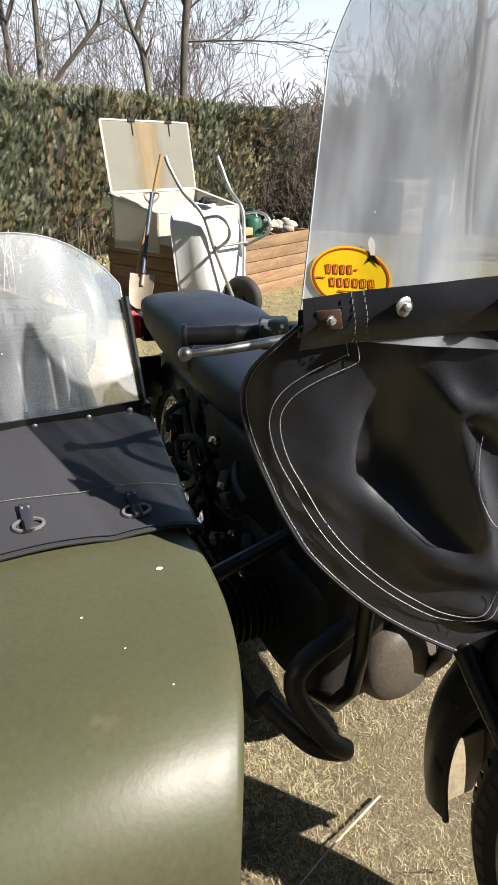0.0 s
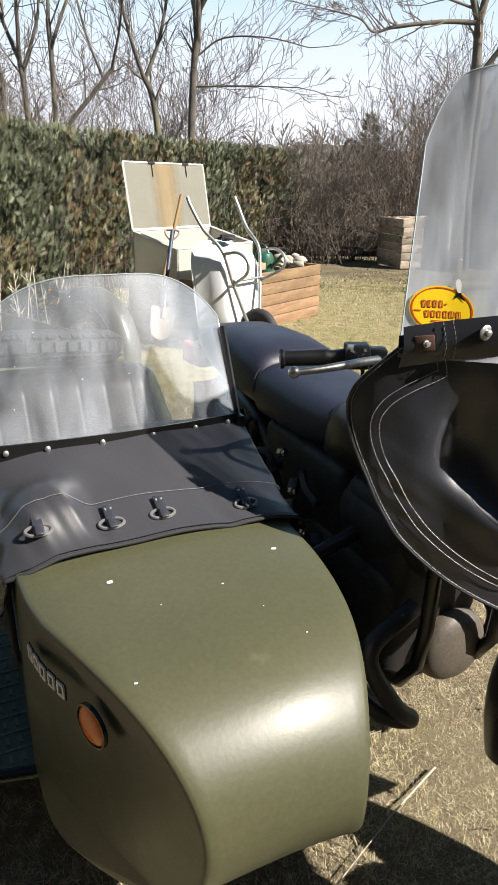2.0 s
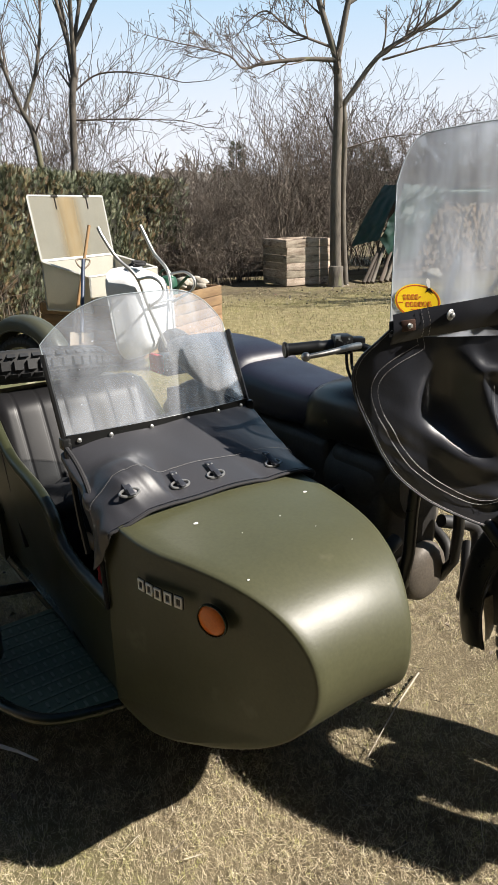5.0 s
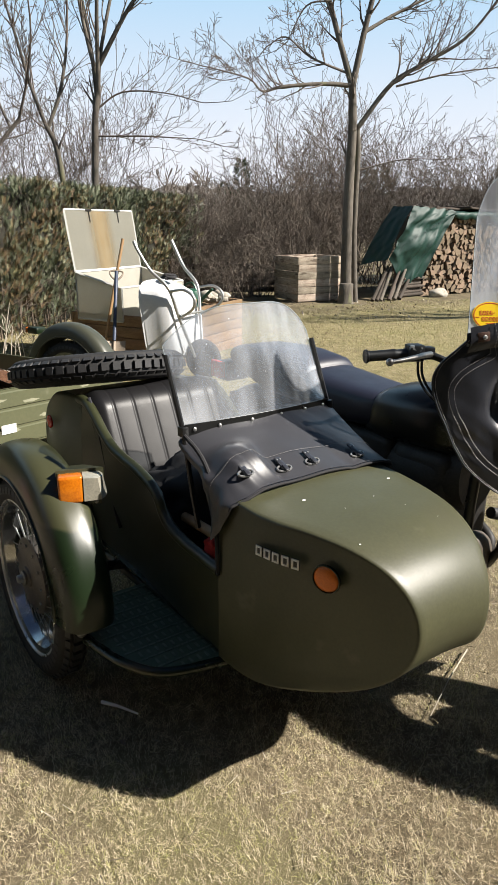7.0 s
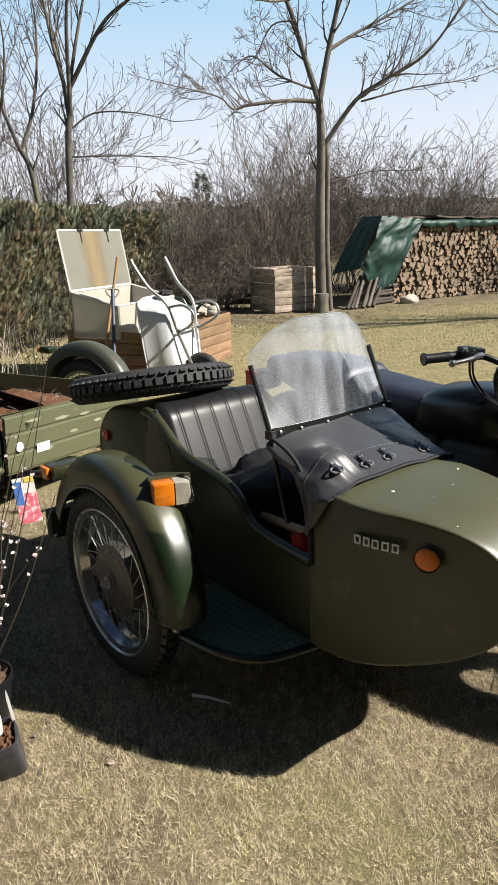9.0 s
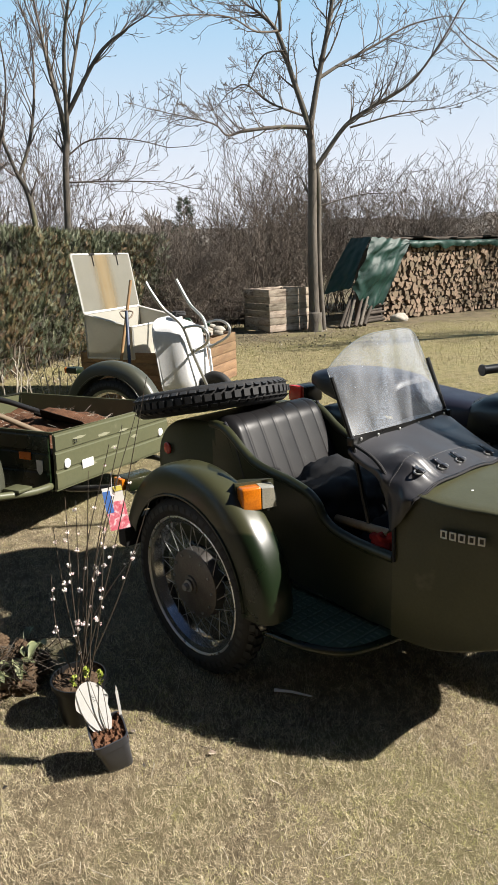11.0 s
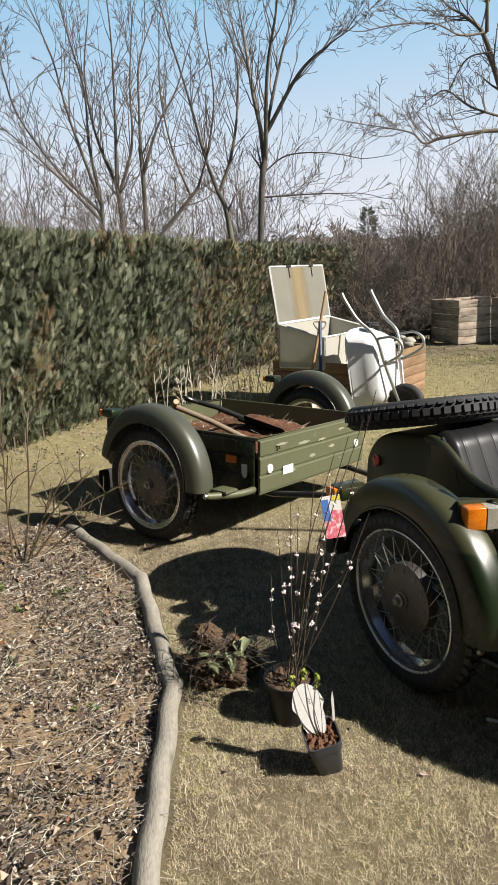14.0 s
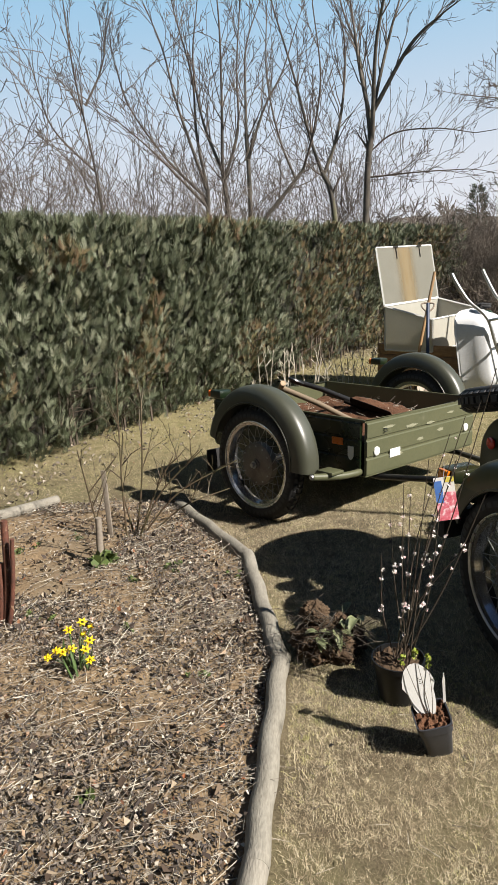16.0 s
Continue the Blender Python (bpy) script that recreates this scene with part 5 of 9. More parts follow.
part("floor_pan", bm, OLIVE_DARK, sidecar, "dark floor of the tub")
# trunk
TR = [(-0.70, 0.842), (-0.78, 0.840), (-0.90, 0.830), (-1.00, 0.800), (-1.08, 0.745), (-1.12, 0.660), (-1.12, 0.500), (-1.08, 0.36), (-1.0, 0.30), (-0.70, 0.292)]
bm = B()
tl_ = smooth_line([(v, z, 0) for v, z in TR], 4)
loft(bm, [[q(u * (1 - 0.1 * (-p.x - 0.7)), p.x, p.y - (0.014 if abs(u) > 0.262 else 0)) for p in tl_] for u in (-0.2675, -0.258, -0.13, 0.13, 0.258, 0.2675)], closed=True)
part("trunk", bm, TUBSIDE, sidecar, "olive rear trunk under the spare tyre, shade in its colour", angle=50)
for (u, v, z) in ((-0.272, -1.045, 0.677),):
    bm = B()
    lathe(bm, [(0.026, 0), (0.026, 0.006), (0.021, 0.010), (0.0001, 0.012)], 20, Matrix.Translation(q(u + 0.01, v, z)) @ Matrix.Rotation(radians(-90), 4, "Y"))
    part("side_reflector", bm, REDL, sidecar, "round dark-red reflector")
# chassis tubes under the tub
for pts in ([q(-0.23, 0.10, 0.26), q(-0.23, -0.95, 0.24)], [q(0.23, 0.30, 0.27), q(0.23, -0.95, 0.24)], [q(-0.56, -0.48, 0.335), q(-0.2, -0.48, 0.27), q(0.62, -0.48, 0.26)], [q(0.22, 0.1, 0.5), q(0.6, 0.1, 0.62)]):
    bm = B()
    tube(bm, pts, 0.018, 10)
    part("chassis_tube", bm, BLACK, sidecar)

# seat back and cushion with padded channels
bm = B()


def back_front(s, t):
    """Leaning front, rolled over at the top; grooves between the channels."""
    u = (s - 0.5) * 0.535
    rib = 0.0034 * (abs(math.sin(math.pi * (s * 7))) ** 0.16 - 1)
    side = min(1.0, (0.5 - abs(s - 0.5)) / 0.09)
    out = 0.038 * (1 - (1 - side) ** 2) + rib
    v0, z0, v1, z1, r = -0.44, 0.44, -0.625, 0.805, 0.055
    d = Vector((v1 - v0, z1 - z0)).normalized()
    nrm = Vector((d.y, -d.x))
    if t < 0.62:
        k = t / 0.62
        p = Vector((v0 + (v1 - v0) * k, z0 + (z1 - z0) * k)) + nrm * out * min(1.0, 0.45 + 1.3 * k)
    else:
        a0 = math.atan2(nrm.y, nrm.x)
        k = a0 + (t - 0.62) / 0.38 * math.pi * 0.72
        p = Vector((v1, z1)) - nrm * (r - 0.0) + Vector((math.cos(k), math.sin(k))) * (r + out)
    return q(u, p.x, p.y)


sheet(bm, 112, 44, back_front, 0.012)
box(bm, -0.258, 0.258, 0.64, 0.71, 0.44, 0.835, 0.03, Matrix.Identity(4))
seat_back = part("seat_back", bm, SEATL, sidecar, "black leatherette backrest with padded channels", angle=60)
for sgn in (-1, 1):
    bm = B()
    tube(bm, smooth_line([q(0.262 * sgn, -0.46, 0.45), q(0.264 * sgn, -0.52, 0.62), q(0.264 * sgn, -0.58, 0.78), q(0.262 * sgn, -0.64, 0.858)], 5), 0.006, 6)
    part("piping", bm, VINYL, seat_back, "thin grey piping")
bm = B()
box(bm, -0.24, 0.24, 0.05, 0.47, 0.33, 0.47, 0.04, None, 4)
part("seat_cushion", bm, SEATL, sidecar, "black leatherette seat cushion")

# tonneau cover of grey-black tarpaulin over the cowl
bm = B()


def cover_z(u, v):
    z = 0.905 - 0.115 * (v / 0.265) ** 0.85 if v > 0 else 0.905 - 0.1 * v
    z += 0.008 * math.exp(-((u / 0.16) ** 2)) - (0.030 if u < 0 else 0.016) * (abs(u) / 0.268) ** 6
    # stuffed corner, with a valley behind it and creases running into the fasteners
    fall = min(1.0, max(0.0, (0.268 - v) / 0.075))
    z += 0.040 * math.exp(-abs((u + 0.195) / 0.072) ** 2.6 - abs((v - 0.165) / 0.072) ** 2.6) * (0.35 + 0.65 * fall * fall * (3 - 2 * fall))
    z -= 0.008 * math.exp(-(((u + 0.118) / 0.022) ** 2) - (((v - 0.19) / 0.05) ** 2))
    for at, am in ((-0.150, 0.005), (-0.185, -0.004), (-0.222, 0.006), (-0.246, -0.004)):
        z += am * math.exp(-(((u - at - 0.45 * (v - 0.2)) / 0.010) ** 2) - (((v - 0.205) / 0.045) ** 2))
    z += 0.003 * math.sin(9 * u + 14 * v) + 0.0018 * math.sin(31 * u - 22 * v)
    z -= 0.003 * math.exp(-(((u - 0.05 - 0.3 * v) / 0.02) ** 2)) * max(0.0, v / 0.26)
    return z


def cover(s, t):
    w = (s - 0.5) * 2
    half = 0.268
    front = 0.268 - 0.03 * max(0, -w - 0.75) / 0.25
    v = -0.004 + (front + 0.004) * t
    if abs(w) <= 0.84:
        u = w / 0.84 * half
        return q(u, v, cover_z(u, v) + 0.006)
    k = (abs(w) - 0.84) / 0.16
    hang = float(np.interp(t, (0.0, 0.40, 0.52, 0.60, 0.66, 0.71, 0.78, 0.89, 1.0), (0.016, 0.018, 0.030, 0.055, 0.120, 0.165, 0.150, 0.100, 0.030)))
    bul = math.exp(-(((v - 0.19) / 0.07) ** 4)) * (1.0 if w < 0 else 0.3)
    u = math.copysign(half + (0.010 + 0.012 * bul) * math.sin(min(1.0, k * 2.2) * 1.57) + (0.007 * math.sin(88 * v + 4 * k) + 0.004 * math.sin(150 * v)) * bul * k, w)
    drop = hang if w < 0 else 0.4 * hang
    return q(u, v + 0.004 * k * t, cover_z(math.copysign(half, w), v) + 0.006 - drop * k ** 1.3 - 0.004 * k)


sheet(bm, 130, 90, cover, 0.003)
cover_ob = part("tonneau_cover", bm, VINYL, sidecar, "grey-black tarpaulin cover, shiny where it is folded", angle=70)
for t, r in ((0.985, 0.0012), (0.66, 0.0005)):
    bm = B()
    line = [cover(0.05 + 0.9 * i / 160, t) + Vector((0, -0.001, 0.0046)) for i in range(161)]
    tube(bm, line, r, 4)
    part("seam", bm, THREAD if t < 0.9 else VINYL, cover_ob, "pale stitched seam" if t < 0.9 else "")
bm = B()
tube(bm, [cover(0.02 + 0.96 * i / 80, 1.0) for i in range(81)], 0.0035, 6)
part("cover_hem", bm, CLOTH, cover_ob)
bm = B()
tube(bm, smooth_line([q(-0.268, 0.002, 0.893), q(-0.271, 0.08, 0.868), q(-0.273, 0.131, 0.832), q(-0.275, 0.166, 0.772), q(-0.275, 0.177, 0.658), q(-0.274, 0.181, 0.545)], 6), 0.0062, 8)
part("edge_roll", bm, CLOTH, cover_ob, "black rolled edge framing the entry")
for (u, v) in ((-0.215, 0.222), (-0.088, 0.222), (0.008, 0.225), (0.178, 0.228)):
    m = Matrix.Translation(q(u, v, cover_z(u, v) + 0.007)) @ Matrix.Rotation(radians(24), 4, "X")
    bm = B()
    ring = [Vector((0.024 * math.cos(a) * (1 if abs(math.cos(a)) < 0.8 else 0.95), 0.011 * math.sin(a), 0.002)) for a in (2 * math.pi * i / 20 for i in range(20))]
    tube(bm, ring, 0.0032, 6, closed=True)
    fast = part("turn_fastener", bm, STEEL, cover_ob, "oval steel eyelet with a leather strap", m=m)
    bm = B()
    box(bm, -0.009, 0.009, -0.010, 0.040, 0.004, 0.008, 0.0015)
    box(bm, -0.007, 0.007, -0.016, 0.006, 0.006, 0.012, 0.002)
    part("strap", bm, LEATHER, fast, "black leather strap")
    for dx in (-0.005, 0.005):
        bm = B()
        lathe(bm, [(0.0028, 0.0078), (0.0022, 0.0095), (0.0001, 0.010)], 8, Matrix.Translation((dx, 0.030, 0)))
        part("stud", bm, STEEL, fast)

# windscreen
bm = B()


def screen(s, t):
    w = (s - 0.5) * 2
    a = abs(w)
    top = 1.224 - 0.108 * max(0.0, (a - 0.12) / 0.88) ** 2.6
    z = 0.902 + (top - 0.902) * t
    return q(w * 0.262, 0.003 - 0.36 * (z - 0.902) + 0.018 * (1 - w * w) + 0.075 * t * (0.55 - w * w), z)


sheet(bm, 40, 16, screen, 0.0025)
ws = part("windscreen", bm, ACRYL, sidecar, "clear scratched acrylic windscreen with painted-in glare", angle=60)
ws.visible_shadow = True
bm = B()
tube(bm, [screen(0, i / 12) for i in range(13)] + [screen(i / 48, 1.0) for i in range(1, 49)] + [screen(1, 1 - i / 12) for i in range(1, 13)], 0.0012, 5)
part("cut_edge", bm, FROST, ws, "pale cut edge of the acrylic")
bm = B()
sheet(bm, 40, 2, lambda s, t: screen(s, 0) + Vector((0, -0.004, -0.014 + 0.030 * t)), 0.004)
strip = part("base_strip", bm, BLACK, sidecar, "black metal strip with steel bolts")
for u in (-0.235, -0.157, -0.049, 0.058, 0.155, 0.235):
    bm = B()
    lathe(bm, [(0.006, 0), (0.006, 0.003), (0.003, 0.005), (0.0001, 0.0052)], 10, Matrix.Translation(q(u, 0.008 + 0.018 * (1 - (u / 0.262) ** 2), 0.903)) @ Matrix.Rotation(radians(90), 4, "X"))
    part("bolt", bm, STEEL, strip)
for sgn in (-1, 1):
    bm = B()
    tube(bm, [q(0.266 * sgn, 0.075, 0.64), q(0.268 * sgn, 0.052, 0.72), q(0.266 * sgn, 0.004, 0.895), q(0.265 * sgn, -0.086, 1.095)], 0.0075, 8)
    box(bm, 0.266 * sgn - 0.010, 0.266 * sgn + 0.010, -0.016, 0.012, 0.885, 0.912, 0.002)
    part("screen_stay", bm, BLACK, sidecar, "black tubular windscreen stay")

# emblem of plain raised blocks, and the round side marker
def flank_m(v, z):
    turn = math.atan((side_w(v - 0.03) - side_w(v + 0.03)) / 0.06)
    return Matrix.Translation(q(-side_w(v) - 0.001, v, z)) @ Matrix.Rotation(turn, 4, "Z") @ Matrix.Rotation(radians(-90), 4, "Y")


for i in range(5):
    v = 0.345 + 0.0262 * i
    bm = B()
    for a_, b_, c_, d_ in ((-0.0130, 0.0130, -0.0102, -0.0056), (-0.0130, 0.0130, 0.0054, 0.0100), (-0.0130, -0.0080, -0.0056, 0.0054), (0.0080, 0.0130, -0.0056, 0.0054)):
        box(bm, a_, b_, c_, d_, 0.0, 0.004, 0.0008)
    plate = B()
    box(plate, -0.0142, 0.0142, -0.0114, 0.0112, -0.001, 0.0012, 0.0)
    part("emblem_plate", plate, BLACK, nose, m=flank_m(v, 0.681))
    part("emblem_block", bm, EMBLEM, nose, "plain pale metal emblem", m=flank_m(v, 0.681))
bm = B()
lathe(bm, [(0.0001, 0.010), (0.012, 0.0095), (0.027, 0.007), (0.032, 0.003), (0.033, 0)], 32, flank_m(0.527, 0.668))
marker = part("side_marker", bm, AMBER_DULL, sidecar, "round dull-orange side reflector")
bm = B()
lathe(bm, [(0.032, 0), (0.033, 0.006), (0.0350, 0.006), (0.0360, 0)], 32, flank_m(0.527, 0.668), closed=True)
part("bezel", bm, OLIVE_DARK, marker)

# running board between nose and wheel
BOARD = [(-0.10, 0.190), (-0.21, 0.183), (-0.355, 0.150), (-0.436, 0.108), (-0.488, 0.022), (-0.508, -0.05), (-0.526, -0.15)]
bm = B()
rim = smooth_line([q(u, v, 0) for u, v in BOARD], 5)
outl = rim + [q(-0.526, -0.33, 0), q(-0.10, -0.33, 0)]
loft(bm, [[(p.x, p.y, z) for p in outl] for z in (0.264, 0.271)])
board = part("running_board", bm, TREAD, sidecar, "dark-green tread-plate running board")
bm = B()
tube(bm, [p + Vector((0, 0, 0.262)) for p in rim], 0.0150, 10)
part("board_edge", bm, OLIVE_DARK, board, "rounded olive tube edge")
bm = B()
k = 0
for u in np.arange(-0.49, -0.24, 0.026):
    for v in np.arange(-0.31, 0.14, 0.026):
        k += 1
        if u < float(np.interp(v, [-0.33, -0.15, -0.05, 0.022, 0.108, 0.150], [-0.526, -0.526, -0.508, -0.488, -0.436, -0.355])) + 0.024:
            continue
        c, s_ = ((0.011, 0.0035) if (k % 2) else (0.0035, 0.011))
        box(bm, u - c, u + c, -v - s_, -v + s_, 0.2705, 0.2735, 0.0, None, 1)
tagged(part("tread_pattern", bm, TREAD_TOP, board, "paler raised tread pattern"), kind="stuff")
bm = B()
lathe(bm, [(0.0001, 0.018), (0.011, 0.016), (0.0165, 0.008), (0.0175, 0), (0.013, -0.02), (0.0001, -0.02)], 16, Matrix.Translation(q(-0.538, -0.150, 0.290)) @ Matrix.Rotation(radians(60), 4, "X"))
part("end_knob", bm, STEEL, board, "worn steel end knob")

# sidecar wheel, mudguard, lamp
HUB = q(-0.548, -0.482, 0.335)
wheel_parts(sidecar, Matrix.Translation(HUB))
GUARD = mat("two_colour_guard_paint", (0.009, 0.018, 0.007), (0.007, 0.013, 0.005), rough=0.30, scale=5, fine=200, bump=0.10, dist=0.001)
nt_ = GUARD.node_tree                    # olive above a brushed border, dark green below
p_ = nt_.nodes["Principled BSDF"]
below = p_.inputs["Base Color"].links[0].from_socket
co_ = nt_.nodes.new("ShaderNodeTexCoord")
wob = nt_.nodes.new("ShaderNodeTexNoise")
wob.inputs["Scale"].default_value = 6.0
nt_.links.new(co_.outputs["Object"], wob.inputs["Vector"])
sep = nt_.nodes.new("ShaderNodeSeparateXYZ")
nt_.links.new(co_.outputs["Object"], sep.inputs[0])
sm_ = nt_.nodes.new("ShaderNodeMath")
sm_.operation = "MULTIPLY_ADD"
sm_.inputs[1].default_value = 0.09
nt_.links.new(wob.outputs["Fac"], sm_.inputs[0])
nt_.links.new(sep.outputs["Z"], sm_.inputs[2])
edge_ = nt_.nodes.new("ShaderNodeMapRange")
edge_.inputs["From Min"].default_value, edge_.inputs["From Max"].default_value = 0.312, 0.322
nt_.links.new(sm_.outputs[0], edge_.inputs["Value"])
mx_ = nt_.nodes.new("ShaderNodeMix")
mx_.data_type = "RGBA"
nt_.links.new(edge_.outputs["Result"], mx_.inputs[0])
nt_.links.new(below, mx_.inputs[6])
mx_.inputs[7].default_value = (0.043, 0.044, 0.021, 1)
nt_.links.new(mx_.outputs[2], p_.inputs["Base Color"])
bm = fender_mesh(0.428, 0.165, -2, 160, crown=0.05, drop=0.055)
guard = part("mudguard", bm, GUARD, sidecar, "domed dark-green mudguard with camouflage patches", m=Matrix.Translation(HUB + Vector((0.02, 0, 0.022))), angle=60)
bm = B()
box(bm, -0.08, 0.08, -0.004, 0.05, -0.11, 0.0, 0.004, Matrix.Translation(HUB + Vector((0.02, 0.40, 0.14))))
part("mud_flap", bm, RUBBER, sidecar, "black rubber mud flap")
# lamp bracket, amber and clear lens
LM = Matrix.Translation(q(-0.538, -0.245, 0.722)) @ Matrix.Rotation(radians(-19), 4, "Z") @ Matrix.Diagonal((1.14, 1.14, 1.14, 1))
bm = B()
loft(bm, [[LM @ Vector(p) for p in ((-0.004, 0.014, 0.034), (0.115, 0.014, 0.034), (0.115, 0.014, 0.0), (-0.004, 0.014, 0.0))], [LM @ Vector(p) for p in ((0.030, 0.155, -0.004), (0.072, 0.155, -0.004), (0.072, 0.155, -0.045), (0.030, 0.155, -0.045))]])
loft(bm, [[LM @ Vector(p) for p in ((0.0, 0.012, 0.028), (0.115, 0.012, 0.028), (0.115, 0.012, -0.045), (0.0, 0.012, -0.045))], [LM @ Vector(p) for p in ((0.012, 0.085, 0.012), (0.095, 0.085, 0.012), (0.095, 0.085, -0.052), (0.012, 0.085, -0.052))]])
box(bm, 0.004, 0.106, 0.004, 0.05, -0.062, -0.046, 0.003, LM)
lamp = part("front_lamp", bm, OLIVE, sidecar, "two-part position lamp under a sheet-metal hood")
bm = B()
box(bm, -0.002, 0.060, -0.030, 0.012, -0.042, 0.029, 0.008, LM, 3)
part("amber_lens", bm, AMBER, lamp, "ribbed amber lens")
bm = B()
loft(bm, [[LM @ Vector(p) for p in ((0.0605, -0.030, 0.024), (0.0605, 0.012, 0.027), (0.0605, 0.012, -0.042), (0.0605, -0.030, -0.038))], [LM @ Vector(p) for p in ((0.096, -0.031, 0.022), (0.104, 0.012, 0.025), (0.110, 0.012, -0.040), (0.104, -0.031, -0.036))], [LM @ Vector(p) for p in ((0.108, -0.006, 0.018), (0.112, 0.012, 0.018), (0.121, 0.012, -0.035), (0.118, -0.006, -0.035))]])
part("clear_lens", bm, CLEAR_LENS, lamp, "clear ribbed lens")
for x, y, z in ((0.022, 0.002, -0.054), (0.092, 0.002, -0.054)):
    bm = B()
    lathe(bm, [(0.0055, 0), (0.005, 0.003), (0.0001, 0.0045)], 10, LM @ Matrix.Translation((x, y, z)) @ Matrix.Rotation(radians(90), 4, "X"))
    part("screw", bm, STEEL, lamp)
# rear lamp of the mudguard
RM = Matrix.Translation(HUB + Vector((0.02, 0.40, 0.275)))
bm = B()
box(bm, -0.075, 0.055, -0.06, 0.035, 0.0, 0.055, 0.012, RM)
rear_lamp = part("rear_lamp", bm, OLIVE_DARK, sidecar, "small rear lamp housing")
bm = B()
box(bm, -0.092, -0.074, -0.035, 0.03, 0.005, 0.050, 0.005, RM)
part("amber_lens", bm, AMBER, rear_lamp)

# things lying in the sidecar
def crumpled(name, sx, sy, sz, m, material, label, category, seed, amp=0.3):
    """A heap of cloth: a squashed ball with deep folds."""
    bm = B()
    bmesh.ops.create_icosphere(bm, subdivisions=4, radius=1.0)
    for v in bm.verts:
        p = v.co.copy()
        f = 1 + amp * noise.noise(p * 1.6 + Vector((seed, 0, 0))) + amp * 0.5 * noise.noise(p * 4 + Vector((0, seed, 0))) + amp * 0.25 * abs(noise.noise(p * 9))
        v.co = Vector((p.x * sx * f, p.y * sy * f, max(p.z, -0.5) * sz * f))
    ob = part(name, bm, material, None, label, m=RIG @ m, angle=80)
    return tagged(ob, category=category)


crumpled("jacket", 0.20, 0.17, 0.15, Matrix.Translation(q(-0.05, -0.26, 0.565)), CLOTH, "crumpled black jacket lying on the sidecar seat", "jacket", 3.1)
bag = crumpled("dark_bag", 0.2, 0.16, 0.13, Matrix.Translation(q(0.03, -0.02, 0.42)), CLOTH, "dark cloth bag in the sidecar footwell", "bag", 5.7)
bm = B()
tube(bm, [q(-0.19, -0.128, 0.578), q(-0.195, 0.0, 0.586), q(-0.20, 0.108, 0.592)], [0.015, 0.016, 0.014], 12)
hm = tagged(part("hammer", bm, WOODH, None, "worn wooden tool handle lying in the sidecar", m=RIG), category="hammer")
RED_CLOTH = mat("red_cotton", (0.33, 0.022, 0.014), (0.24, 0.016, 0.011), rough=0.9, scale=20, fine=260, bump=0.3, dist=0.002, spec=0.2)
crumpled("red_rag", 0.036, 0.045, 0.04, Matrix.Translation(q(-0.215, 0.098, 0.562)), RED_CLOTH, "small red cloth in the sidecar footwell", "rag", 2.3, 0.5)

# spare tyre on the trunk
bm = B()
ax = Matrix()
lathe(bm, [(0.225, -0.030), (0.245, -0.045), (0.285, -0.052), (0.310, -0.049), (0.324, -0.040), (0.331, -0.022), (0.333, 0.0), (0.331, 0.022), (0.324, 0.040), (0.310, 0.049), (0.285, 0.052), (0.245, 0.045), (0.225, 0.030)], 80, ax, closed=True)
spare = tagged(part("spare_tyre", bm, RUBBER, None, "black knobbly spare tyre lying on the sidecar trunk", m=RIG @ Matrix.Translation(q(-0.085, -0.945, 0.885)) @ pose(0, 0, 0, -13, 3, 0)), category="tyre")
bm = B()
tread_blocks(bm, 0.332, Matrix(), 54)
tagged(part("tread", bm, KNOB, spare, "square tread blocks"), kind="stuff")
bm = B()
lathe(bm, [(0.222, -0.034), (0.236, -0.040), (0.232, -0.012), (0.232, 0.012), (0.236, 0.040), (0.222, 0.034), (0.214, 0.0)], 56, ax, closed=True)
part("rim", bm, OLIVE, spare, "olive rim of the spare wheel")
bm = B()
lathe(bm, [(0.0001, 0.02), (0.05, 0.02), (0.06, 0.0), (0.19, -0.012), (0.218, -0.004), (0.218, -0.014), (0.06, -0.03), (0.0001, -0.03)], 40, ax, caps=False)
part("wheel_disc", bm, OLIVE_DARK, spare, "dark disc in the middle of the spare wheel")

motorcycle = thing("motorcycle", RIG, "black motorcycle with a leather leg apron and tall acrylic windshield", "motorcycle")
UC = 0.675
# wheels
fw = wheel_parts(motorcycle, Matrix.Translation(q(UC, 0.94, 0.335)))
rw = wheel_parts(motorcycle, Matrix.Translation(q(UC, -0.80, 0.335)))
bm = fender_mesh(0.435, 0.165, 18, 199, crown=0.05, drop=0.05)
part("front_mudguard", bm, BLACK, motorcycle, "black front mudguard", m=Matrix.Translation(q(UC, 0.92, 0.40)), angle=60)
# tan sheet paints in the sunlight on the mudguard's inner side
bm = B()
sheet(bm, 6, 8, lambda s, t: q(UC - 0.040 + 0.108 * s, 0.522 + 0.020 * t, 0.36 - 0.125 * t), 0.005)
FLAP = mat("sunlit_tan_flap", (0.30, 0.25, 0.165), (0.16, 0.13, 0.085), rough=0.7, scale=12, fine=90, bump=0.3, dist=0.002)
part("mud_flap", bm, FLAP, motorcycle, "tan flap standing in for the sunlit inside of the front mudguard")
bm = fender_mesh(0.42, 0.19, 20, 175, crown=0.05, drop=0.06)
part("rear_mudguard", bm, BLACK, motorcycle, "black rear mudguard", m=Matrix.Translation(q(UC, -0.80, 0.335)), angle=60)
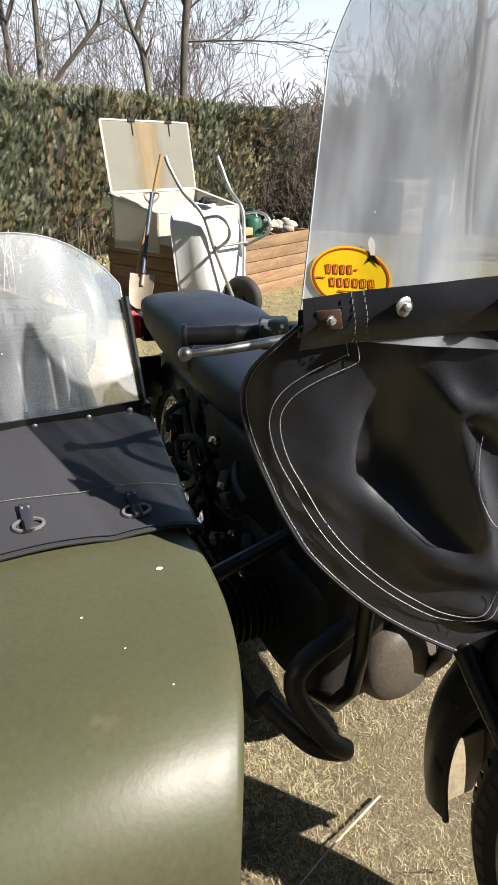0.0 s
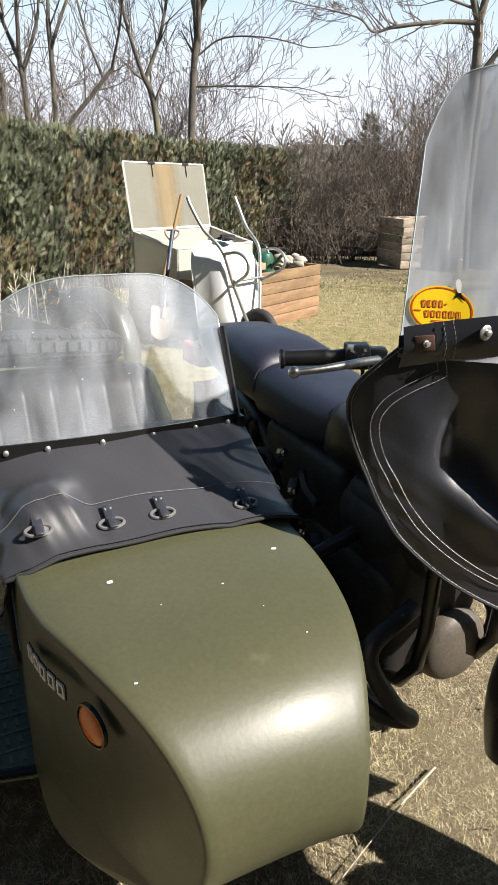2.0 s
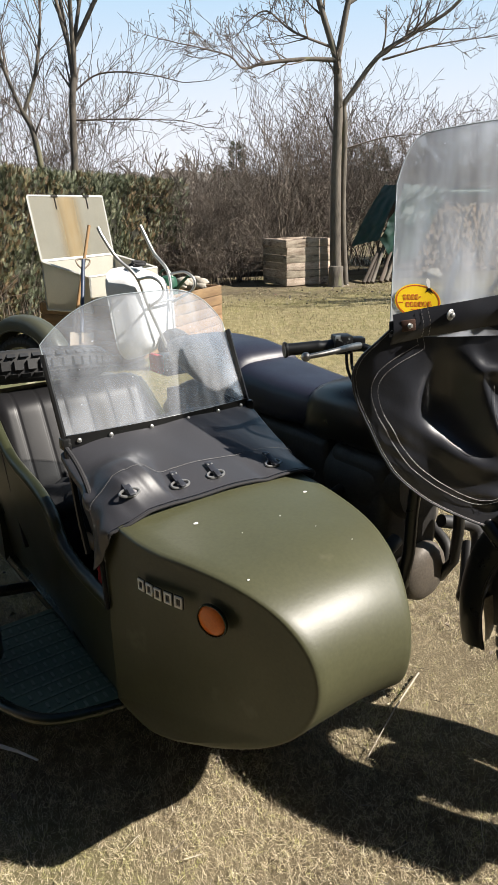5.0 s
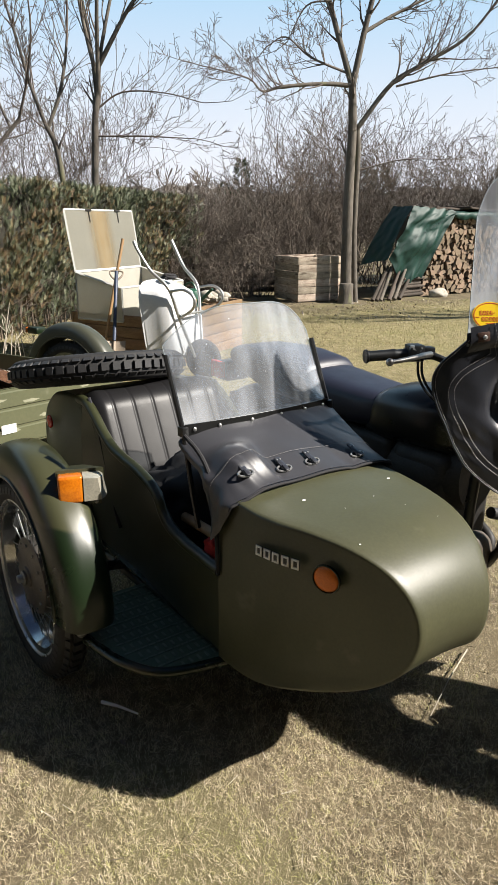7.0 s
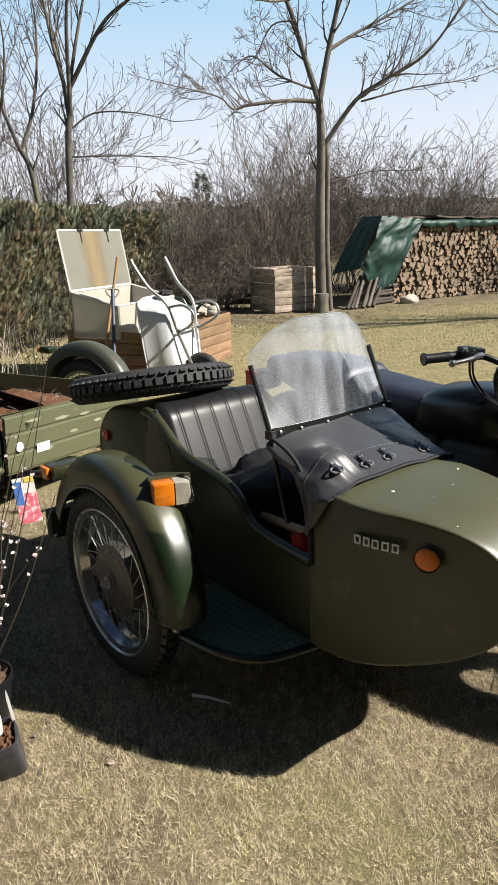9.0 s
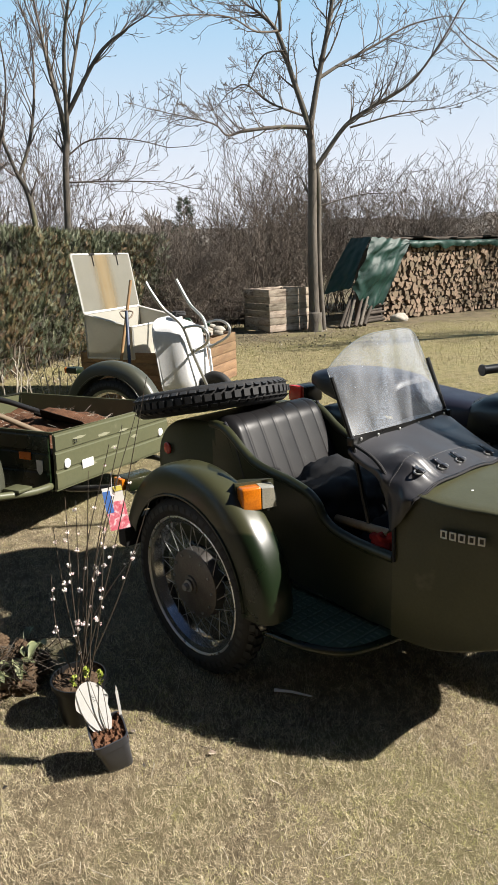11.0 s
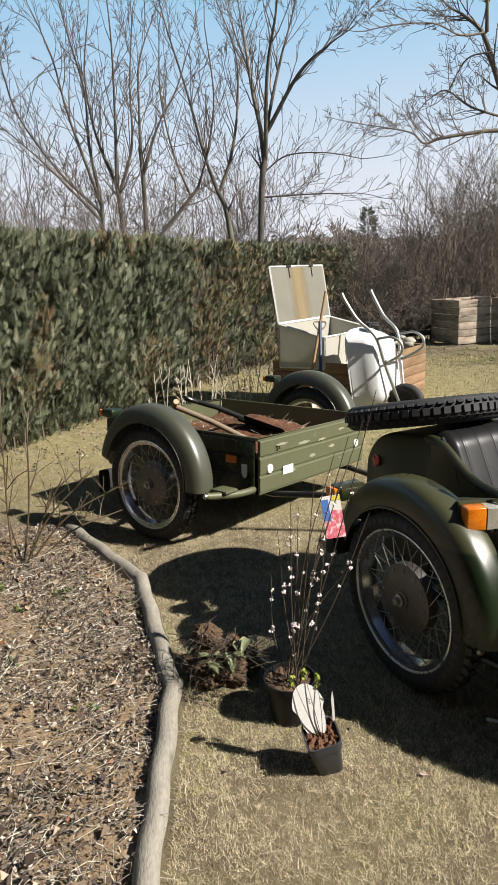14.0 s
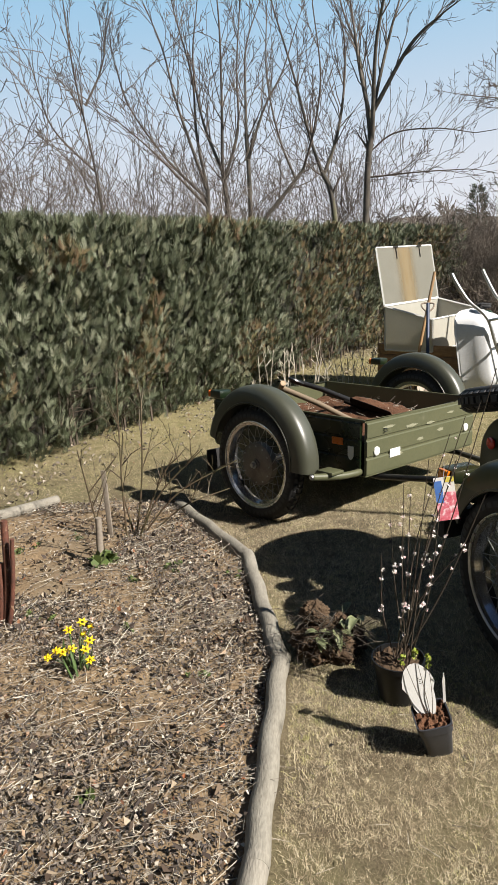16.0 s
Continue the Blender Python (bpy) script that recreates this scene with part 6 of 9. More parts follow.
# fork
for du in (-0.085, 0.085):
    bm = B()
    tube(bm, smooth_line([q(UC + du, 0.94, 0.335), q(UC + du, 0.80, 0.48), q(UC + du, 0.57, 0.66), q(UC + du, 0.46, 0.80), q(UC + du, 0.42, 1.02)], 4), 0.019, 14)
    part("fork_leg", bm, BLACK, motorcycle)
# handlebar, grips, levers
bm = B()
tube(bm, smooth_line([q(0.40, 0.150, 1.066), q(0.47, 0.20, 1.070), q(0.56, 0.27, 1.03), q(UC, 0.30, 1.01), q(2 * UC - 0.56, 0.27, 1.03), q(2 * UC - 0.47, 0.20, 1.07), q(2 * UC - 0.40, 0.15, 1.066)], 5), 0.0115, 10)
bar = part("handlebar", bm, BLACK, motorcycle, "black tubular handlebar")
for sgn in (0, 1):
    f = (lambda u: u) if sgn == 0 else (lambda u: 2 * UC - u)
    bm = B()
    a, b = q(f(0.309), 0.110, 1.062), q(f(0.435), 0.168, 1.067)
    d = b - a
    gm = Matrix.Translation(a) @ d.to_track_quat("Z", "Y").to_matrix().to_4x4()
    prof = [(0.012, -0.001), (0.0205, 0), (0.0215, 0.003), (0.0205, 0.007), (0.0165, 0.010), (0.0160, 0.020), (0.0163, 0.060), (0.0170, d.length - 0.050), (0.0178, d.length - 0.044), (0.0150, d.length - 0.038), (0.0155, d.length - 0.018), (0.0185, d.length)]
    lathe(bm, prof, 24, gm)
    part("grip", bm, GRIP, bar, "smooth black rubber grip with a flanged end")
    bm = B()
    c0 = q(f(0.448), 0.180, 1.068)
    rot = Matrix.Translation(c0) @ Matrix.Rotation(radians(-25 if sgn == 0 else 25), 4, "Z")
    box(bm, -0.024, 0.026, -0.024, 0.024, -0.022, 0.028, 0.006, rot)
    box(bm, 0.024, 0.062, -0.018, 0.018, -0.018, 0.020, 0.005, rot)
    part("switch_housing", bm, SCUFF, bar, "scuffed black switch housing")
    bm = B()
    tube(bm, smooth_line([q(f(0.268), 0.254, 1.073), q(f(0.31), 0.262, 1.076), q(f(0.36), 0.262, 1.078), q(f(0.42), 0.240, 1.074), q(f(0.47), 0.225, 1.070)], 5), [0.0062, 0.0095], 10)
    lever = part("lever", bm, ALU, bar, "polished aluminium lever with a ball end")
    bm = B()
    bmesh.ops.create_uvsphere(bm, u_segments=16, v_segments=10, radius=0.0115, matrix=Matrix.Translation(q(f(0.262), 0.252, 1.073)))
    part("ball_end", bm, ALU, lever)
    for k, dv in enumerate((0.0, 0.018)):
        bm = B()
        tube(bm, smooth_line([q(f(0.462 + dv), 0.185, 1.05), q(f(0.470 + dv), 0.19, 0.99), q(f(0.50 + dv), 0.22, 0.93), q(f(0.56), 0.30, 0.86), q(f(0.60), 0.30, 0.80)], 5), 0.0042, 6)
        part("cable", bm, RUBBER, bar, "black control cable")
# tank and seats
bm = B()
ring_at = ((0.30, 0.06, 0.80, 0.06), (0.25, 0.13, 0.815, 0.095), (0.12, 0.155, 0.825, 0.105), (-0.02, 0.15, 0.81, 0.10), (-0.12, 0.11, 0.785, 0.08), (-0.16, 0.06, 0.77, 0.05))
loft(bm, [[q(UC + w * math.copysign(abs(math.cos(a)) ** 0.7, math.cos(a)), v, z + h * math.copysign(abs(math.sin(a)) ** 0.7, math.sin(a))) for a in (2 * math.pi * k / 24 for k in range(24))] for v, w, z, h in ring_at])
part("fuel_tank", bm, BLACK, motorcycle, "black fuel tank", angle=60)


def saddle(rings, label):
    bm = B()
    pts = []
    for v, w, z0, z1 in rings:
        r = []
        for a in (2 * math.pi * k / 28 for k in range(28)):
            cx, sx = math.cos(a), math.sin(a)
            r.append(q(UC + w * math.copysign(abs(cx) ** 0.55, cx), v, (z0 + z1) / 2 + (z1 - z0) / 2 * math.copysign(abs(sx) ** 0.65, sx)))
        pts.append(r)
    loft(bm, pts)
    return part("seat", bm, NAVY, motorcycle, label, angle=60)


s1 = saddle(((0.03, 0.05, 0.80, 0.845), (0.0, 0.11, 0.77, 0.868), (-0.10, 0.135, 0.74, 0.878), (-0.24, 0.15, 0.73, 0.885), (-0.36, 0.155, 0.73, 0.895), (-0.43, 0.155, 0.73, 0.90)), "navy-black vinyl front seat with grey piping")
s2 = saddle(((-0.425, 0.150, 0.75, 0.905), (-0.46, 0.155, 0.75, 0.930), (-0.58, 0.155, 0.75, 0.945), (-0.72, 0.15, 0.76, 0.945), (-0.86, 0.145, 0.80, 0.935), (-0.94, 0.13, 0.84, 0.92), (-0.97, 0.08, 0.87, 0.90)), "navy-black vinyl pillion seat")
bm = B()
tube(bm, [q(UC + 0.157 * math.copysign(abs(math.cos(a)) ** 0.55, math.cos(a)), -0.432, 0.815 + 0.09 * math.copysign(abs(math.sin(a)) ** 0.65, math.sin(a))) for a in (math.pi * (k / 28) for k in range(29))], 0.0022, 6)
part("piping", bm, VINYL, s1, "grey piping between the seats")
# tail lamp and number-plate panel
bm = B()
box(bm, UC - 0.11, UC + 0.02, 1.0, 1.10, 0.74, 0.83, 0.015)
tail = part("tail_lamp_housing", bm, BLACK, motorcycle)
bm = B()
box(bm, UC - 0.135, UC - 0.108, 1.01, 1.10, 0.755, 0.835, 0.008)
part("tail_lens", bm, REDL, tail, "red tail-lamp lens")
bm = B()
box(bm, 0.50, 0.585, 0.87, 0.885, 0.59, 0.73, 0.004)
part("side_plate", bm, BLACK, motorcycle, "plain black rectangular plate")
# suspension, frame, engine
for du in (-0.135, 0.135):
    bm = B()
    tube(bm, [q(UC + du, -0.62, 0.38), q(UC + du, -0.585, 0.62)], 0.014, 10)
    sh = part("shock_absorber", bm, CHROME, motorcycle, "rear shock absorber with an exposed spring")
    bm = B()
    coil = [q(UC + du + 0.024 * math.cos(a), -0.61 + 0.02 * k / 60, 0.40 + 0.12 * k / 60) + Vector((0, 0.024 * math.sin(a), 0)) for k, a in ((k, k * 2 * math.pi / 9) for k in range(61))]
    tube(bm, coil, 0.005, 6)
    part("spring", bm, BLACK, sh)
    bm = B()
    tube(bm, [q(UC + du, -0.592, 0.52), q(UC + du, -0.582, 0.645)], 0.026, 14)
    part("sleeve", bm, BLACK, sh)
for pts in ([q(UC, 0.42, 0.86), q(UC, -0.1, 0.72), q(UC, -0.55, 0.70), q(UC, -0.72, 0.66)], [q(UC - 0.1, 0.36, 0.72), q(UC - 0.12, 0.30, 0.30), q(UC - 0.13, -0.2, 0.26), q(UC - 0.12, -0.78, 0.33)], [q(UC + 0.1, 0.36, 0.72), q(UC + 0.12, 0.30, 0.30), q(UC + 0.13, -0.2, 0.26), q(UC + 0.12, -0.78, 0.33)], [q(UC - 0.13, -0.3, 0.30), q(UC - 0.12, -0.6, 0.7)], [q(UC + 0.13, -0.3, 0.30), q(UC + 0.12, -0.6, 0.7)]):
    bm = B()
    tube(bm, smooth_line(pts, 4), 0.017, 10)
    part("frame_tube", bm, BLACK, motorcycle)
bm = B()
box(bm, UC - 0.14, UC + 0.14, -0.26, 0.16, 0.22, 0.55, 0.05, None, 4)
box(bm, UC - 0.11, UC + 0.11, 0.14, 0.50, 0.24, 0.50, 0.05, None, 4)
engine = part("engine", bm, GRIME, motorcycle, "oily dark engine block")
bm = B()
lathe(bm, [(0.0001, 0.032), (0.050, 0.030), (0.080, 0.022), (0.093, 0.010), (0.099, -0.008), (0.100, -0.06)], 36, Matrix.Translation(q(UC + 0.050, 0.285, 0.335)) @ Matrix.Rotation(radians(90), 4, "X"), caps=False)
part("timing_cover", bm, COVER_METAL, engine, "brown-stained metal timing cover")
for sgn in (-1, 1):
    cyl = B()
    tube(cyl, [q(UC + 0.13 * sgn, 0.02, 0.38), q(UC + 0.33 * sgn, 0.02, 0.38)], 0.055, 20)
    cy = part("cylinder", cyl, GRIME, motorcycle, "finned horizontal engine cylinder")
    for k in range(9):
        bm = B()
        x = UC + (0.15 + 0.017 * k) * sgn
        tube(bm, [q(x - 0.002, 0.02, 0.38), q(x + 0.002, 0.02, 0.38)], 0.078, 24)
        part("fin", bm, GRIME, cy)
    bm = B()
    box(bm, min(UC + 0.30 * sgn, UC + 0.385 * sgn), max(UC + 0.30 * sgn, UC + 0.385 * sgn), -0.085, 0.045, 0.325, 0.435, 0.03, None, 4)
    part("rocker_cover", bm, ALU, cy, "greasy aluminium rocker cover")
    bm = B()
    tube(bm, smooth_line([q(UC + 0.30 * sgn, 0.10, 0.36), q(UC + 0.28 * sgn, 0.20, 0.30), q(UC + 0.24 * sgn, 0.16, 0.22), q(UC + 0.23 * sgn, -0.2, 0.19), q(UC + 0.23 * sgn, -0.45, 0.20)], 6), 0.02, 12)
    tube(bm, [q(UC + 0.23 * sgn, -0.45, 0.20), q(UC + 0.23 * sgn, -0.48, 0.205), q(UC + 0.23 * sgn, -1.05, 0.26)], [0.035, 0.042], 16)
    part("exhaust_pipe", bm, GRIME, motorcycle, "blackened exhaust pipe and silencer")
    bm = B()
    tube(bm, smooth_line([q(UC + 0.10 * sgn, 0.30, 0.50), q(UC + 0.24 * sgn, 0.33, 0.44), q(UC + 0.19 * sgn, 0.37, 0.31), q(UC + 0.14 * sgn, 0.375, 0.255), q(UC + 0.20 * sgn, 0.34, 0.265), q(UC + 0.28 * sgn, 0.28, 0.36)], 6), 0.021, 12)
    part("crash_bar", bm, GRIP, motorcycle, "black tubular crash bar")
# boxes added to fill the dark gap below seats and tank
bm = B()
box(bm, UC - 0.125, UC + 0.125, -0.02, 0.42, 0.50, 0.735, 0.03, None, 3)
box(bm, UC - 0.125, UC + 0.14, -0.27, -0.02, 0.385, 0.735, 0.04, None, 3)
part("dark_infill", bm, GRIME, motorcycle, "dark boxes added to fill the black space under seats and tank")
bm = B()
loft(bm, [[q(UC + w * math.cos(a), v, z + h * math.sin(a)) for a in (2 * math.pi * k / 20 for k in range(20))] for v, w, z, h in ((-0.05, 0.10, 0.62, 0.10), (0.05, 0.14, 0.63, 0.13), (0.2, 0.14, 0.63, 0.13), (0.30, 0.10, 0.66, 0.12))])
part("air_filter", bm, GRIME, motorcycle, "black air-filter housing", angle=50)
# small bright fittings glimpsed between the dark parts
for (u, v, z, r) in ((0.47, -0.10, 0.64, 0.012), (0.49, -0.30, 0.60, 0.010), (0.46, -0.02, 0.56, 0.009), (0.45, 0.05, 0.50, 0.008), (0.50, -0.22, 0.70, 0.014)):
    bm = B()
    lathe(bm, [(r, 0), (r, r * 1.4), (r * 0.6, r * 1.5), (r * 0.6, r * 2.4), (0.0001, r * 2.4)], 6, Matrix.Translation(q(u, v, z)) @ Matrix.Rotation(radians(70), 4, "X"))
    part("fitting", bm, CHROME, engine)
# hoses, cables and brackets that fill the gap between engine, boxes and sidecar
rng = np.random.default_rng(17)
for k in range(16):
    a = q(UC - 0.15 - rng.uniform(0, 0.05), rng.uniform(-0.55, 0.12), rng.uniform(0.42, 0.70))
    b = a + Vector((rng.normal(0, 0.03), rng.uniform(-0.22, 0.22), rng.uniform(-0.16, 0.10)))
    mid = (a + b) / 2 + Vector((-rng.uniform(0.0, 0.05), rng.normal(0, 0.03), rng.normal(0, 0.04)))
    bm = B()
    tube(bm, smooth_line([a, mid, b], 6), rng.uniform(0.004, 0.011), 8)
    part("hose", bm, RUBBER if k % 3 else GRIME, engine, "black rubber hose")
for k in range(9):
    bm = B()
    box(bm, -0.012, 0.012, -0.02, 0.02, -0.014, 0.014, 0.004, Matrix.Translation(q(UC - 0.16 - rng.uniform(0, 0.04), rng.uniform(-0.5, 0.05), rng.uniform(0.42, 0.66))) @ pose(0, 0, 0, rng.uniform(0, 90), rng.uniform(0, 90), rng.uniform(0, 90)))
    part("bracket", bm, ALU if k % 3 == 0 else GRIME, engine, "small oily metal bracket")
# headlamp behind the apron opening
bm = B()
lathe(bm, [(0.0001, -0.12), (0.05, -0.11), (0.085, -0.06), (0.092, 0.0), (0.086, 0.012), (0.05, 0.022), (0.0001, 0.026)], 28, Matrix.Translation(q(UC, 0.55, 0.93)) @ Matrix.Rotation(radians(90), 4, "X"), caps=False)
part("headlamp", bm, BLACK, motorcycle, "round black headlamp")

# windshield
def front_v(u):
    """Plan of apron and windshield: bowed forward in the middle, swept back at the sides."""
    return float(np.interp(abs(u - UC), [0, 0.06, 0.115, 0.2, 0.265, 0.30, 0.35, 0.38], [0.635, 0.618, 0.585, 0.530, 0.475, 0.450, 0.412, 0.372]))


def shield_v(u, z):
    u0 = UC + (u - UC) / (1 - 0.535 * (z - 1.165))
    return front_v(u0) - 0.006 - 0.16 * (z - 1.165)


def shield(s, t):
    w = math.sin(math.pi * (s - 0.5))
    a = abs(w)
    top = 1.592 - 0.040 * a * a - 0.092 * max(0, (a - 0.80) / 0.20) ** 3
    z = 1.135 + (top - 1.135) * t
    u = UC + w * 0.318 * (1 - 0.535 * (z - 1.165))
    return q(u, shield_v(u, z), z)


bm = B()
sheet(bm, 72, 20, shield, 0.0025)
shield_ob = part("windshield", bm, SHIELD, motorcycle, "tall clear acrylic windshield, dusty and scratched, with painted-in glare", angle=60)
bm = B()
tube(bm, [shield(0, i / 16) for i in range(17)] + [shield(i / 60, 1.0) for i in range(1, 61)] + [shield(1, 1 - i / 16) for i in range(1, 17)], 0.0013, 5)
part("cut_edge", bm, FROST, shield_ob, "pale cut edge of the acrylic")
for sgn in (-1, 1):
    bm = B()
    tube(bm, smooth_line([q(UC + 0.10 * sgn, 0.30, 1.02), q(UC + 0.13 * sgn, 0.42, 1.14), q(UC + 0.15 * sgn, 0.46, 1.26), q(UC + 0.12 * sgn, 0.45, 1.30), q(UC + 0.09 * sgn, 0.40, 1.20)], 6), 0.007, 8)
    part("shield_stay", bm, STEEL, motorcycle, "bent steel windshield stay")

# oval sticker with plain bars in place of lettering
def on_shield(a, b, off=0.004):
    u, z = 0.409 + 0.62 * a, 1.213 + 0.88 * b
    return q(u, shield_v(u, z) + off, z)


def oval(bm, ra, rb, off, n=40, r0=0.0):
    def ring(k):
        return [bm.verts.new(on_shield(ra * k * math.cos(t), rb * k * math.sin(t), off)) for t in (2 * math.pi * i / n for i in range(n))]
    rings = [ring(k) for k in ((1.0, r0) if r0 else (1.0, 0.75, 0.5, 0.25))]
    for a, b in zip(rings, rings[1:]):
        for k in range(n):
            bm.faces.new((a[k], a[(k + 1) % n], b[(k + 1) % n], b[k]))
    if not r0:
        bm.faces.new(rings[-1])


bm = B()
oval(bm, 0.064, 0.042, 0.0035)
sticker = part("sticker", bm, YELLOW, shield_ob, "oval yellow sticker with red plain bars")
bm = B()
oval(bm, 0.061, 0.0395, 0.0041, r0=0.95)
part("sticker_ring", bm, REDI, sticker)
letters = [(-0.038 + 0.0115 * k, -0.0300 + 0.0115 * k, 0.004, 0.0165) for k in range(4)] + [(0.008, 0.013, 0.009, 0.0115)]
letters += [(-0.034 + 0.0125 * k, -0.0252 + 0.0125 * k, -0.0135, -0.0015) for k in range(6)]
strokes = []
for a0, a1, b0, b1 in letters:
    if b1 - b0 < 0.005:
        strokes.append((a0, a1, b0, b1))
    else:
        strokes += [(a0, a0 + 0.0026, b0, b1), (a1 - 0.0018, a1, b0, b1), (a0 + 0.0026, a1 - 0.0018, b1 - 0.0017, b1), (a0 + 0.0026, a1 - 0.0018, b0, b0 + 0.0017)]
for a0, a1, b0, b1 in strokes + [(-0.055, -0.041, -0.003, -0.001), (-0.022, 0.034, -0.0205, -0.0185), (-0.045, 0.045, -0.0295, -0.0280)]:
    bm = B()
    bm.faces.new([bm.verts.new(on_shield(a, b, 0.0044)) for a, b in ((a0, b0), (a1, b0), (a1, b1), (a0, b1))])
    part("sticker_bar", bm, REDI, sticker)
for k, (pts, mm) in enumerate(((((0.026, 0.020), (0.035, 0.025), (0.047, 0.016), (0.041, 0.030), (0.037, 0.036), (0.033, 0.030)), BLACK), (((0.034, 0.031), (0.040, 0.031), (0.0425, 0.046), (0.0405, 0.053), (0.0370, 0.0555), (0.0335, 0.053), (0.0315, 0.046)), WHITEP))):
    bm = B()
    bm.faces.new([bm.verts.new(on_shield(a, b, 0.0046 + 0.0003 * k)) for a, b in pts])
    part("sticker_shape", bm, mm, sticker)

# leg apron
OUT = [(0.352, 1.150), (0.322, 1.112), (0.303, 1.070), (0.300, 1.030), (0.310, 0.970), (0.332, 0.900), (0.352, 0.855), (0.378, 0.805), (0.420, 0.755), (0.470, 0.712), (0.560, 0.660), (0.620, 0.640), (0.675, 0.634)]
outl = smooth_line([(a, b, 0) for a, b in OUT], 4)
oz = np.array([p.y for p in outl])[::-1]
ou = np.array([p.x for p in outl])[::-1]


def apron_v(u, z):
    v = front_v(u) + 0.02 * (z - 1.16)
    a = abs(u - UC)
    # deep hollow beside the headlamp, bounded by an upright fold; a sunlit bulge below it
    v -= 0.050 * math.exp(-abs((a - 0.188) / 0.058) ** 2.6 - (((z - 0.975) / 0.098) ** 2))
    fold = a - 0.108 - 0.27 * (z - 0.863)
    v += 0.040 * math.exp(-abs(fold / 0.022) ** 1.7) * math.exp(-(((z - 0.965) / 0.12) ** 4))
    ridge = z - (0.808 + 0.62 * (a - 0.10) + 0.010 * math.sin(30 * a))
    v += 0.026 * math.exp(-(ridge / 0.036) ** 2) * math.exp(-(((a - 0.15) / 0.085) ** 2))
    # creases running out of the fold's upper end
    for sl, z0, am in ((0.55, 1.035, 0.013), (-0.25, 1.065, 0.012), (-0.9, 1.100, 0.011)):
        v += am * math.exp(-abs((z - z0 - sl * (a - 0.10)) / 0.013) ** 1.6) * math.exp(-(((a - 0.105) / 0.045) ** 2))
    v += 0.014 * math.exp(-(((z - 0.735 - 0.35 * (a - 0.1)) / 0.026) ** 2)) * math.exp(-(((a - 0.085) / 0.07) ** 2))
    v -= 0.008 * math.exp(-(((z - 0.700 - 0.25 * (a - 0.06)) / 0.018) ** 2)) * math.exp(-(((a - 0.06) / 0.08) ** 2))
    v += 0.006 * noise.noise(Vector((u * 9, z * 7, 1.3))) + 0.0022 * noise.noise(Vector((u * 24, z * 18, 4.3))) + 0.0006 * noise.noise(Vector((u * 60, z * 45, 7.3)))
    v += 0.0013 * math.sin(110 * (u + 1.3 * z)) * math.exp(-(((a - 0.29) / 0.05) ** 2) - (((z - 0.85) / 0.07) ** 2))
    return v


def apron(s, t):
    z = 1.170 + (0.634 - 1.170) * t + 0.045 * (1 - abs(2 * s - 1) ** 1.5) * (1 - t) ** 3
    half = UC - float(np.interp(z, oz, ou)) if z < 1.15 else 0.323
    u = UC + (s - 0.5) * 2 * half
    return q(u, apron_v(u, z), z)


bm = B()
sheet(bm, 110, 84, apron, 0.004)
apron_ob = part("leg_apron", bm, LEATHER, motorcycle, "black leather leg apron with white double stitching", angle=80)
bm = B()
tube(bm, [q(u, apron_v(u, z) + 0.002, z) for u, z in zip(ou, oz)], 0.0035, 6)
tube(bm, [q(2 * UC - u, apron_v(2 * UC - u, z) + 0.002, z) for u, z in zip(ou, oz)], 0.0035, 6)
part("hem", bm, LEATHER, apron_ob)


def stitches(path, label=""):
    """A row of short thread lengths along a path on the apron."""
    P = smooth_line([(a, b, 0) for a, b in path], 24)
    bm = B()
    run, last = 0.0, P[0]
    pts = [P[0]]
    for p in P[1:]:
        run += (p - last).length
        last = p
        if run > 0.0026:
            pts.append(p)
            run = 0.0
    for a, b in zip(pts[::2], pts[1::2]):
        b = a + (b - a) * 1.6
        tube(bm, [q(c.x, apron_v(c.x, c.y) + 0.0046, c.y) for c in (a, b)], 0.00055, 4)
    tagged(part("stitching", bm, STITCH, apron_ob, label), kind="stuff")


stitches([(a + 0.003, b + 0.002) for a, b in OUT], "white stitching along the hem")
for o in (0.0, 0.012):
    stitches([(0.392 + o, 1.165), (0.405 + o, 1.120 - 0.3 * o), (0.400 + o, 1.113 - 0.9 * o), (0.362 + o, 1.086 - 0.7 * o), (0.335 + o, 1.055 - 0.4 * o), (0.325 + o, 1.015), (0.333 + o, 0.965), (0.356 + o, 0.912 + 0.2 * o), (0.386 + o, 0.853 + 0.4 * o), (0.420 + o, 0.805 + 0.5 * o), (0.470 + o * 0.6, 0.758 + 0.9 * o), (0.530 + o * 0.3, 0.722 + o), (0.570, 0.716 + o), (0.598 - 0.3 * o, 0.738 + o), (0.612 - o, 0.775 + 0.5 * o)], "white double stitching")
stitches([(0.552, 1.019), (0.544, 0.96), (0.552, 0.922), (0.565, 0.90), (0.590, 0.884), (0.62, 0.876)])
# upper band with snap buttons and a leather patch
bm = B()


def band_at(u, t):
    """The band lies on the apron below and rolls over the windshield's foot above."""
    z = 1.118 + 0.068 * t + 0.055 * (1 - min(1.0, abs(u - UC) / 0.3225) ** 1.5)
    low = apron_v(u, min(z, 1.16)) + 0.004
    return q(u, low + (shield_v(u, 1.16) + 0.012 - low) * t ** 1.5 + 0.007 * math.sin(math.pi * t) + 0.0015 * noise.noise(Vector((u * 46, t * 3, 0))), z)


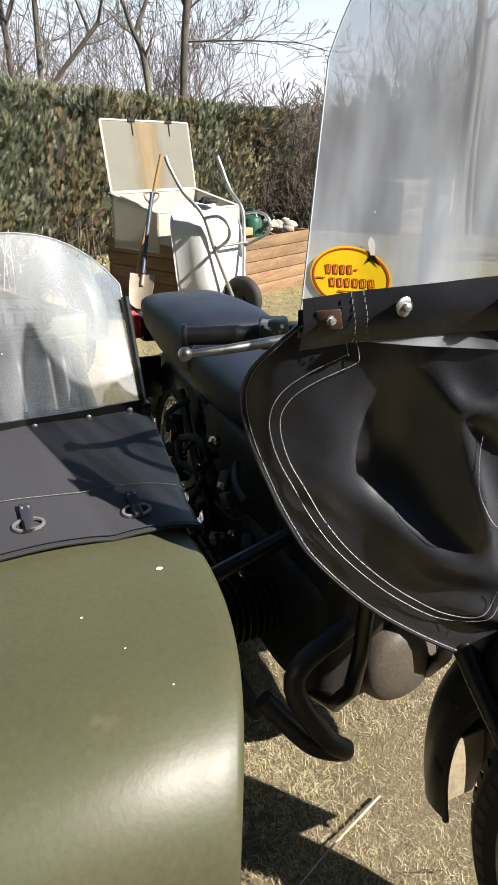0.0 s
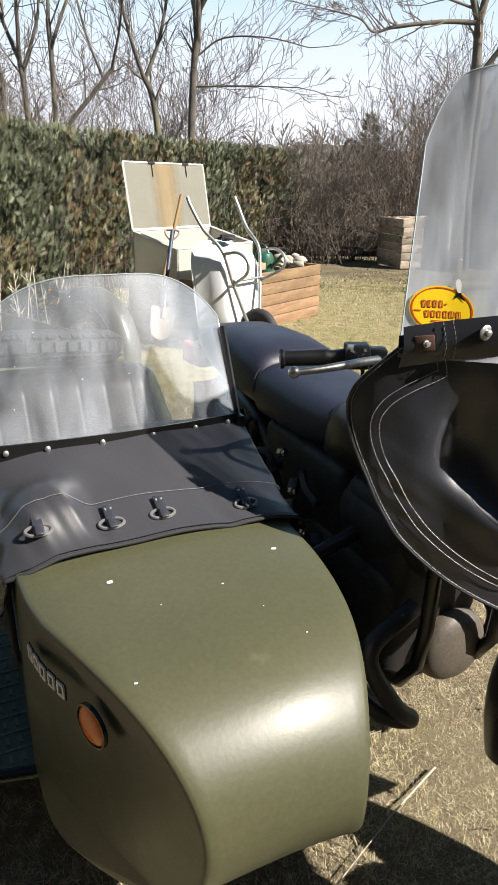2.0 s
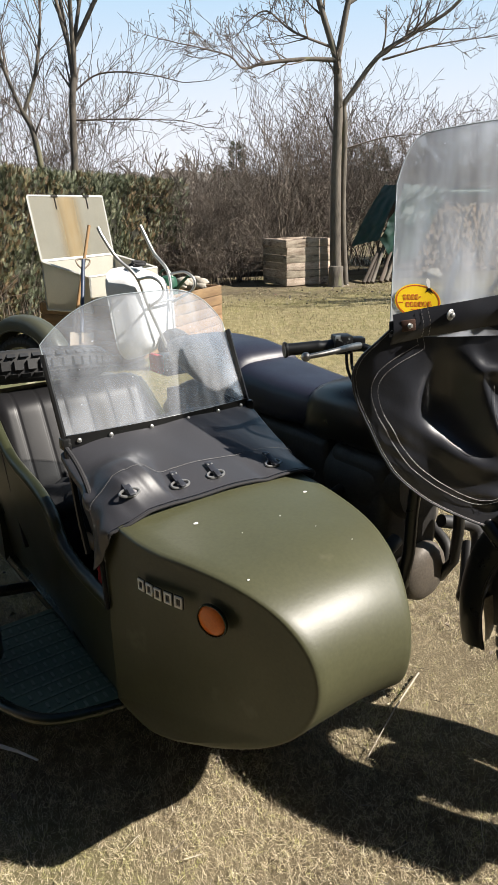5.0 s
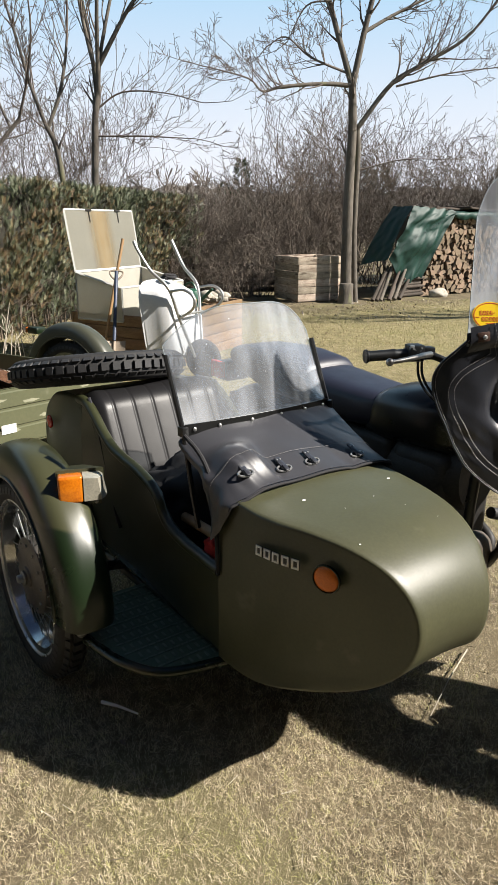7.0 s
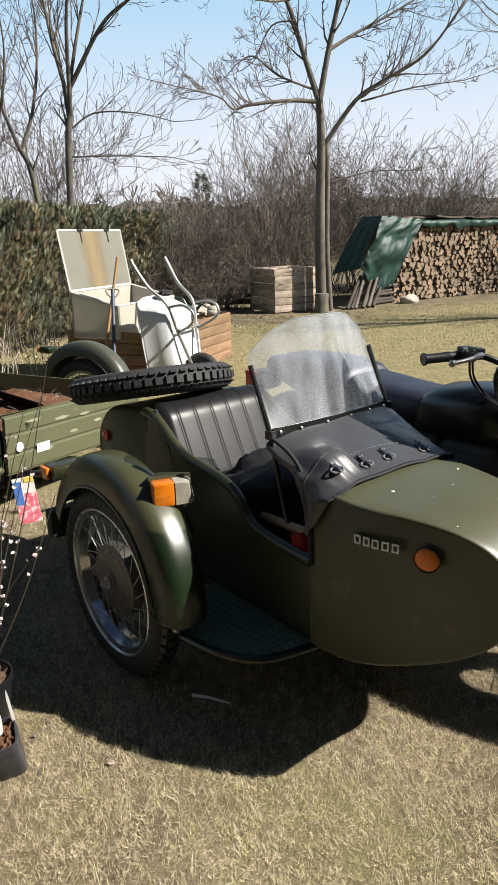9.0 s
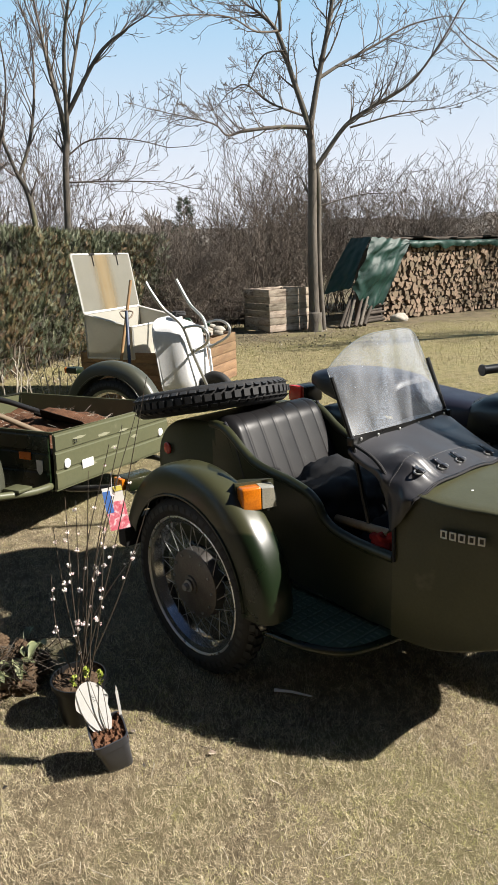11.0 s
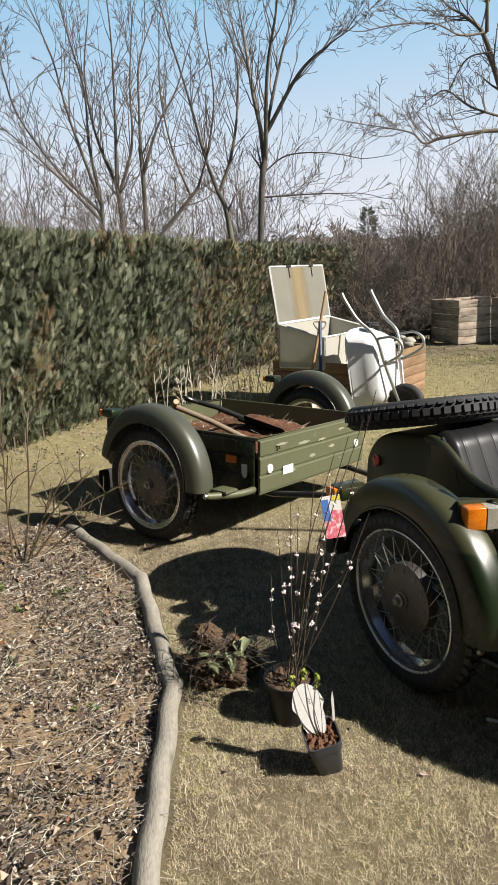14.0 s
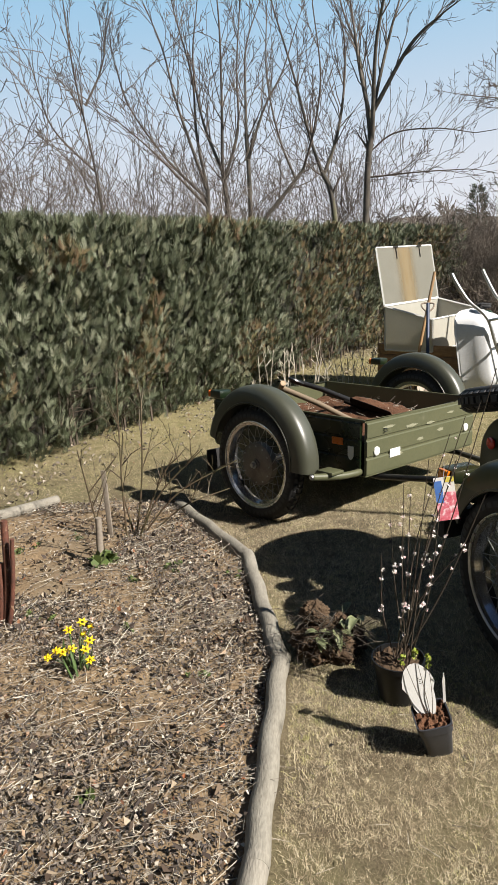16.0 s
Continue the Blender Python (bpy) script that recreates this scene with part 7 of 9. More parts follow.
sheet(bm, 60, 10, lambda s, t: band_at(UC + (s - 0.5) * 0.645, t), 0.004)
band = part("top_band", bm, LEATHER, apron_ob, "rolled leather band along the windshield", angle=70)
for o in (0.0, 0.012):
    bm = B()
    for k in range(8):
        tube(bm, [band_at(0.399 + o + 0.0010 * k, 1 - (k + a) / 8) + Vector((0, -0.0058, 0.0012)) for a in (0.0, 0.62)], 0.00065, 4)
    tagged(part("stitching", bm, STITCH, band), kind="stuff")
for u in (0.450, 0.56, 0.79, 0.90):
    bm = B()
    z = 1.162 + 0.055 * (1 - abs((u - UC) / 0.3225) ** 1.5)
    lathe(bm, [(0.0125, 0), (0.0125, 0.002), (0.0105, 0.0035), (0.0055, 0.0035), (0.0055, 0.009), (0.003, 0.0105), (0.0001, 0.0107)], 20, Matrix.Translation(q(u, shield_v(u, 1.16) + 0.017, z)) @ Matrix.Rotation(radians(90), 4, "X") @ pose(0, 0, 0, 0, 0, 0))
    part("snap_button", bm, STEEL, band, "round steel fixing with a bolt")
PATCH = mat("brown_patch", (0.085, 0.045, 0.032), (0.060, 0.032, 0.024), rough=0.5, scale=30, fine=300, bump=0.2, dist=0.001)
bm = B()
box(bm, -0.016, 0.016, -0.003, 0.003, -0.013, 0.013, 0.002, Matrix.Translation(q(0.380, front_v(0.380) + 0.010, 1.162)) @ pose(0, 0, 0, 0, -8, -38))
pt = part("leather_patch", bm, PATCH, band, "small brown leather patch with a bolt")
bm = B()
lathe(bm, [(0.0068, 0), (0.0068, 0.003), (0.0045, 0.003), (0.0045, 0.007), (0.0001, 0.0075)], 8, Matrix.Translation(q(0.380, front_v(0.380) + 0.013, 1.162)) @ Matrix.Rotation(radians(90), 4, "X"))
part("bolt", bm, STEEL, pt)

# ---- trailer: x along its front board, y towards its tail ----
TRL = Matrix.Translation((-1.738, 2.695, 0)) @ pose(0, 0, 0, 0, 3.6, 50)
trailer = thing("trailer", TRL, "faded olive box trailer loaded with peat, on two spoked wheels", "trailer")
W, LEN, Z0, Z1 = 1.14, 1.28, 0.285, 0.605


def ribbed(bm, length, z0, z1, t=0.012):
    """A pressed-steel board along x with three long raised panels."""
    prof = []
    steps = ((0.0, 0.0), (0.03, 0.0), (0.04, 0.007), (0.30, 0.007), (0.32, 0.0), (0.35, 0.0), (0.37, 0.007), (0.63, 0.007), (0.65, 0.0), (0.68, 0.0), (0.70, 0.007), (0.94, 0.007), (0.96, 0.0), (1.0, 0.0))
    out_ = [(-o - t, z0 + (z1 - z0) * h) for h, o in steps]
    back = [(0.0, z1), (0.0, z0)]
    ring = out_ + back
    loft(bm, [[(x, y, z) for y, z in ring] for x in (0.0, 0.012, length - 0.012, length)])


bm = B()
ribbed(bm, W, Z0, Z1)
front = part("front_board", bm, OLIVE_FLAT, trailer, "ribbed olive steel board with scuffed pale patches", angle=30)
bm = B()
ribbed(bm, W, Z0, Z1)
part("tail_board", bm, OLIVE_FLAT, trailer, m=Matrix.Translation((W, LEN, 0)) @ Matrix.Rotation(radians(180), 4, "Z"), angle=30)
# the left board takes a darker colour than the other boards
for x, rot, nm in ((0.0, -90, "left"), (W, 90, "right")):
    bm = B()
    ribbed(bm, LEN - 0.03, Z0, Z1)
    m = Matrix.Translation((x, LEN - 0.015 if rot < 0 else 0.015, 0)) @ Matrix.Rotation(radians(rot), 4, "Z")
    part("side_board", bm, OLIVE_DARK if rot < 0 else OLIVE_FLAT, trailer, "ribbed side board, darker on the left", m=m, angle=30)
bm = B()
box(bm, 0.005, W - 0.005, 0.005, LEN - 0.005, Z0, Z0 + 0.02, 0.003)
part("load_floor", bm, OLIVE_DARK, trailer)
bm = B()
tube(bm, [(-0.006, -0.006, Z1), (W + 0.006, -0.006, Z1), (W + 0.006, LEN, Z1), (-0.006, LEN, Z1)], 0.009, 8, closed=True)
part("top_rail", bm, OLIVE_FLAT, trailer, "rounded top rail")
GREYGREEN = mat("grey_green_paint", (0.060, 0.062, 0.043), (0.044, 0.046, 0.032), rough=0.38, scale=5, fine=160, bump=0.1, dist=0.001, spec=0.6)
PATCHY = mat("pale_scuffed_paint", (0.27, 0.265, 0.185), (0.20, 0.20, 0.13), rough=0.6, scale=30, fine=200, bump=0.1)
for k, (x, z, a, b) in enumerate(((0.20, 0.55, 0.055, 0.008), (0.42, 0.525, 0.06, 0.009), (0.62, 0.515, 0.045, 0.008), (0.30, 0.375, 0.04, 0.012), (0.52, 0.43, 0.035, 0.010), (0.74, 0.455, 0.035, 0.010), (0.85, 0.55, 0.04, 0.007))):
    bm = B()
    n = 14
    bm.faces.new([bm.verts.new((x + a * math.cos(t) * (1 + 0.2 * math.sin(3 * t + k)), -0.0205, z + b * math.sin(t) * (1 + 0.25 * math.sin(5 * t + k)))) for t in (2 * math.pi * i / n for i in range(n))])
    part("scuff", bm, PATCHY, front)
for x in (0.085, 1.04):
    bm = B()
    lathe(bm, [(0.026, 0), (0.026, 0.006), (0.022, 0.009), (0.0001, 0.010)], 24, Matrix.Translation((x, -0.019, 0.425)) @ Matrix.Rotation(radians(90), 4, "X"))
    part("front_reflector", bm, WHITEP, trailer, "round white reflector")
bm = B()
box(bm, 0.21, 0.31, -0.024, -0.0205, 0.365, 0.415, 0.001)
part("white_plate", bm, WHITEP, trailer, "small blank white plate")
bm = B()
box(bm, -0.028, -0.018, 0.135, 0.215, 0.452, 0.495, 0.004)
part("side_lamp", bm, AMBER_DULL, trailer, "rectangular orange side reflector")
bm = B()
loft(bm, [[(-0.0245 if k else -0.020, y, z) for y, z in ((0.058, 0.455), (0.098, 0.455), (0.098, 0.40), (0.088, 0.382), (0.078, 0.375), (0.068, 0.382), (0.058, 0.40))] for k in (0, 1)])
part("shield_badge", bm, WHITEP, trailer, "pale shield-shaped badge")
bm = B()
tube(bm, [(0.145, -0.022, 0.545), (0.145, -0.030, 0.545), (0.165, -0.030, 0.545), (0.165, -0.030, 0.53), (0.145, -0.030, 0.53)], 0.003, 6)
part("tie_eye", bm, BLACK, trailer)
# wheels, mudguards, bumper tube, axle, drawbar
HL, HR = Vector((-0.275, 0.560, 0.335 - 0.018)), Vector((W + 0.25, 0.600, 0.335 + 0.050))
wheel_parts(trailer, Matrix.Translation(HL), 1)
wheel_parts(trailer, Matrix.Translation(HR), -1)
for h in (HL, HR):
    bm = fender_mesh(0.425, 0.165, -4, 168, crown=0.05, drop=0.05)
    g_ = part("mudguard", bm, GREYGREEN, trailer, "domed grey-green mudguard", m=Matrix.Translation(h + Vector((0.01, 0, 0.045))), angle=60)
    bm = B()
    box(bm, -0.05, 0.045, 0.30, 0.40, 0.315, 0.365, 0.012)
    lm = part("lamp_box", bm, OLIVE_DARK, g_, "rear lamp box")
    bm = B()
    box(bm, -0.05, 0.045, 0.40, 0.415, 0.32, 0.36, 0.004)
    part("lamp_lens", bm, AMBER_DULL, lm)
    bm = B()
    box(bm, -0.07, 0.07, 0.415, 0.425, -0.16, -0.02, 0.003)
    part("mud_flap", bm, RUBBER, g_)
bm = B()
tube(bm, smooth_line([(-0.335, 0.085, 0.335), (-0.30, 0.075, 0.33), (-0.15, 0.035, 0.315), (-0.02, 0.02, 0.315), (0.01, 0.06, 0.315)], 5), 0.020, 12)
bumper = part("bumper_tube", bm, OLIVE_FLAT, trailer, "bent olive tube stepping out to the mudguard")
bm = B()
box(bm, -0.25, -0.15, 0.02, 0.13, 0.335, 0.352, 0.004)
part("step_plate", bm, OLIVE_FLAT, bumper)
bm = B()
lathe(bm, [(0.0001, 0.012), (0.012, 0.010), (0.016, 0.0), (0.012, -0.02)], 14, Matrix.Translation((-0.34, 0.085, 0.335)) @ Matrix.Rotation(radians(-90), 4, "Y"))
part("end_knob", bm, STEEL, bumper)
bm = B()
tube(bm, [(-0.25, 0.56, 0.32), (W + 0.25, 0.56, 0.40)], 0.024, 12)
part("axle", bm, BLACK, trailer)
for pts in ([(0.15, 1.1, 0.265), (0.15, 0.0, 0.26), (0.57, -0.75, 0.27)], [(W - 0.15, 1.1, 0.265), (W - 0.15, 0.0, 0.26), (0.57, -0.75, 0.30)]):
    bm = B()
    tube(bm, pts, 0.018, 10)
    part("drawbar", bm, BLACK, trailer, "black tubular drawbar")
# peat load
PEAT = mat("brown_peat", (0.135, 0.066, 0.037), (0.060, 0.030, 0.018), rough=0.95, scale=12, fine=120, bump=1.0, dist=0.015, spec=0.15)
bm = B()


def peat(s, t):
    x, y = 0.015 + (W - 0.03) * s, 0.015 + (LEN - 0.03) * t
    h = 0.475 + 0.125 * math.exp(-((x - 0.62) / 0.32) ** 2 - ((y - 0.52) / 0.34) ** 2) + 0.03 * noise.noise(Vector((x * 5, y * 5, 0))) + 0.014 * noise.noise(Vector((x * 16, y * 16, 4))) + 0.007 * noise.noise(Vector((x * 45, y * 45, 9)))
    return (x, y, h)


sheet(bm, 90, 90, peat)
tagged(part("peat", bm, PEAT, None, "loose red-brown peat filling the trailer", m=TRL, angle=80), category="peat", kind="stuff")
rng = np.random.default_rng(31)
S = []
for k in range(260):
    s, t = rng.uniform(0.05, 0.95), rng.uniform(0.05, 0.95)
    p = Vector(peat(s, t)) + Vector((0, 0, 0.004))
    a, L = rng.uniform(0, 6.28), rng.uniform(0.02, 0.07)
    d = Vector((math.cos(a), math.sin(a), rng.uniform(0, 0.6))) * L
    p, e = TRL @ p, TRL @ (p + d)
    S.append((*p, *e, 0.0013, 0.0008))
v, f = sticks(S, 3)
tagged(new("peat_fibres", fast_mesh("peat_fibres", v, f, STRAW)), "pale fibres in the peat", "fibres", kind="stuff")


# tools lying in the trailer
OLD_ASH = mat("grey_worn_ash", (0.225, 0.165, 0.105), (0.13, 0.095, 0.062), rough=0.65, scale=6, fine=60, stretch=(8, 8, 1), bump=0.15, dist=0.001)
BLACK_STEEL = mat("black_shovel_steel", (0.010, 0.009, 0.009), (0.018, 0.015, 0.013), rough=0.9, scale=12, fine=90, bump=0.2, dist=0.002, spec=0.06)
SPADE = mat("dusty_spade_steel", (0.30, 0.245, 0.185), (0.20, 0.16, 0.12), rough=0.6, metal=0.2, scale=12, fine=90, bump=0.2, dist=0.002)


def digging_tool(m, length, handle_mat, grip_mat, label, blade=True, tee=True):
    t = thing("spade", m, label, "spade")
    bm = B()
    tube(bm, [(0, 0, 0), (0, 0.01, -length * 0.5), (0, 0, -length)], 0.017, 12)
    part("shaft", bm, handle_mat, t)
    bm = B()
    if tee:
        tube(bm, [(-0.065, 0, 0), (-0.03, 0, 0.006), (0.03, 0, 0.006), (0.065, 0, 0)], 0.017, 12)
    else:
        tube(bm, smooth_line([(0, 0, -0.10), (-0.05, 0, -0.05), (-0.055, 0, 0.0), (0.055, 0, 0.0), (0.05, 0, -0.05), (0, 0, -0.10)], 4), 0.009, 8)
    part("grip", bm, grip_mat, t, "T-shaped grip" if tee else "D-shaped grip")
    if blade:
        bm = B()

        def f(s, u):
            w = (s - 0.5) * 2
            return (w * 0.105 * (1 - 0.25 * u ** 3), 0.025 * w * w - 0.02, -length - 0.30 * u * (1 - 0.12 * w * w))
        sheet(bm, 10, 10, f, 0.003)
        tube(bm, [(0, -0.012, -length + 0.05), (0, -0.014, -length - 0.10)], 0.016, 10)
        part("blade", bm, BLACK_STEEL if handle_mat is not BLUE_HANDLE else SPADE, t, "steel blade")
    return t


def aim(a, b, roll=0):
    """A pose at a whose -z axis runs to b."""
    return Matrix.Translation(a) @ (Vector(b) - Vector(a)).to_track_quat("-Z", "Y").to_matrix().to_4x4() @ Matrix.Rotation(radians(roll), 4, "Z")


digging_tool(TRL @ aim((-0.02, 0.62, 0.735), (0.22, 0.25, 0.54), 40), 0.48, OLD_ASH, WOODH, "spade with a worn ash handle stuck in the peat", blade=False)
digging_tool(TRL @ aim((0.30, 0.85, 0.735), (0.48, 0.42, 0.60), 20), 0.44, GRIP, BLACK, "black shovel lying on the peat", tee=False)

# ---- raised bed with cold frame ----
dD, dH = Vector((0.8, -0.6, 0)), Vector((0.6, 0.8, 0))
PB = Matrix(((0.8, 0.6, 0, -1.44), (-0.6, 0.8, 0, 6.48), (0, 0, 1, 0), (0, 0, 0, 1)))   # x: depth, y: length
PLANK = mat("larch_boards", (0.270, 0.168, 0.086), (0.125, 0.072, 0.038), rough=0.75, scale=2.2, fine=22, stretch=(1.2, 1.2, 9), bump=0.5, dist=0.004, rand=0.16, spots=(0.17, 0.095, 0.05), spot_at=0.56, spot_scale=2.5)
raised_bed = thing("raised_bed", PB, "wooden raised bed of reddish larch boards", "raised bed")
PD, PL, PH = 0.97, 1.98, 0.565
for k in range(5):
    z0, z1 = 0.003 + k * PH / 5, (k + 1) * PH / 5 - 0.002
    for (a, b, c, d) in ((PD - 0.028, PD + 0.002 * (k % 2), 0.0, PL), (0.0, 0.028, 0.0, PL), (0.03, PD - 0.03, 0.002 * (k % 2), 0.030), (0.03, PD - 0.03, PL - 0.030, PL)):
        bm = B()
        box(bm, a, b, c, d, z0, z1, 0.004)
        part("board", bm, PLANK, raised_bed)
for x, y in ((0.03, 0.03), (PD - 0.08, 0.03), (0.03, PL - 0.08), (PD - 0.08, PL - 0.08)):
    bm = B()
    box(bm, x, x + 0.05, y, y + 0.05, 0.0, PH - 0.02, 0.003)
    part("corner_post", bm, PLANK, raised_bed)
bm = B()
sheet(bm, 30, 50, lambda s, t: (0.03 + (PD - 0.06) * s, 0.03 + (PL - 0.06) * t, 0.49 + 0.03 * noise.noise(Vector((s * 6, t * 9, 0)))))
tagged(part("bed_soil", bm, SOIL, raised_bed, "dark soil"), kind="stuff")

POLY = mat("frosted_plastic_panel", (0.62, 0.60, 0.525), (0.54, 0.52, 0.45), rough=0.4, scale=4, fine=50, bump=0.08, dist=0.002)
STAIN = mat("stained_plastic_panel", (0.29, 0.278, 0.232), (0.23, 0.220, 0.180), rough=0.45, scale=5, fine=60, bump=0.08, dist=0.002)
RUST = mat("rust_streak", (0.30, 0.215, 0.105), (0.36, 0.30, 0.19), rough=0.6, scale=9, fine=80, stretch=(3, 3, 0.4), bump=0.0)
for m_ in (POLY, STAIN, RUST):                # light also soaks through the frosted panels
    nt_ = m_.node_tree
    p_ = nt_.nodes["Principled BSDF"]
    soak = nt_.nodes.new("ShaderNodeBsdfTranslucent")
    soak.inputs["Color"].default_value = (0.56, 0.55, 0.50, 1) if m_ is not RUST else (0.50, 0.36, 0.18, 1)
    both = nt_.nodes.new("ShaderNodeMixShader")
    both.inputs["Fac"].default_value = 0.42
    nt_.links.new(p_.outputs[0], both.inputs[1])
    nt_.links.new(soak.outputs[0], both.inputs[2])
    nt_.links.new(both.outputs[0], nt_.nodes["Material Output"].inputs["Surface"])
nt_ = RUST.node_tree                          # the streak fades out to both sides
co_ = nt_.nodes.new("ShaderNodeTexCoord")
sep = nt_.nodes.new("ShaderNodeSeparateXYZ")
nt_.links.new(co_.outputs["Object"], sep.inputs[0])
off_ = nt_.nodes.new("ShaderNodeMath")
off_.operation = "SUBTRACT"
off_.inputs[1].default_value = 0.52
nt_.links.new(sep.outputs["Y"], off_.inputs[0])
far_ = nt_.nodes.new("ShaderNodeMath")
far_.operation = "ABSOLUTE"
nt_.links.new(off_.outputs[0], far_.inputs[0])
fade = nt_.nodes.new("ShaderNodeMapRange")
fade.interpolation_type = "SMOOTHSTEP"
fade.inputs["From Min"].default_value, fade.inputs["From Max"].default_value = 0.010, 0.24
fade.inputs["To Min"].default_value, fade.inputs["To Max"].default_value = 0.92, 0.0
nt_.links.new(far_.outputs[0], fade.inputs["Value"])
gone = nt_.nodes.new("ShaderNodeBsdfTransparent")
thin = nt_.nodes.new("ShaderNodeMixShader")
nt_.links.new(fade.outputs["Result"], thin.inputs[0])
nt_.links.new(gone.outputs[0], thin.inputs[1])
nt_.links.new(both.outputs[0], thin.inputs[2])
nt_.links.new(thin.outputs[0], nt_.nodes["Material Output"].inputs["Surface"])
FRAME = mat("dull_aluminium_profile", (0.66, 0.66, 0.63), (0.55, 0.55, 0.52), rough=0.45, metal=0.1, scale=16, fine=120, bump=0.05)
cold = thing("cold_frame", PB @ Matrix.Translation((0.10, 0.0, 0.0)), "open cold frame of cream plastic panels in aluminium profiles", "cold frame")
CB, CF, CL, CDp = 0.955, 0.825, 1.12, 0.56


def panel(pts, m_, nm, label="", frame=0.012):
    """A flat panel with thickness, framed along its four edges."""
    bm = B()
    P = [Vector(p) for p in pts]
    n = (P[1] - P[0]).cross(P[3] - P[0]).normalized()
    loft(bm, [[p - n * 0.004 for p in P], [p + n * 0.004 for p in P]])
    ob = part(nm, bm, m_, cold, label)
    for a, b in zip(P, P[1:] + P[:1]):
        bm = B()
        tube(bm, [a, b], frame, 4)
        part("profile", bm, FRAME, ob)
    return ob


panel([(CDp, 0, 0.50), (CDp, CL, 0.50), (CDp, CL, CF), (CDp, 0, CF)], POLY, "front_panel", "cream plastic panel")
panel([(0, 0, 0.50), (0, CL, 0.50), (0, CL, CB), (0, 0, CB)], POLY, "back_panel", "cream plastic panel")
panel([(0, 0, 0.50), (CDp, 0, 0.50), (CDp, 0, CF), (0, 0, CB)], POLY, "end_panel", "cream plastic panel")
panel([(0, CL, 0.50), (CDp, CL, 0.50), (CDp, CL, CF), (0, CL, CB)], POLY, "end_panel", "cream plastic panel")
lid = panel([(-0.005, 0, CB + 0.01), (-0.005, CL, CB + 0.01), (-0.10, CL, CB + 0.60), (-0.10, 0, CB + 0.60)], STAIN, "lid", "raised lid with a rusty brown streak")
bm = B()
sheet(bm, 6, 8, lambda s, t: (0.002 - 0.095 * t, 0.25 + 0.54 * s, CB + 0.02 + 0.57 * t))
part("rust_streak", bm, RUST, lid)
for y in (0.36, 0.84):
    bm = B()
    box(bm, -0.118, -0.082, y - 0.045, y + 0.045, CB + 0.592, CB + 0.612, 0.003)
    tube(bm, [(-0.088, y, CB + 0.59), (-0.070, y, CB + 0.48)], 0.005, 6)
    part("lid_latch", bm, GRIME, lid, "dark metal latch")

# ---- wheelbarrow standing on its nose against the raised bed ----
WB = PB @ Matrix.Translation((PD, 0, 0))
WHITE = mat("chalky_white_plastic", (0.52, 0.525, 0.535), (0.45, 0.455, 0.46), rough=0.5, scale=6, fine=60, bump=0.1, dist=0.002, spots=(0.52, 0.52, 0.50), spot_at=0.63, spot_scale=4)
barrow = thing("wheelbarrow", WB, "white wheelbarrow tipped upright against the raised bed", "wheelbarrow")


def tub_ring(x, y0, y1, z0, z1, lean):
    pts = []
    for k in range(32):
        a = 2 * math.pi * k / 32
        cx, sz = math.copysign(abs(math.cos(a)) ** 0.42, math.cos(a)), math.copysign(abs(math.sin(a)) ** 0.42, math.sin(a))
        z = (z0 + z1) / 2 + (z1 - z0) / 2 * sz
        pts.append((x + lean * (0.95 - z), (y0 + y1) / 2 + (y1 - y0) / 2 * cx, z))
    return pts


bm = B()
loft(bm, [tub_ring(0.01, -0.220, 0.440, 0.10, 0.915, 0.14), tub_ring(0.025, -0.235, 0.455, 0.09, 0.925, 0.14), tub_ring(0.04, -0.217, 0.437, 0.11, 0.91, 0.14), tub_ring(0.18, -0.19, 0.41, 0.16, 0.87, 0.14), tub_ring(0.275, -0.16, 0.38, 0.21, 0.83, 0.14), tub_ring(0.30, -0.12, 0.34, 0.26, 0.78, 0.14)])
part("tub", bm, WHITE, barrow, "chalky white tub seen from below", angle=60)
for y0, y1 in ((-0.20, 0.02), (0.43, 0.16)):
    bm = B()
    tube(bm, smooth_line([(0.0, y0, 1.275), (0.04, y0, 1.20), (0.16, y0 + (y1 - y0) * 0.1, 1.02), (0.33, y0 + (y1 - y0) * 0.25, 0.86), (0.40, y0 + (y1 - y0) * 0.5, 0.60), (0.50, y1, 0.22)], 6), 0.0155, 10)
    part("handle_tube", bm, STEEL, barrow, "bent galvanised handle tube")
    bm = B()
    tube(bm, smooth_line([(0.35, y0 + (y1 - y0) * 0.25, 0.84), (0.50, y0 + (y1 - y0) * 0.2, 0.86), (0.60, y0 + (y1 - y0) * 0.2, 0.80), (0.585, y0 + (y1 - y0) * 0.25, 0.70), (0.42, y0 + (y1 - y0) * 0.5, 0.60)], 6), 0.013, 10)
    part("leg", bm, STEEL, barrow, "looped steel leg")
bm = B()
tube(bm, [(0.415, -0.10, 0.62), (0.415, 0.32, 0.62)], 0.011, 8)
part("cross_bar", bm, STEEL, barrow)
wm = Matrix.Translation((0.55, 0.09, 0.195)) @ Matrix.Rotation(radians(90), 4, "X")
bm = B()
lathe(bm, [(0.105, -0.035), (0.135, -0.045), (0.17, -0.038), (0.188, -0.018), (0.192, 0), (0.188, 0.018), (0.17, 0.038), (0.135, 0.045), (0.105, 0.035)], 40, wm, closed=True)
ww = part("barrow_wheel", bm, RUBBER, barrow, "black pneumatic wheel")
bm = B()
lathe(bm, [(0.0001, 0.03), (0.03, 0.03), (0.032, 0.012), (0.10, 0.02), (0.108, 0.03), (0.108, -0.03), (0.10, -0.02), (0.032, -0.012), (0.03, -0.03), (0.0001, -0.03)], 28, wm, caps=False)
part("rim", bm, GRIME, ww)
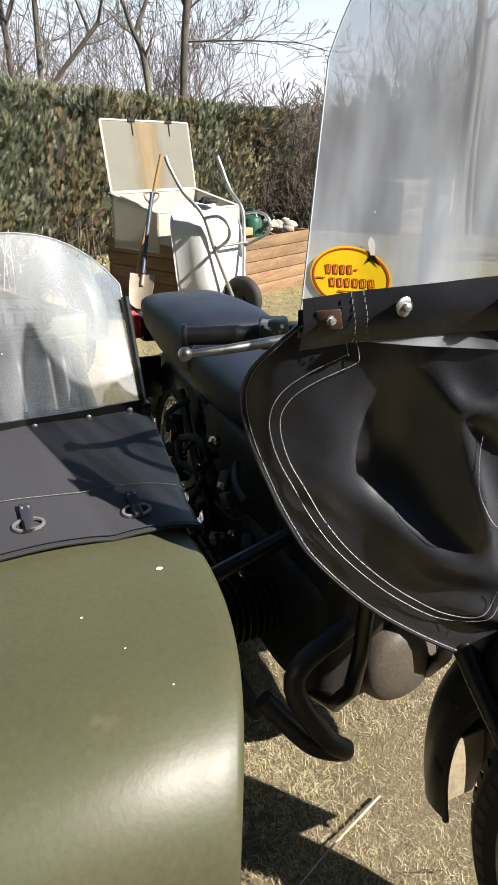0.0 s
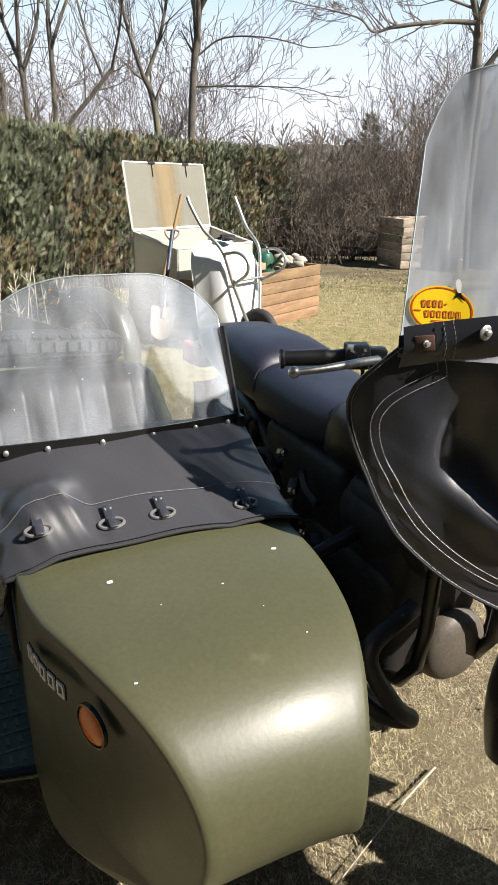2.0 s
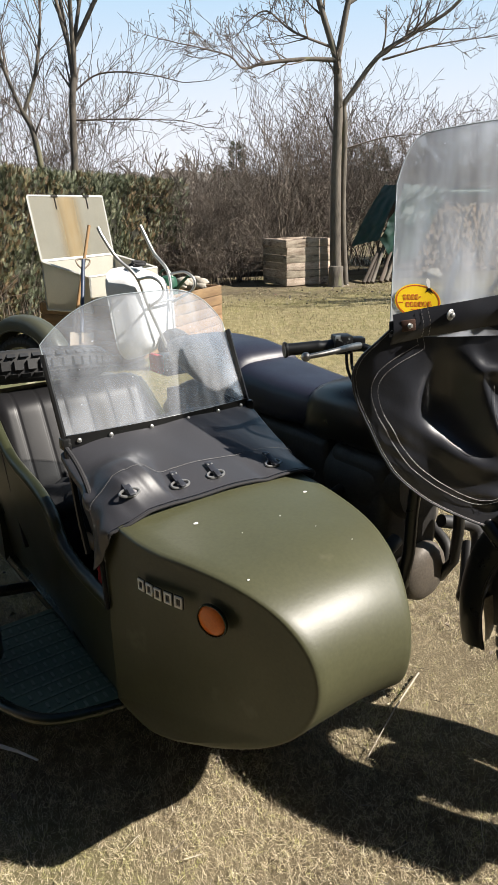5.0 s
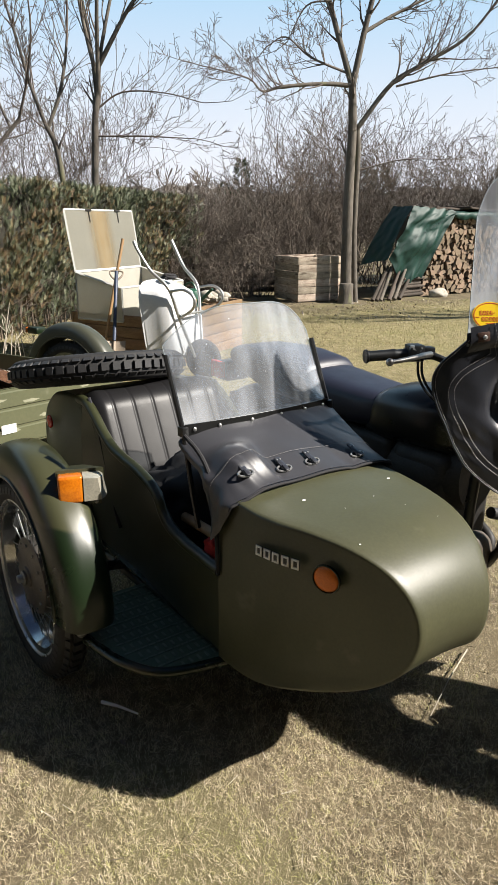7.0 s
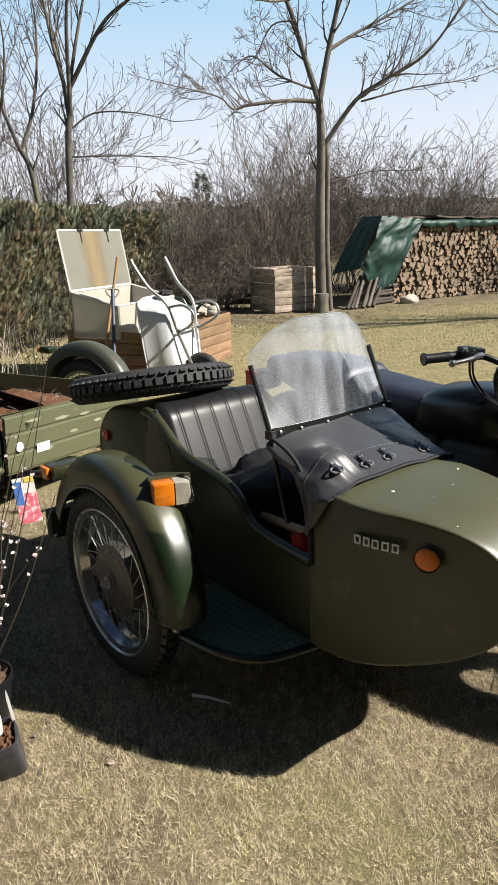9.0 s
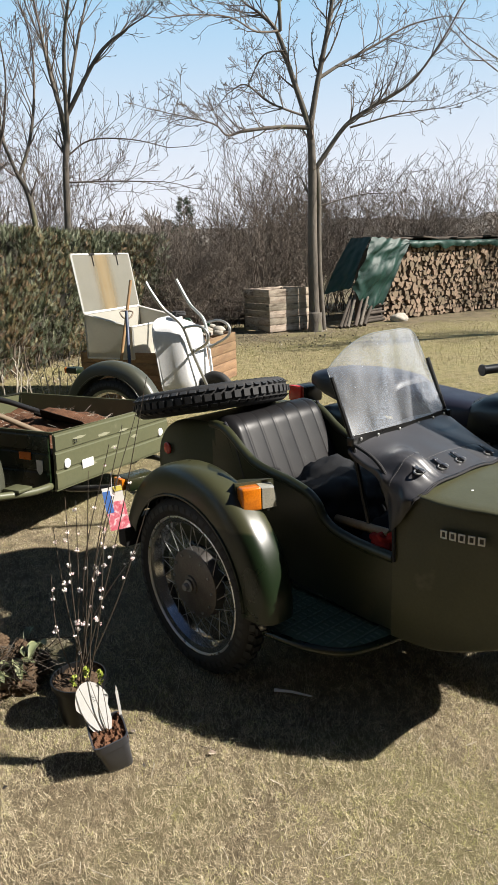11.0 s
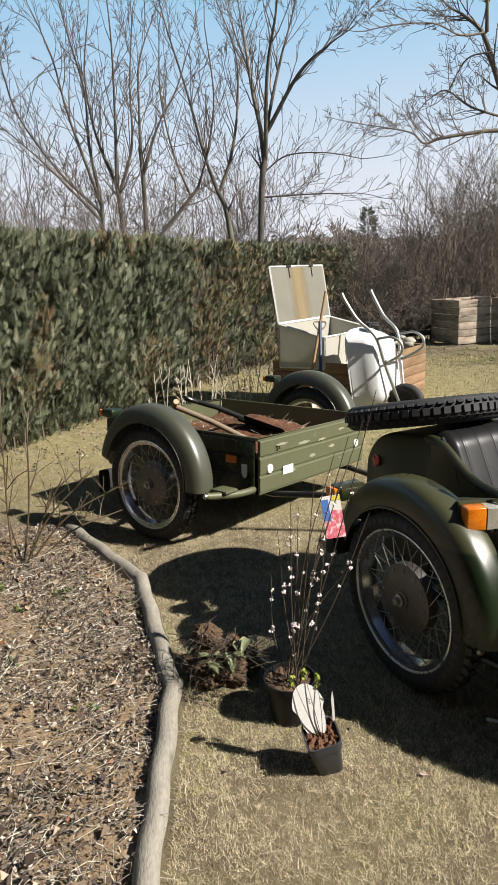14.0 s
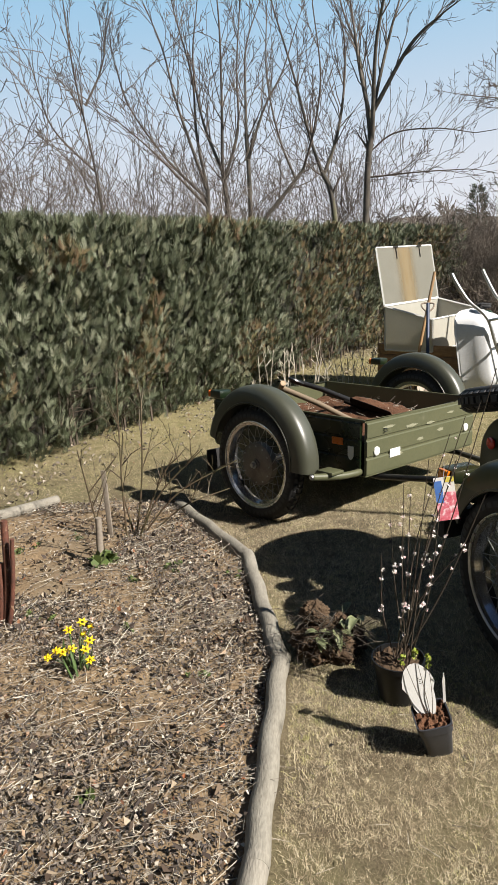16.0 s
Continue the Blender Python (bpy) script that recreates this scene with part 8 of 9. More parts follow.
crumpled("work_glove", 0.07, 0.09, 0.035, RIG.inverted() @ WB @ Matrix.Translation((0.16, 0.12, 0.945)), CLOTH, "black work glove lying on the upturned barrow", "glove", 2.2, 0.5)

# spade and rake leaning on the raised bed
sp = digging_tool(aim((-0.955, 6.10, 0.985), (-1.03, 5.52, 0.06), 5), 0.72, BLUE_HANDLE, SPADE, "spade with a dark blue shaft and worn dusty blade", tee=False)
rake = thing("rake", aim((-0.878, 6.20, 1.286), (-1.16, 5.88, 0.02)), "long wooden rake handle leaning on the raised bed", "rake")
bm = B()
tube(bm, [(0, 0, 0), (0, 0.006, -0.65), (0, 0, -1.33)], 0.0155, 12)
part("shaft", bm, WOODH, rake)
bm = B()
box(bm, -0.15, 0.15, -0.012, 0.012, -1.345, -1.325, 0.004)
part("rake_head", bm, GRIME, rake)

# watering can, brick and stones on the raised bed
GREEN = mat("green_plastic", (0.020, 0.085, 0.050), (0.014, 0.065, 0.040), rough=0.4, scale=8, fine=90, bump=0.06)
can = thing("watering_can", PB @ Matrix.Translation((0.60, 1.42, 0.50)), "dark green plastic watering can on the raised bed", "watering can")
bm = B()
lathe(bm, [(0.10, 0.0), (0.105, 0.02), (0.10, 0.15), (0.085, 0.19), (0.05, 0.21)], 28)
part("can_body", bm, GREEN, can)
bm = B()
tube(bm, smooth_line([(0.06, 0.0, 0.19), (0.0, 0.0, 0.275), (-0.09, 0.0, 0.25), (-0.13, 0.0, 0.15), (-0.10, 0, 0.06)], 6), 0.012, 8)
part("can_handle", bm, GREEN, can)
bm = B()
tube(bm, [(0.09, 0, 0.05), (0.20, 0, 0.16), (0.27, 0, 0.22)], [0.022, 0.014], 10)
part("spout", bm, GREEN, can)
BRICKM = mat("pale_brick", (0.42, 0.26, 0.15), (0.33, 0.19, 0.11), rough=0.85, scale=12, fine=90, bump=0.3, dist=0.003)
bm = B()
box(bm, 0.72, 0.84, 0.95, 1.12, PH + 0.002, PH + 0.07, 0.006, PB)
tagged(part("brick", bm, BRICKM, None, "pale yellow-brown brick on the raised bed edge"), category="brick")
STONE = mat("pale_garden_stone", (0.42, 0.39, 0.33), (0.25, 0.22, 0.18), rough=0.85, scale=9, fine=60, bump=0.5, dist=0.01)
rng = np.random.default_rng(44)
for k in range(9):
    bm = B()
    bmesh.ops.create_icosphere(bm, subdivisions=2, radius=1.0)
    s = rng.uniform(0.035, 0.075)
    for v in bm.verts:
        f_ = 1 + 0.3 * noise.noise(v.co * 1.3 + Vector((k * 3, 0, 0)))
        v.co = Vector((v.co.x * s * 1.2 * f_, v.co.y * s * f_, v.co.z * s * 0.75 * f_))
    tagged(part("garden_stone", bm, STONE, None, "rough pale stone on the raised bed", m=PB @ Matrix.Translation((rng.uniform(0.62, 0.86), 1.60 + 0.035 * k, 0.54 + rng.uniform(0, 0.10)))), category="stone", group="stones on the bed")

# dry stalks in front of the hedge
S = []
for k in range(30):
    x = rng.uniform(-2.75, -1.45)
    y = 6.55 + (x + 2.1) * 1.2 + rng.normal(0, 0.16)
    h = rng.uniform(0.22, 0.66)
    dx, dy = rng.normal(0, 0.04), rng.normal(0, 0.04)
    S.append((x, y, 0, x + dx, y + dy, h * 0.6, 0.0048, 0.0042))
    S.append((x + dx, y + dy, h * 0.6, x + 2 * dx, y + 2 * dy, h, 0.0042, 0.0030))
    for j in range(3):
        z = h * rng.uniform(0.4, 1.0)
        S.append((x + dx, y + dy, z, x + dx + rng.normal(0, 0.04), y + dy + rng.normal(0, 0.04), z + 0.06, 0.004, 0.003))
v, f = sticks(S, 5)
PALE = mat("bleached_stalks", (0.58, 0.53, 0.45), (0.36, 0.32, 0.26), rough=0.85, scale=9, fine=70, bump=0.2)
tagged(new("dry_stalks", fast_mesh("dry_stalks", v, f, PALE)), "bleached dry flower stalks in front of the hedge", "dry stalks", kind="stuff")

# ---- compost crate, stump, fence ----
CRATEW = mat("weathered_slats", (0.45, 0.385, 0.300), (0.175, 0.130, 0.092), rough=0.85, scale=5, fine=40, stretch=(1, 1, 4), bump=0.5, dist=0.006, rand=0.3, spots=(0.12, 0.09, 0.065), spot_at=0.58, spot_scale=4)
CM = Matrix.Translation((2.37, 11.95, 0)) @ Matrix.Rotation(radians(17), 4, "Z")
crate = thing("compost_crate", CM, "slatted wooden compost crate at the edge of the lawn", "compost bin")
for k in range(6):
    z0 = 0.02 + k * 0.138
    for a, b, c, d in ((0.0, 0.98, -0.004 * (k % 2), 0.022), (0.0, 0.98, 0.90, 0.922), (-0.001, 0.022, 0.024, 0.90), (0.96, 0.982, 0.024, 0.90)):
        bm = B()
        box(bm, a - (0.012 if (k % 2) else 0), b + (0.014 if (k == 5) else 0), c, d, z0, z0 + 0.133, 0.004, pose(0, 0, 0, 0, 0.5 * math.sin(k * 2.1), 0))
        part("slat", bm, CRATEW, crate)
for x, y in ((0.025, 0.025), (0.90, 0.025), (0.025, 0.84), (0.90, 0.84)):
    bm = B()
    box(bm, x, x + 0.055, y, y + 0.055, 0.0, 0.84, 0.004)
    part("corner_post", bm, CRATEW, crate)
bm = B()
lathe(bm, [(0.165, 0.0), (0.145, 0.06), (0.135, 0.2), (0.135, 0.36), (0.125, 0.37), (0.0001, 0.372)], 22)
for v in bm.verts:
    f_ = 1 + 0.10 * noise.noise(Vector((v.co.x * 9, v.co.y * 9, v.co.z * 2)))
    v.co.x, v.co.y = v.co.x * f_, v.co.y * f_
tagged(part("tree_stump", bm, TRUNK, None, "sawn tree stump beside the tall tree", m=Matrix.Translation((3.27, 11.80, 0)), angle=50), category="stump")
OLDW = mat("old_dark_timber", (0.075, 0.056, 0.042), (0.042, 0.033, 0.026), rough=0.9, scale=4, fine=40, bump=0.4, dist=0.004, rand=0.2)
fence = thing("rail_fence", None, "low dark rail fence before the thicket", "fence")
for k in range(6):
    x = -0.35 + k * 0.52
    bm = B()
    tube(bm, [(x, 13.35, 0), (x + 0.02, 13.35, 0.68)], 0.04, 8)
    part("post", bm, OLDW, fence)
for k in range(4):
    for j in range(3):
        bm = B()
        box(bm, -0.45 + j * 0.9, 0.44 + j * 0.9, 13.29, 13.31, 0.08 + k * 0.155, 0.185 + k * 0.155, 0.004, pose(0, 0, 0, 0, 0.6 * math.sin(j * 3 + k), 0))
        part("rail", bm, OLDW, fence)

# ---- firewood stack with tarpaulin ----
SA, SB = Vector((4.95, 12.86, 0)), Vector((10.2, 14.85, 0))
ST = (SB - SA).normalized()
SN = Vector((ST.y, -ST.x, 0))
SM = Matrix(((ST.x, -SN.x, 0, SA.x), (ST.y, -SN.y, 0, SA.y), (0, 0, 1, 0), (0, 0, 0, 1)))   # x along, y into the stack
stack = thing("firewood_stack", SM, "long stack of split firewood under a green tarpaulin", "firewood")
ENDW = mat("split_wood_end", (0.275, 0.200, 0.130), (0.13, 0.092, 0.060), rough=0.85, scale=9, fine=60, bump=0.3, dist=0.006, rand=0.28)
BARKW = mat("firewood_bark", (0.165, 0.120, 0.085), (0.10, 0.073, 0.053), rough=0.9, scale=8, fine=50, bump=0.5, dist=0.008, rand=0.2)
rng = np.random.default_rng(51)
kinds = []
for k in range(9):
    n = (3, 4, 4, 5, 6, 4, 3, 5, 7)[k]
    a0 = rng.uniform(0, 6.28)
    ring = [(math.cos(a0 + 2 * math.pi * i / n + rng.normal(0, 0.18)) * rng.uniform(0.8, 1.1), math.sin(a0 + 2 * math.pi * i / n + rng.normal(0, 0.18)) * rng.uniform(0.7, 1.05)) for i in range(n)]
    V = [(x, 0.0, z) for x, z in ring] + [(x * 0.97, 5.0, z * 0.97) for x, z in ring]
    Fc = [tuple(range(n)), tuple(reversed(range(n, 2 * n)))] + [(i, i + n, (i + 1) % n + n, (i + 1) % n) for i in range(n)]
    me = bpy.data.meshes.new("log")
    me.from_pydata(V, [], Fc)
    me.materials.append(ENDW)
    me.materials.append(BARKW)
    me.polygons.foreach_set("material_index", [0, 0] + [1] * n)
    kinds.append(me)
count = 0
z = 0.06
row = 0
while z < 1.66:
    x = 0.30 + (0.12 * (1.5 - z) if z < 1.0 else 0.35 * (z - 0.9)) + (row % 2) * 0.07
    step = 0.104
    while x < 5.1:
        r = rng.uniform(0.064, 0.100)
        ob = new("log", kinds[rng.integers(0, 9)])
        ob.parent = stack
        ob.matrix_basis = Matrix.Translation((x, rng.uniform(-0.05, 0.05), z + rng.normal(0, 0.012))) @ Matrix.Rotation(rng.uniform(0, 6.28), 4, "Y") @ Matrix.Diagonal((r, 0.07, r * rng.uniform(0.75, 1.05), 1))
        count += 1
        x += rng.uniform(0.105, 0.14)
    z += step
    row += 1
bm = B()
box(bm, 0.35, 5.1, 0.08, 0.85, 0.0, 1.60, 0.05)
part("inner_wood", bm, BARKW, stack, "dark inner wood")
for k in range(11):
    bm = B()
    x = 0.5 + k * 0.43
    box(bm, x - 0.32, x + 0.34, -0.12 + 0.1 * (k % 3), 0.75, 1.74 + 0.02 * (k % 2), 1.775 + 0.02 * (k % 2), 0.006, Matrix.Translation((x, 0, 1.75)) @ pose(0, 0, 0, rng.normal(0, 1.5), rng.normal(0, 2.2), rng.normal(0, 5)) @ Matrix.Translation((-x, 0, -1.75)))
    part("cover_board", bm, OLDW, stack, "dark rough board on top")
TARP = mat("green_tarpaulin", (0.007, 0.040, 0.029), (0.004, 0.025, 0.018), rough=0.55, spec=0.35, scale=3, fine=120, bump=0.25, dist=0.004)
tarp = thing("tarpaulin", SM, "crumpled dark green tarpaulin over the firewood", "tarpaulin")
bm = B()


def tarp_edge(t):
    """Left border of the hanging sheet: from the top corner out and down."""
    return -0.14 - 0.56 * t - 0.05 * math.sin(math.pi * t), 1.80 - 1.02 * t


def tarp_side(s, t):
    # wraps round the end of the stack
    x, z = tarp_edge(t)
    n2 = noise.noise(Vector((s * 5, t * 7, 5)))
    return (x + 0.25 * s * (1 - t) + 0.06 * n2, -0.13 + 0.85 * s + 0.04 * n2, z + 0.03 * n2 - 0.15 * s * t)


sheet(bm, 20, 40, tarp_side, 0.004)
part("side_sheet", bm, TARP, tarp, "slumping green sheet", angle=40)
bm = B()


def tarp_front(s, t):
    xl, zl = tarp_edge(t)
    xr = 1.12 - 0.55 * t - 0.34 * t * t
    zr = 1.72 - 0.30 * t - 1.05 * t * t
    x, z = xl + (xr - xl) * s, zl + (zr - zl) * s
    z -= 0.28 * math.sin(math.pi * min(1, s * 1.15)) * t ** 2
    n1 = noise.noise(Vector((s * 4, t * 4, 1)))
    n2 = noise.noise(Vector((s * 10 + 4 * t, t * 9, 6)))
    fold = math.sin(16 * s + 9 * t + 2 * n1)
    return (x + 0.03 * n2, -0.15 - 0.10 * math.sin(math.pi * t) * (1 - 0.4 * s) + 0.09 * n1 + 0.022 * n2 + 0.012 * fold, z + 0.03 * n2)


sheet(bm, 60, 60, tarp_front, 0.004)
part("front_sheet", bm, TARP, tarp, "green sheet hanging over the wood ends", angle=50)
bm = B()


def tarp_top(s, t):
    x = 0.55 + 4.6 * s
    n2 = noise.noise(Vector((s * 26, t * 3, 1)))
    if t < 0.6:
        return (x, -0.10 + 0.9 * (0.6 - t) / 0.6, 1.715 + 0.015 * n2)
    k = (t - 0.6) / 0.4
    return (x + 0.02 * n2, -0.115 - 0.03 * math.sin(3 * k) + 0.03 * n2, 1.715 - (0.15 + 0.09 * noise.noise(Vector((s * 14, 4, 0)))) * k)


sheet(bm, 120, 12, tarp_top, 0.003)
part("top_sheet", bm, TARP, tarp, "ruffled edge of the sheet along the top", angle=40)
for k in range(7):
    bm = B()
    x = -1.32 + 0.12 * k + rng.normal(0, 0.05)
    tube(bm, [(x, -0.42 + rng.normal(0, 0.05), 0.02), (x + 0.72, -0.02, 0.64 + rng.normal(0, 0.1))], [0.040, 0.028], 10)
    tagged(part("leaning_pole", bm, TRUNK if k % 2 else OLDW, None, "old pole leaning against the firewood", m=SM), category="pole", group="poles by the firewood")
for k in range(7):
    bm = B()
    tube(bm, [(-0.45 + 0.03 * k, -0.15, 0.05 + 0.055 * k), (0.45, 0.05 * (k % 3), 0.05 + 0.055 * k)], 0.032, 9)
    tagged(part("stacked_pole", bm, OLDW, None, "dark pole lying at the end of the firewood", m=SM), category="pole", group="poles by the firewood")
bm = B()
bmesh.ops.create_icosphere(bm, subdivisions=3, radius=1.0)
for v in bm.verts:
    f_ = 1 + 0.25 * noise.noise(v.co * 1.5)
    v.co = Vector((v.co.x * 0.24 * f_, v.co.y * 0.15 * f_, v.co.z * 0.12 * f_))
tagged(part("boulder", bm, STONE, None, "grey boulder in front of the firewood", m=SM @ Matrix.Translation((0.62, -0.30, 0.06)), angle=60), category="boulder")

# ---- pots and plants by the bed ----
POTB = mat("black_plastic_pot", (0.007, 0.007, 0.008), (0.012, 0.012, 0.012), rough=0.40, spec=0.25, scale=12, fine=120, bump=0.06)
POTG = mat("dark_grey_plastic_pot", (0.040, 0.042, 0.050), (0.032, 0.034, 0.040), rough=0.42, scale=12, fine=120, bump=0.06)
EARTH = mat("dark_root_soil", (0.110, 0.074, 0.046), (0.055, 0.037, 0.025), rough=0.95, scale=14, fine=90, bump=1.0, dist=0.012, spec=0.15)
BP = Vector((-1.670, 1.135, 0))
flower_pot = thing("flower_pot", Matrix.Translation(BP), "black round plastic pot with a flowering shrub", "potted plant")
bm = B()
lathe(bm, [(0.0001, 0.002), (0.068, 0.0), (0.070, 0.008), (0.084, 0.130), (0.090, 0.132), (0.091, 0.152), (0.086, 0.152), (0.082, 0.130), (0.0001, 0.125)], 36, caps=False)
part("pot", bm, POTB, flower_pot, angle=30)
bm = B()
sheet(bm, 20, 20, lambda s, t: (0.084 * (2 * s - 1) * math.sqrt(1 - 0.5 * (2 * t - 1) ** 2), 0.084 * (2 * t - 1) * math.sqrt(1 - 0.5 * (2 * s - 1) ** 2), 0.136 + 0.016 * noise.noise(Vector((s * 9, t * 9, 0)))))
tagged(part("potting_soil", bm, EARTH, flower_pot), kind="stuff")
STEM = mat("reddish_twigs", (0.055, 0.036, 0.026), (0.040, 0.034, 0.020), rough=0.7, scale=9, fine=70, bump=0.2)
PETAL = scatter_mat("white_blossom", [(0.0, (0.80, 0.72, 0.70)), (0.5, (0.86, 0.82, 0.78)), (0.85, (0.78, 0.60, 0.60)), (1.0, (0.55, 0.30, 0.30))], rough=0.6)
rng = np.random.default_rng(61)
blossom_v, blossom_f = [], []


def blob(c, r, V, F):
    """A small ragged flower of twelve leaflets."""
    for k in range(10):
        d = Vector((rng.normal(), rng.normal(), rng.normal() * 0.8)).normalized()
        s_ = d.cross(Vector((rng.normal(), rng.normal(), rng.normal()))).normalized()
        b = len(V)
        V += [tuple(c), tuple(c + d * r * 0.7 + s_ * r * 0.5), tuple(c + d * r * 1.1), tuple(c + d * r * 0.7 - s_ * r * 0.5)]
        F.append((b, b + 1, b + 2, b + 3))


tips = [Vector(t) - BP for t in ((-1.62, 1.20, 0.74), (-1.54, 1.10, 0.70), (-1.72, 1.16, 0.52), (-1.44, 1.10, 0.60), (-1.370, 1.16, 1.13), (-1.455, 1.18, 0.98), (-1.40, 1.22, 1.02), (-1.650, 1.12, 0.785), (-1.573, 1.12, 0.86), (-1.390, 1.17, 0.72), (-1.50, 1.19, 0.92), (-1.47, 1.24, 0.82), (-1.695, 1.12, 0.69))]
for k, tp in enumerate(tips):
    b0 = Vector((rng.normal(0, 0.022), rng.normal(0, 0.022), 0.13))
    mid = b0.lerp(tp, 0.5) + Vector((rng.normal(0, 0.020) - 0.012, rng.normal(0, 0.016), 0))
    path = smooth_line([b0, mid, tp], 12)
    bm = B()
    tube(bm, path, [0.0028, 0.0012], 6)
    part("twig", bm, STEM, flower_pot, "thin upright twig")
    n = len(path)
    for j in range(int(n * 0.55)):
        i = int(rng.uniform(0.22, 0.97) * (n - 1))
        frac = i / n
        if frac > 0.78 and rng.uniform() < 0.75:
            blob(path[i] + Vector((rng.normal(0, 0.004), rng.normal(0, 0.004), 0)), 0.0045, blossom_v, blossom_f) if rng.uniform() < 0.3 else None
        elif rng.uniform() < 0.4:
            blob(path[i] + Vector((rng.normal(0, 0.005), rng.normal(0, 0.005), 0)), rng.uniform(0.0055, 0.0105), blossom_v, blossom_f)
tagged(part("blossom", fast_mesh("blossom", np.array(blossom_v), np.array(blossom_f), PETAL), None, flower_pot, "small white blossoms"), kind="stuff")
# hanging picture label
TAGW = mat("label_card", (0.80, 0.78, 0.74), (0.72, 0.70, 0.66), rough=0.35, scale=20, fine=200, bump=0.0)
TAGR = mat("label_pink_print", (0.62, 0.07, 0.11), (0.78, 0.30, 0.36), rough=0.35, scale=60, fine=160, bump=0.0, spots=(0.85, 0.66, 0.68), spot_at=0.53, spot_scale=58)
TAGY = mat("label_yellow_print", (0.72, 0.60, 0.12), (0.66, 0.54, 0.10), rough=0.35, scale=26, fine=60, bump=0.0)
TAGB = mat("label_blue_print", (0.06, 0.15, 0.45), (0.10, 0.22, 0.55), rough=0.35, scale=26, fine=60, bump=0.0)
TM = Matrix.Translation((-1.480, 1.30, 0.585)) @ pose(0, 0, 0, -12, -8, -4)
tag = tagged(new("plant_label", None), "glossy plant label with a pink flower picture", "plant label")
tag.matrix_basis = TM
bm = B()
box(bm, -0.034, 0.034, -0.0008, 0.0008, 0.0, 0.150, 0.0)
part("card", bm, TAGW, tag)
for a, b, c, d, mm in ((-0.034, 0.034, 0.0, 0.088, TAGR), (-0.004, 0.034, 0.088, 0.098, TAGR), (-0.034, -0.008, 0.062, 0.138, TAGB), (0.004, 0.034, 0.132, 0.149, TAGY)):
    bm = B()
    box(bm, a, b, -0.0016 if mm is TAGR else -0.0022, -0.0008, c, d, 0.0)
    part("print", bm, mm, tag)
bm = B()
tube(bm, [(0, 0, 0.148), (0.006, 0, 0.17), (0.01, 0.0, 0.20)], 0.001, 5)
part("string", bm, STITCH, tag)

# small square pot, tipped a little, with two labels
SP = Matrix.Translation((-1.572, 0.872, 0.009)) @ pose(0, 0, 0, 11, -12, 6) @ Matrix.Diagonal((1.02, 1.02, 1.14, 1))
small_pot = thing("nursery_pot", SP, "small square dark-grey nursery pot with a seedling", "potted plant")


def sq(w, z):
    r = 0.86
    return [(w * math.copysign(abs(math.cos(a)) ** 0.35, math.cos(a)) * r, w * math.copysign(abs(math.sin(a)) ** 0.35, math.sin(a)) * r, z) for a in (2 * math.pi * k / 32 for k in range(32))]


bm = B()
loft(bm, [sq(0.042, 0.0), sq(0.045, 0.004), sq(0.056, 0.095), sq(0.060, 0.096), sq(0.062, 0.124), sq(0.057, 0.124), sq(0.054, 0.104)])
part("pot", bm, POTG, small_pot, angle=40)
bm = B()
sheet(bm, 28, 28, lambda s, t: (0.049 * (2 * s - 1), 0.049 * (2 * t - 1), 0.117 + 0.014 * noise.noise(Vector((s * 7, t * 7, 3))) + 0.006 * noise.noise(Vector((s * 19, t * 19, 6)))))
tagged(part("potting_soil", bm, PEAT, small_pot), kind="stuff")
bm = B()
n = 26
outl = [(0.045 * math.cos(t) * (1.12 if math.sin(t) > 0 else 0.85), 0.080 * math.sin(t)) for t in (2 * math.pi * k / n for k in range(n))]
LBL = pose(-0.012, 0.040, 0.172, 62, -6, -4)
loft(bm, [[LBL @ Vector((a, b, 0.0)) for a, b in outl], [LBL @ Vector((a, b, 0.0012)) for a, b in outl]])
lab = part("white_label", bm, WHITEP, small_pot, "blank side of an oval plant label")
for k in range(4):
    bm = B()
    box(bm, 0.004, 0.012 - 0.003 * (k % 2), 0.022 + 0.005 * k, 0.0235 + 0.005 * k, 0.0013, 0.0018, 0.0, LBL)
    part("label_bar", bm, POTG, lab)
bm = B()
loft(bm, [[Vector((0.045 + a, 0.03, 0.09)) for a in (-0.004, 0.004)] + [Vector((0.049, 0.031, 0.09)), Vector((0.041, 0.031, 0.09))], [Vector((0.060 + a, 0.035, 0.20)) for a in (-0.004, 0.004)] + [Vector((0.064, 0.036, 0.20)), Vector((0.056, 0.036, 0.20))], [Vector((0.064, 0.036, 0.225)), Vector((0.065, 0.036, 0.225)), Vector((0.065, 0.037, 0.225)), Vector((0.064, 0.037, 0.225))]])
part("label_stake", bm, WHITEP, small_pot, "narrow pale label stake")
LEAFY = scatter_mat("fresh_green_leaves", [(0.0, (0.19, 0.24, 0.03)), (0.6, (0.26, 0.31, 0.05)), (1.0, (0.33, 0.36, 0.08))], rough=0.5)
V, F = [], []
for k, e in enumerate(((-0.038, 0.085, 0.262), (0.000, 0.092, 0.275), (0.032, 0.076, 0.252))):
    bm = B()
    tube(bm, smooth_line([(0.004 * k - 0.006, 0.0, 0.11), (e[0] * 0.6, e[1] * 0.35, 0.18), e], 6), [0.0012, 0.0008], 5)
    part("twig", bm, STEM, small_pot)
    for j in range(3):
        blob(Vector(e) + Vector((rng.normal(0, 0.004), rng.normal(0, 0.004), -0.010 * j)), 0.010, V, F)
tagged(part("leaves", fast_mesh("leaves", np.array(V), np.array(F), LEAFY), None, small_pot, "fresh yellow-green leaf buds"), kind="stuff")

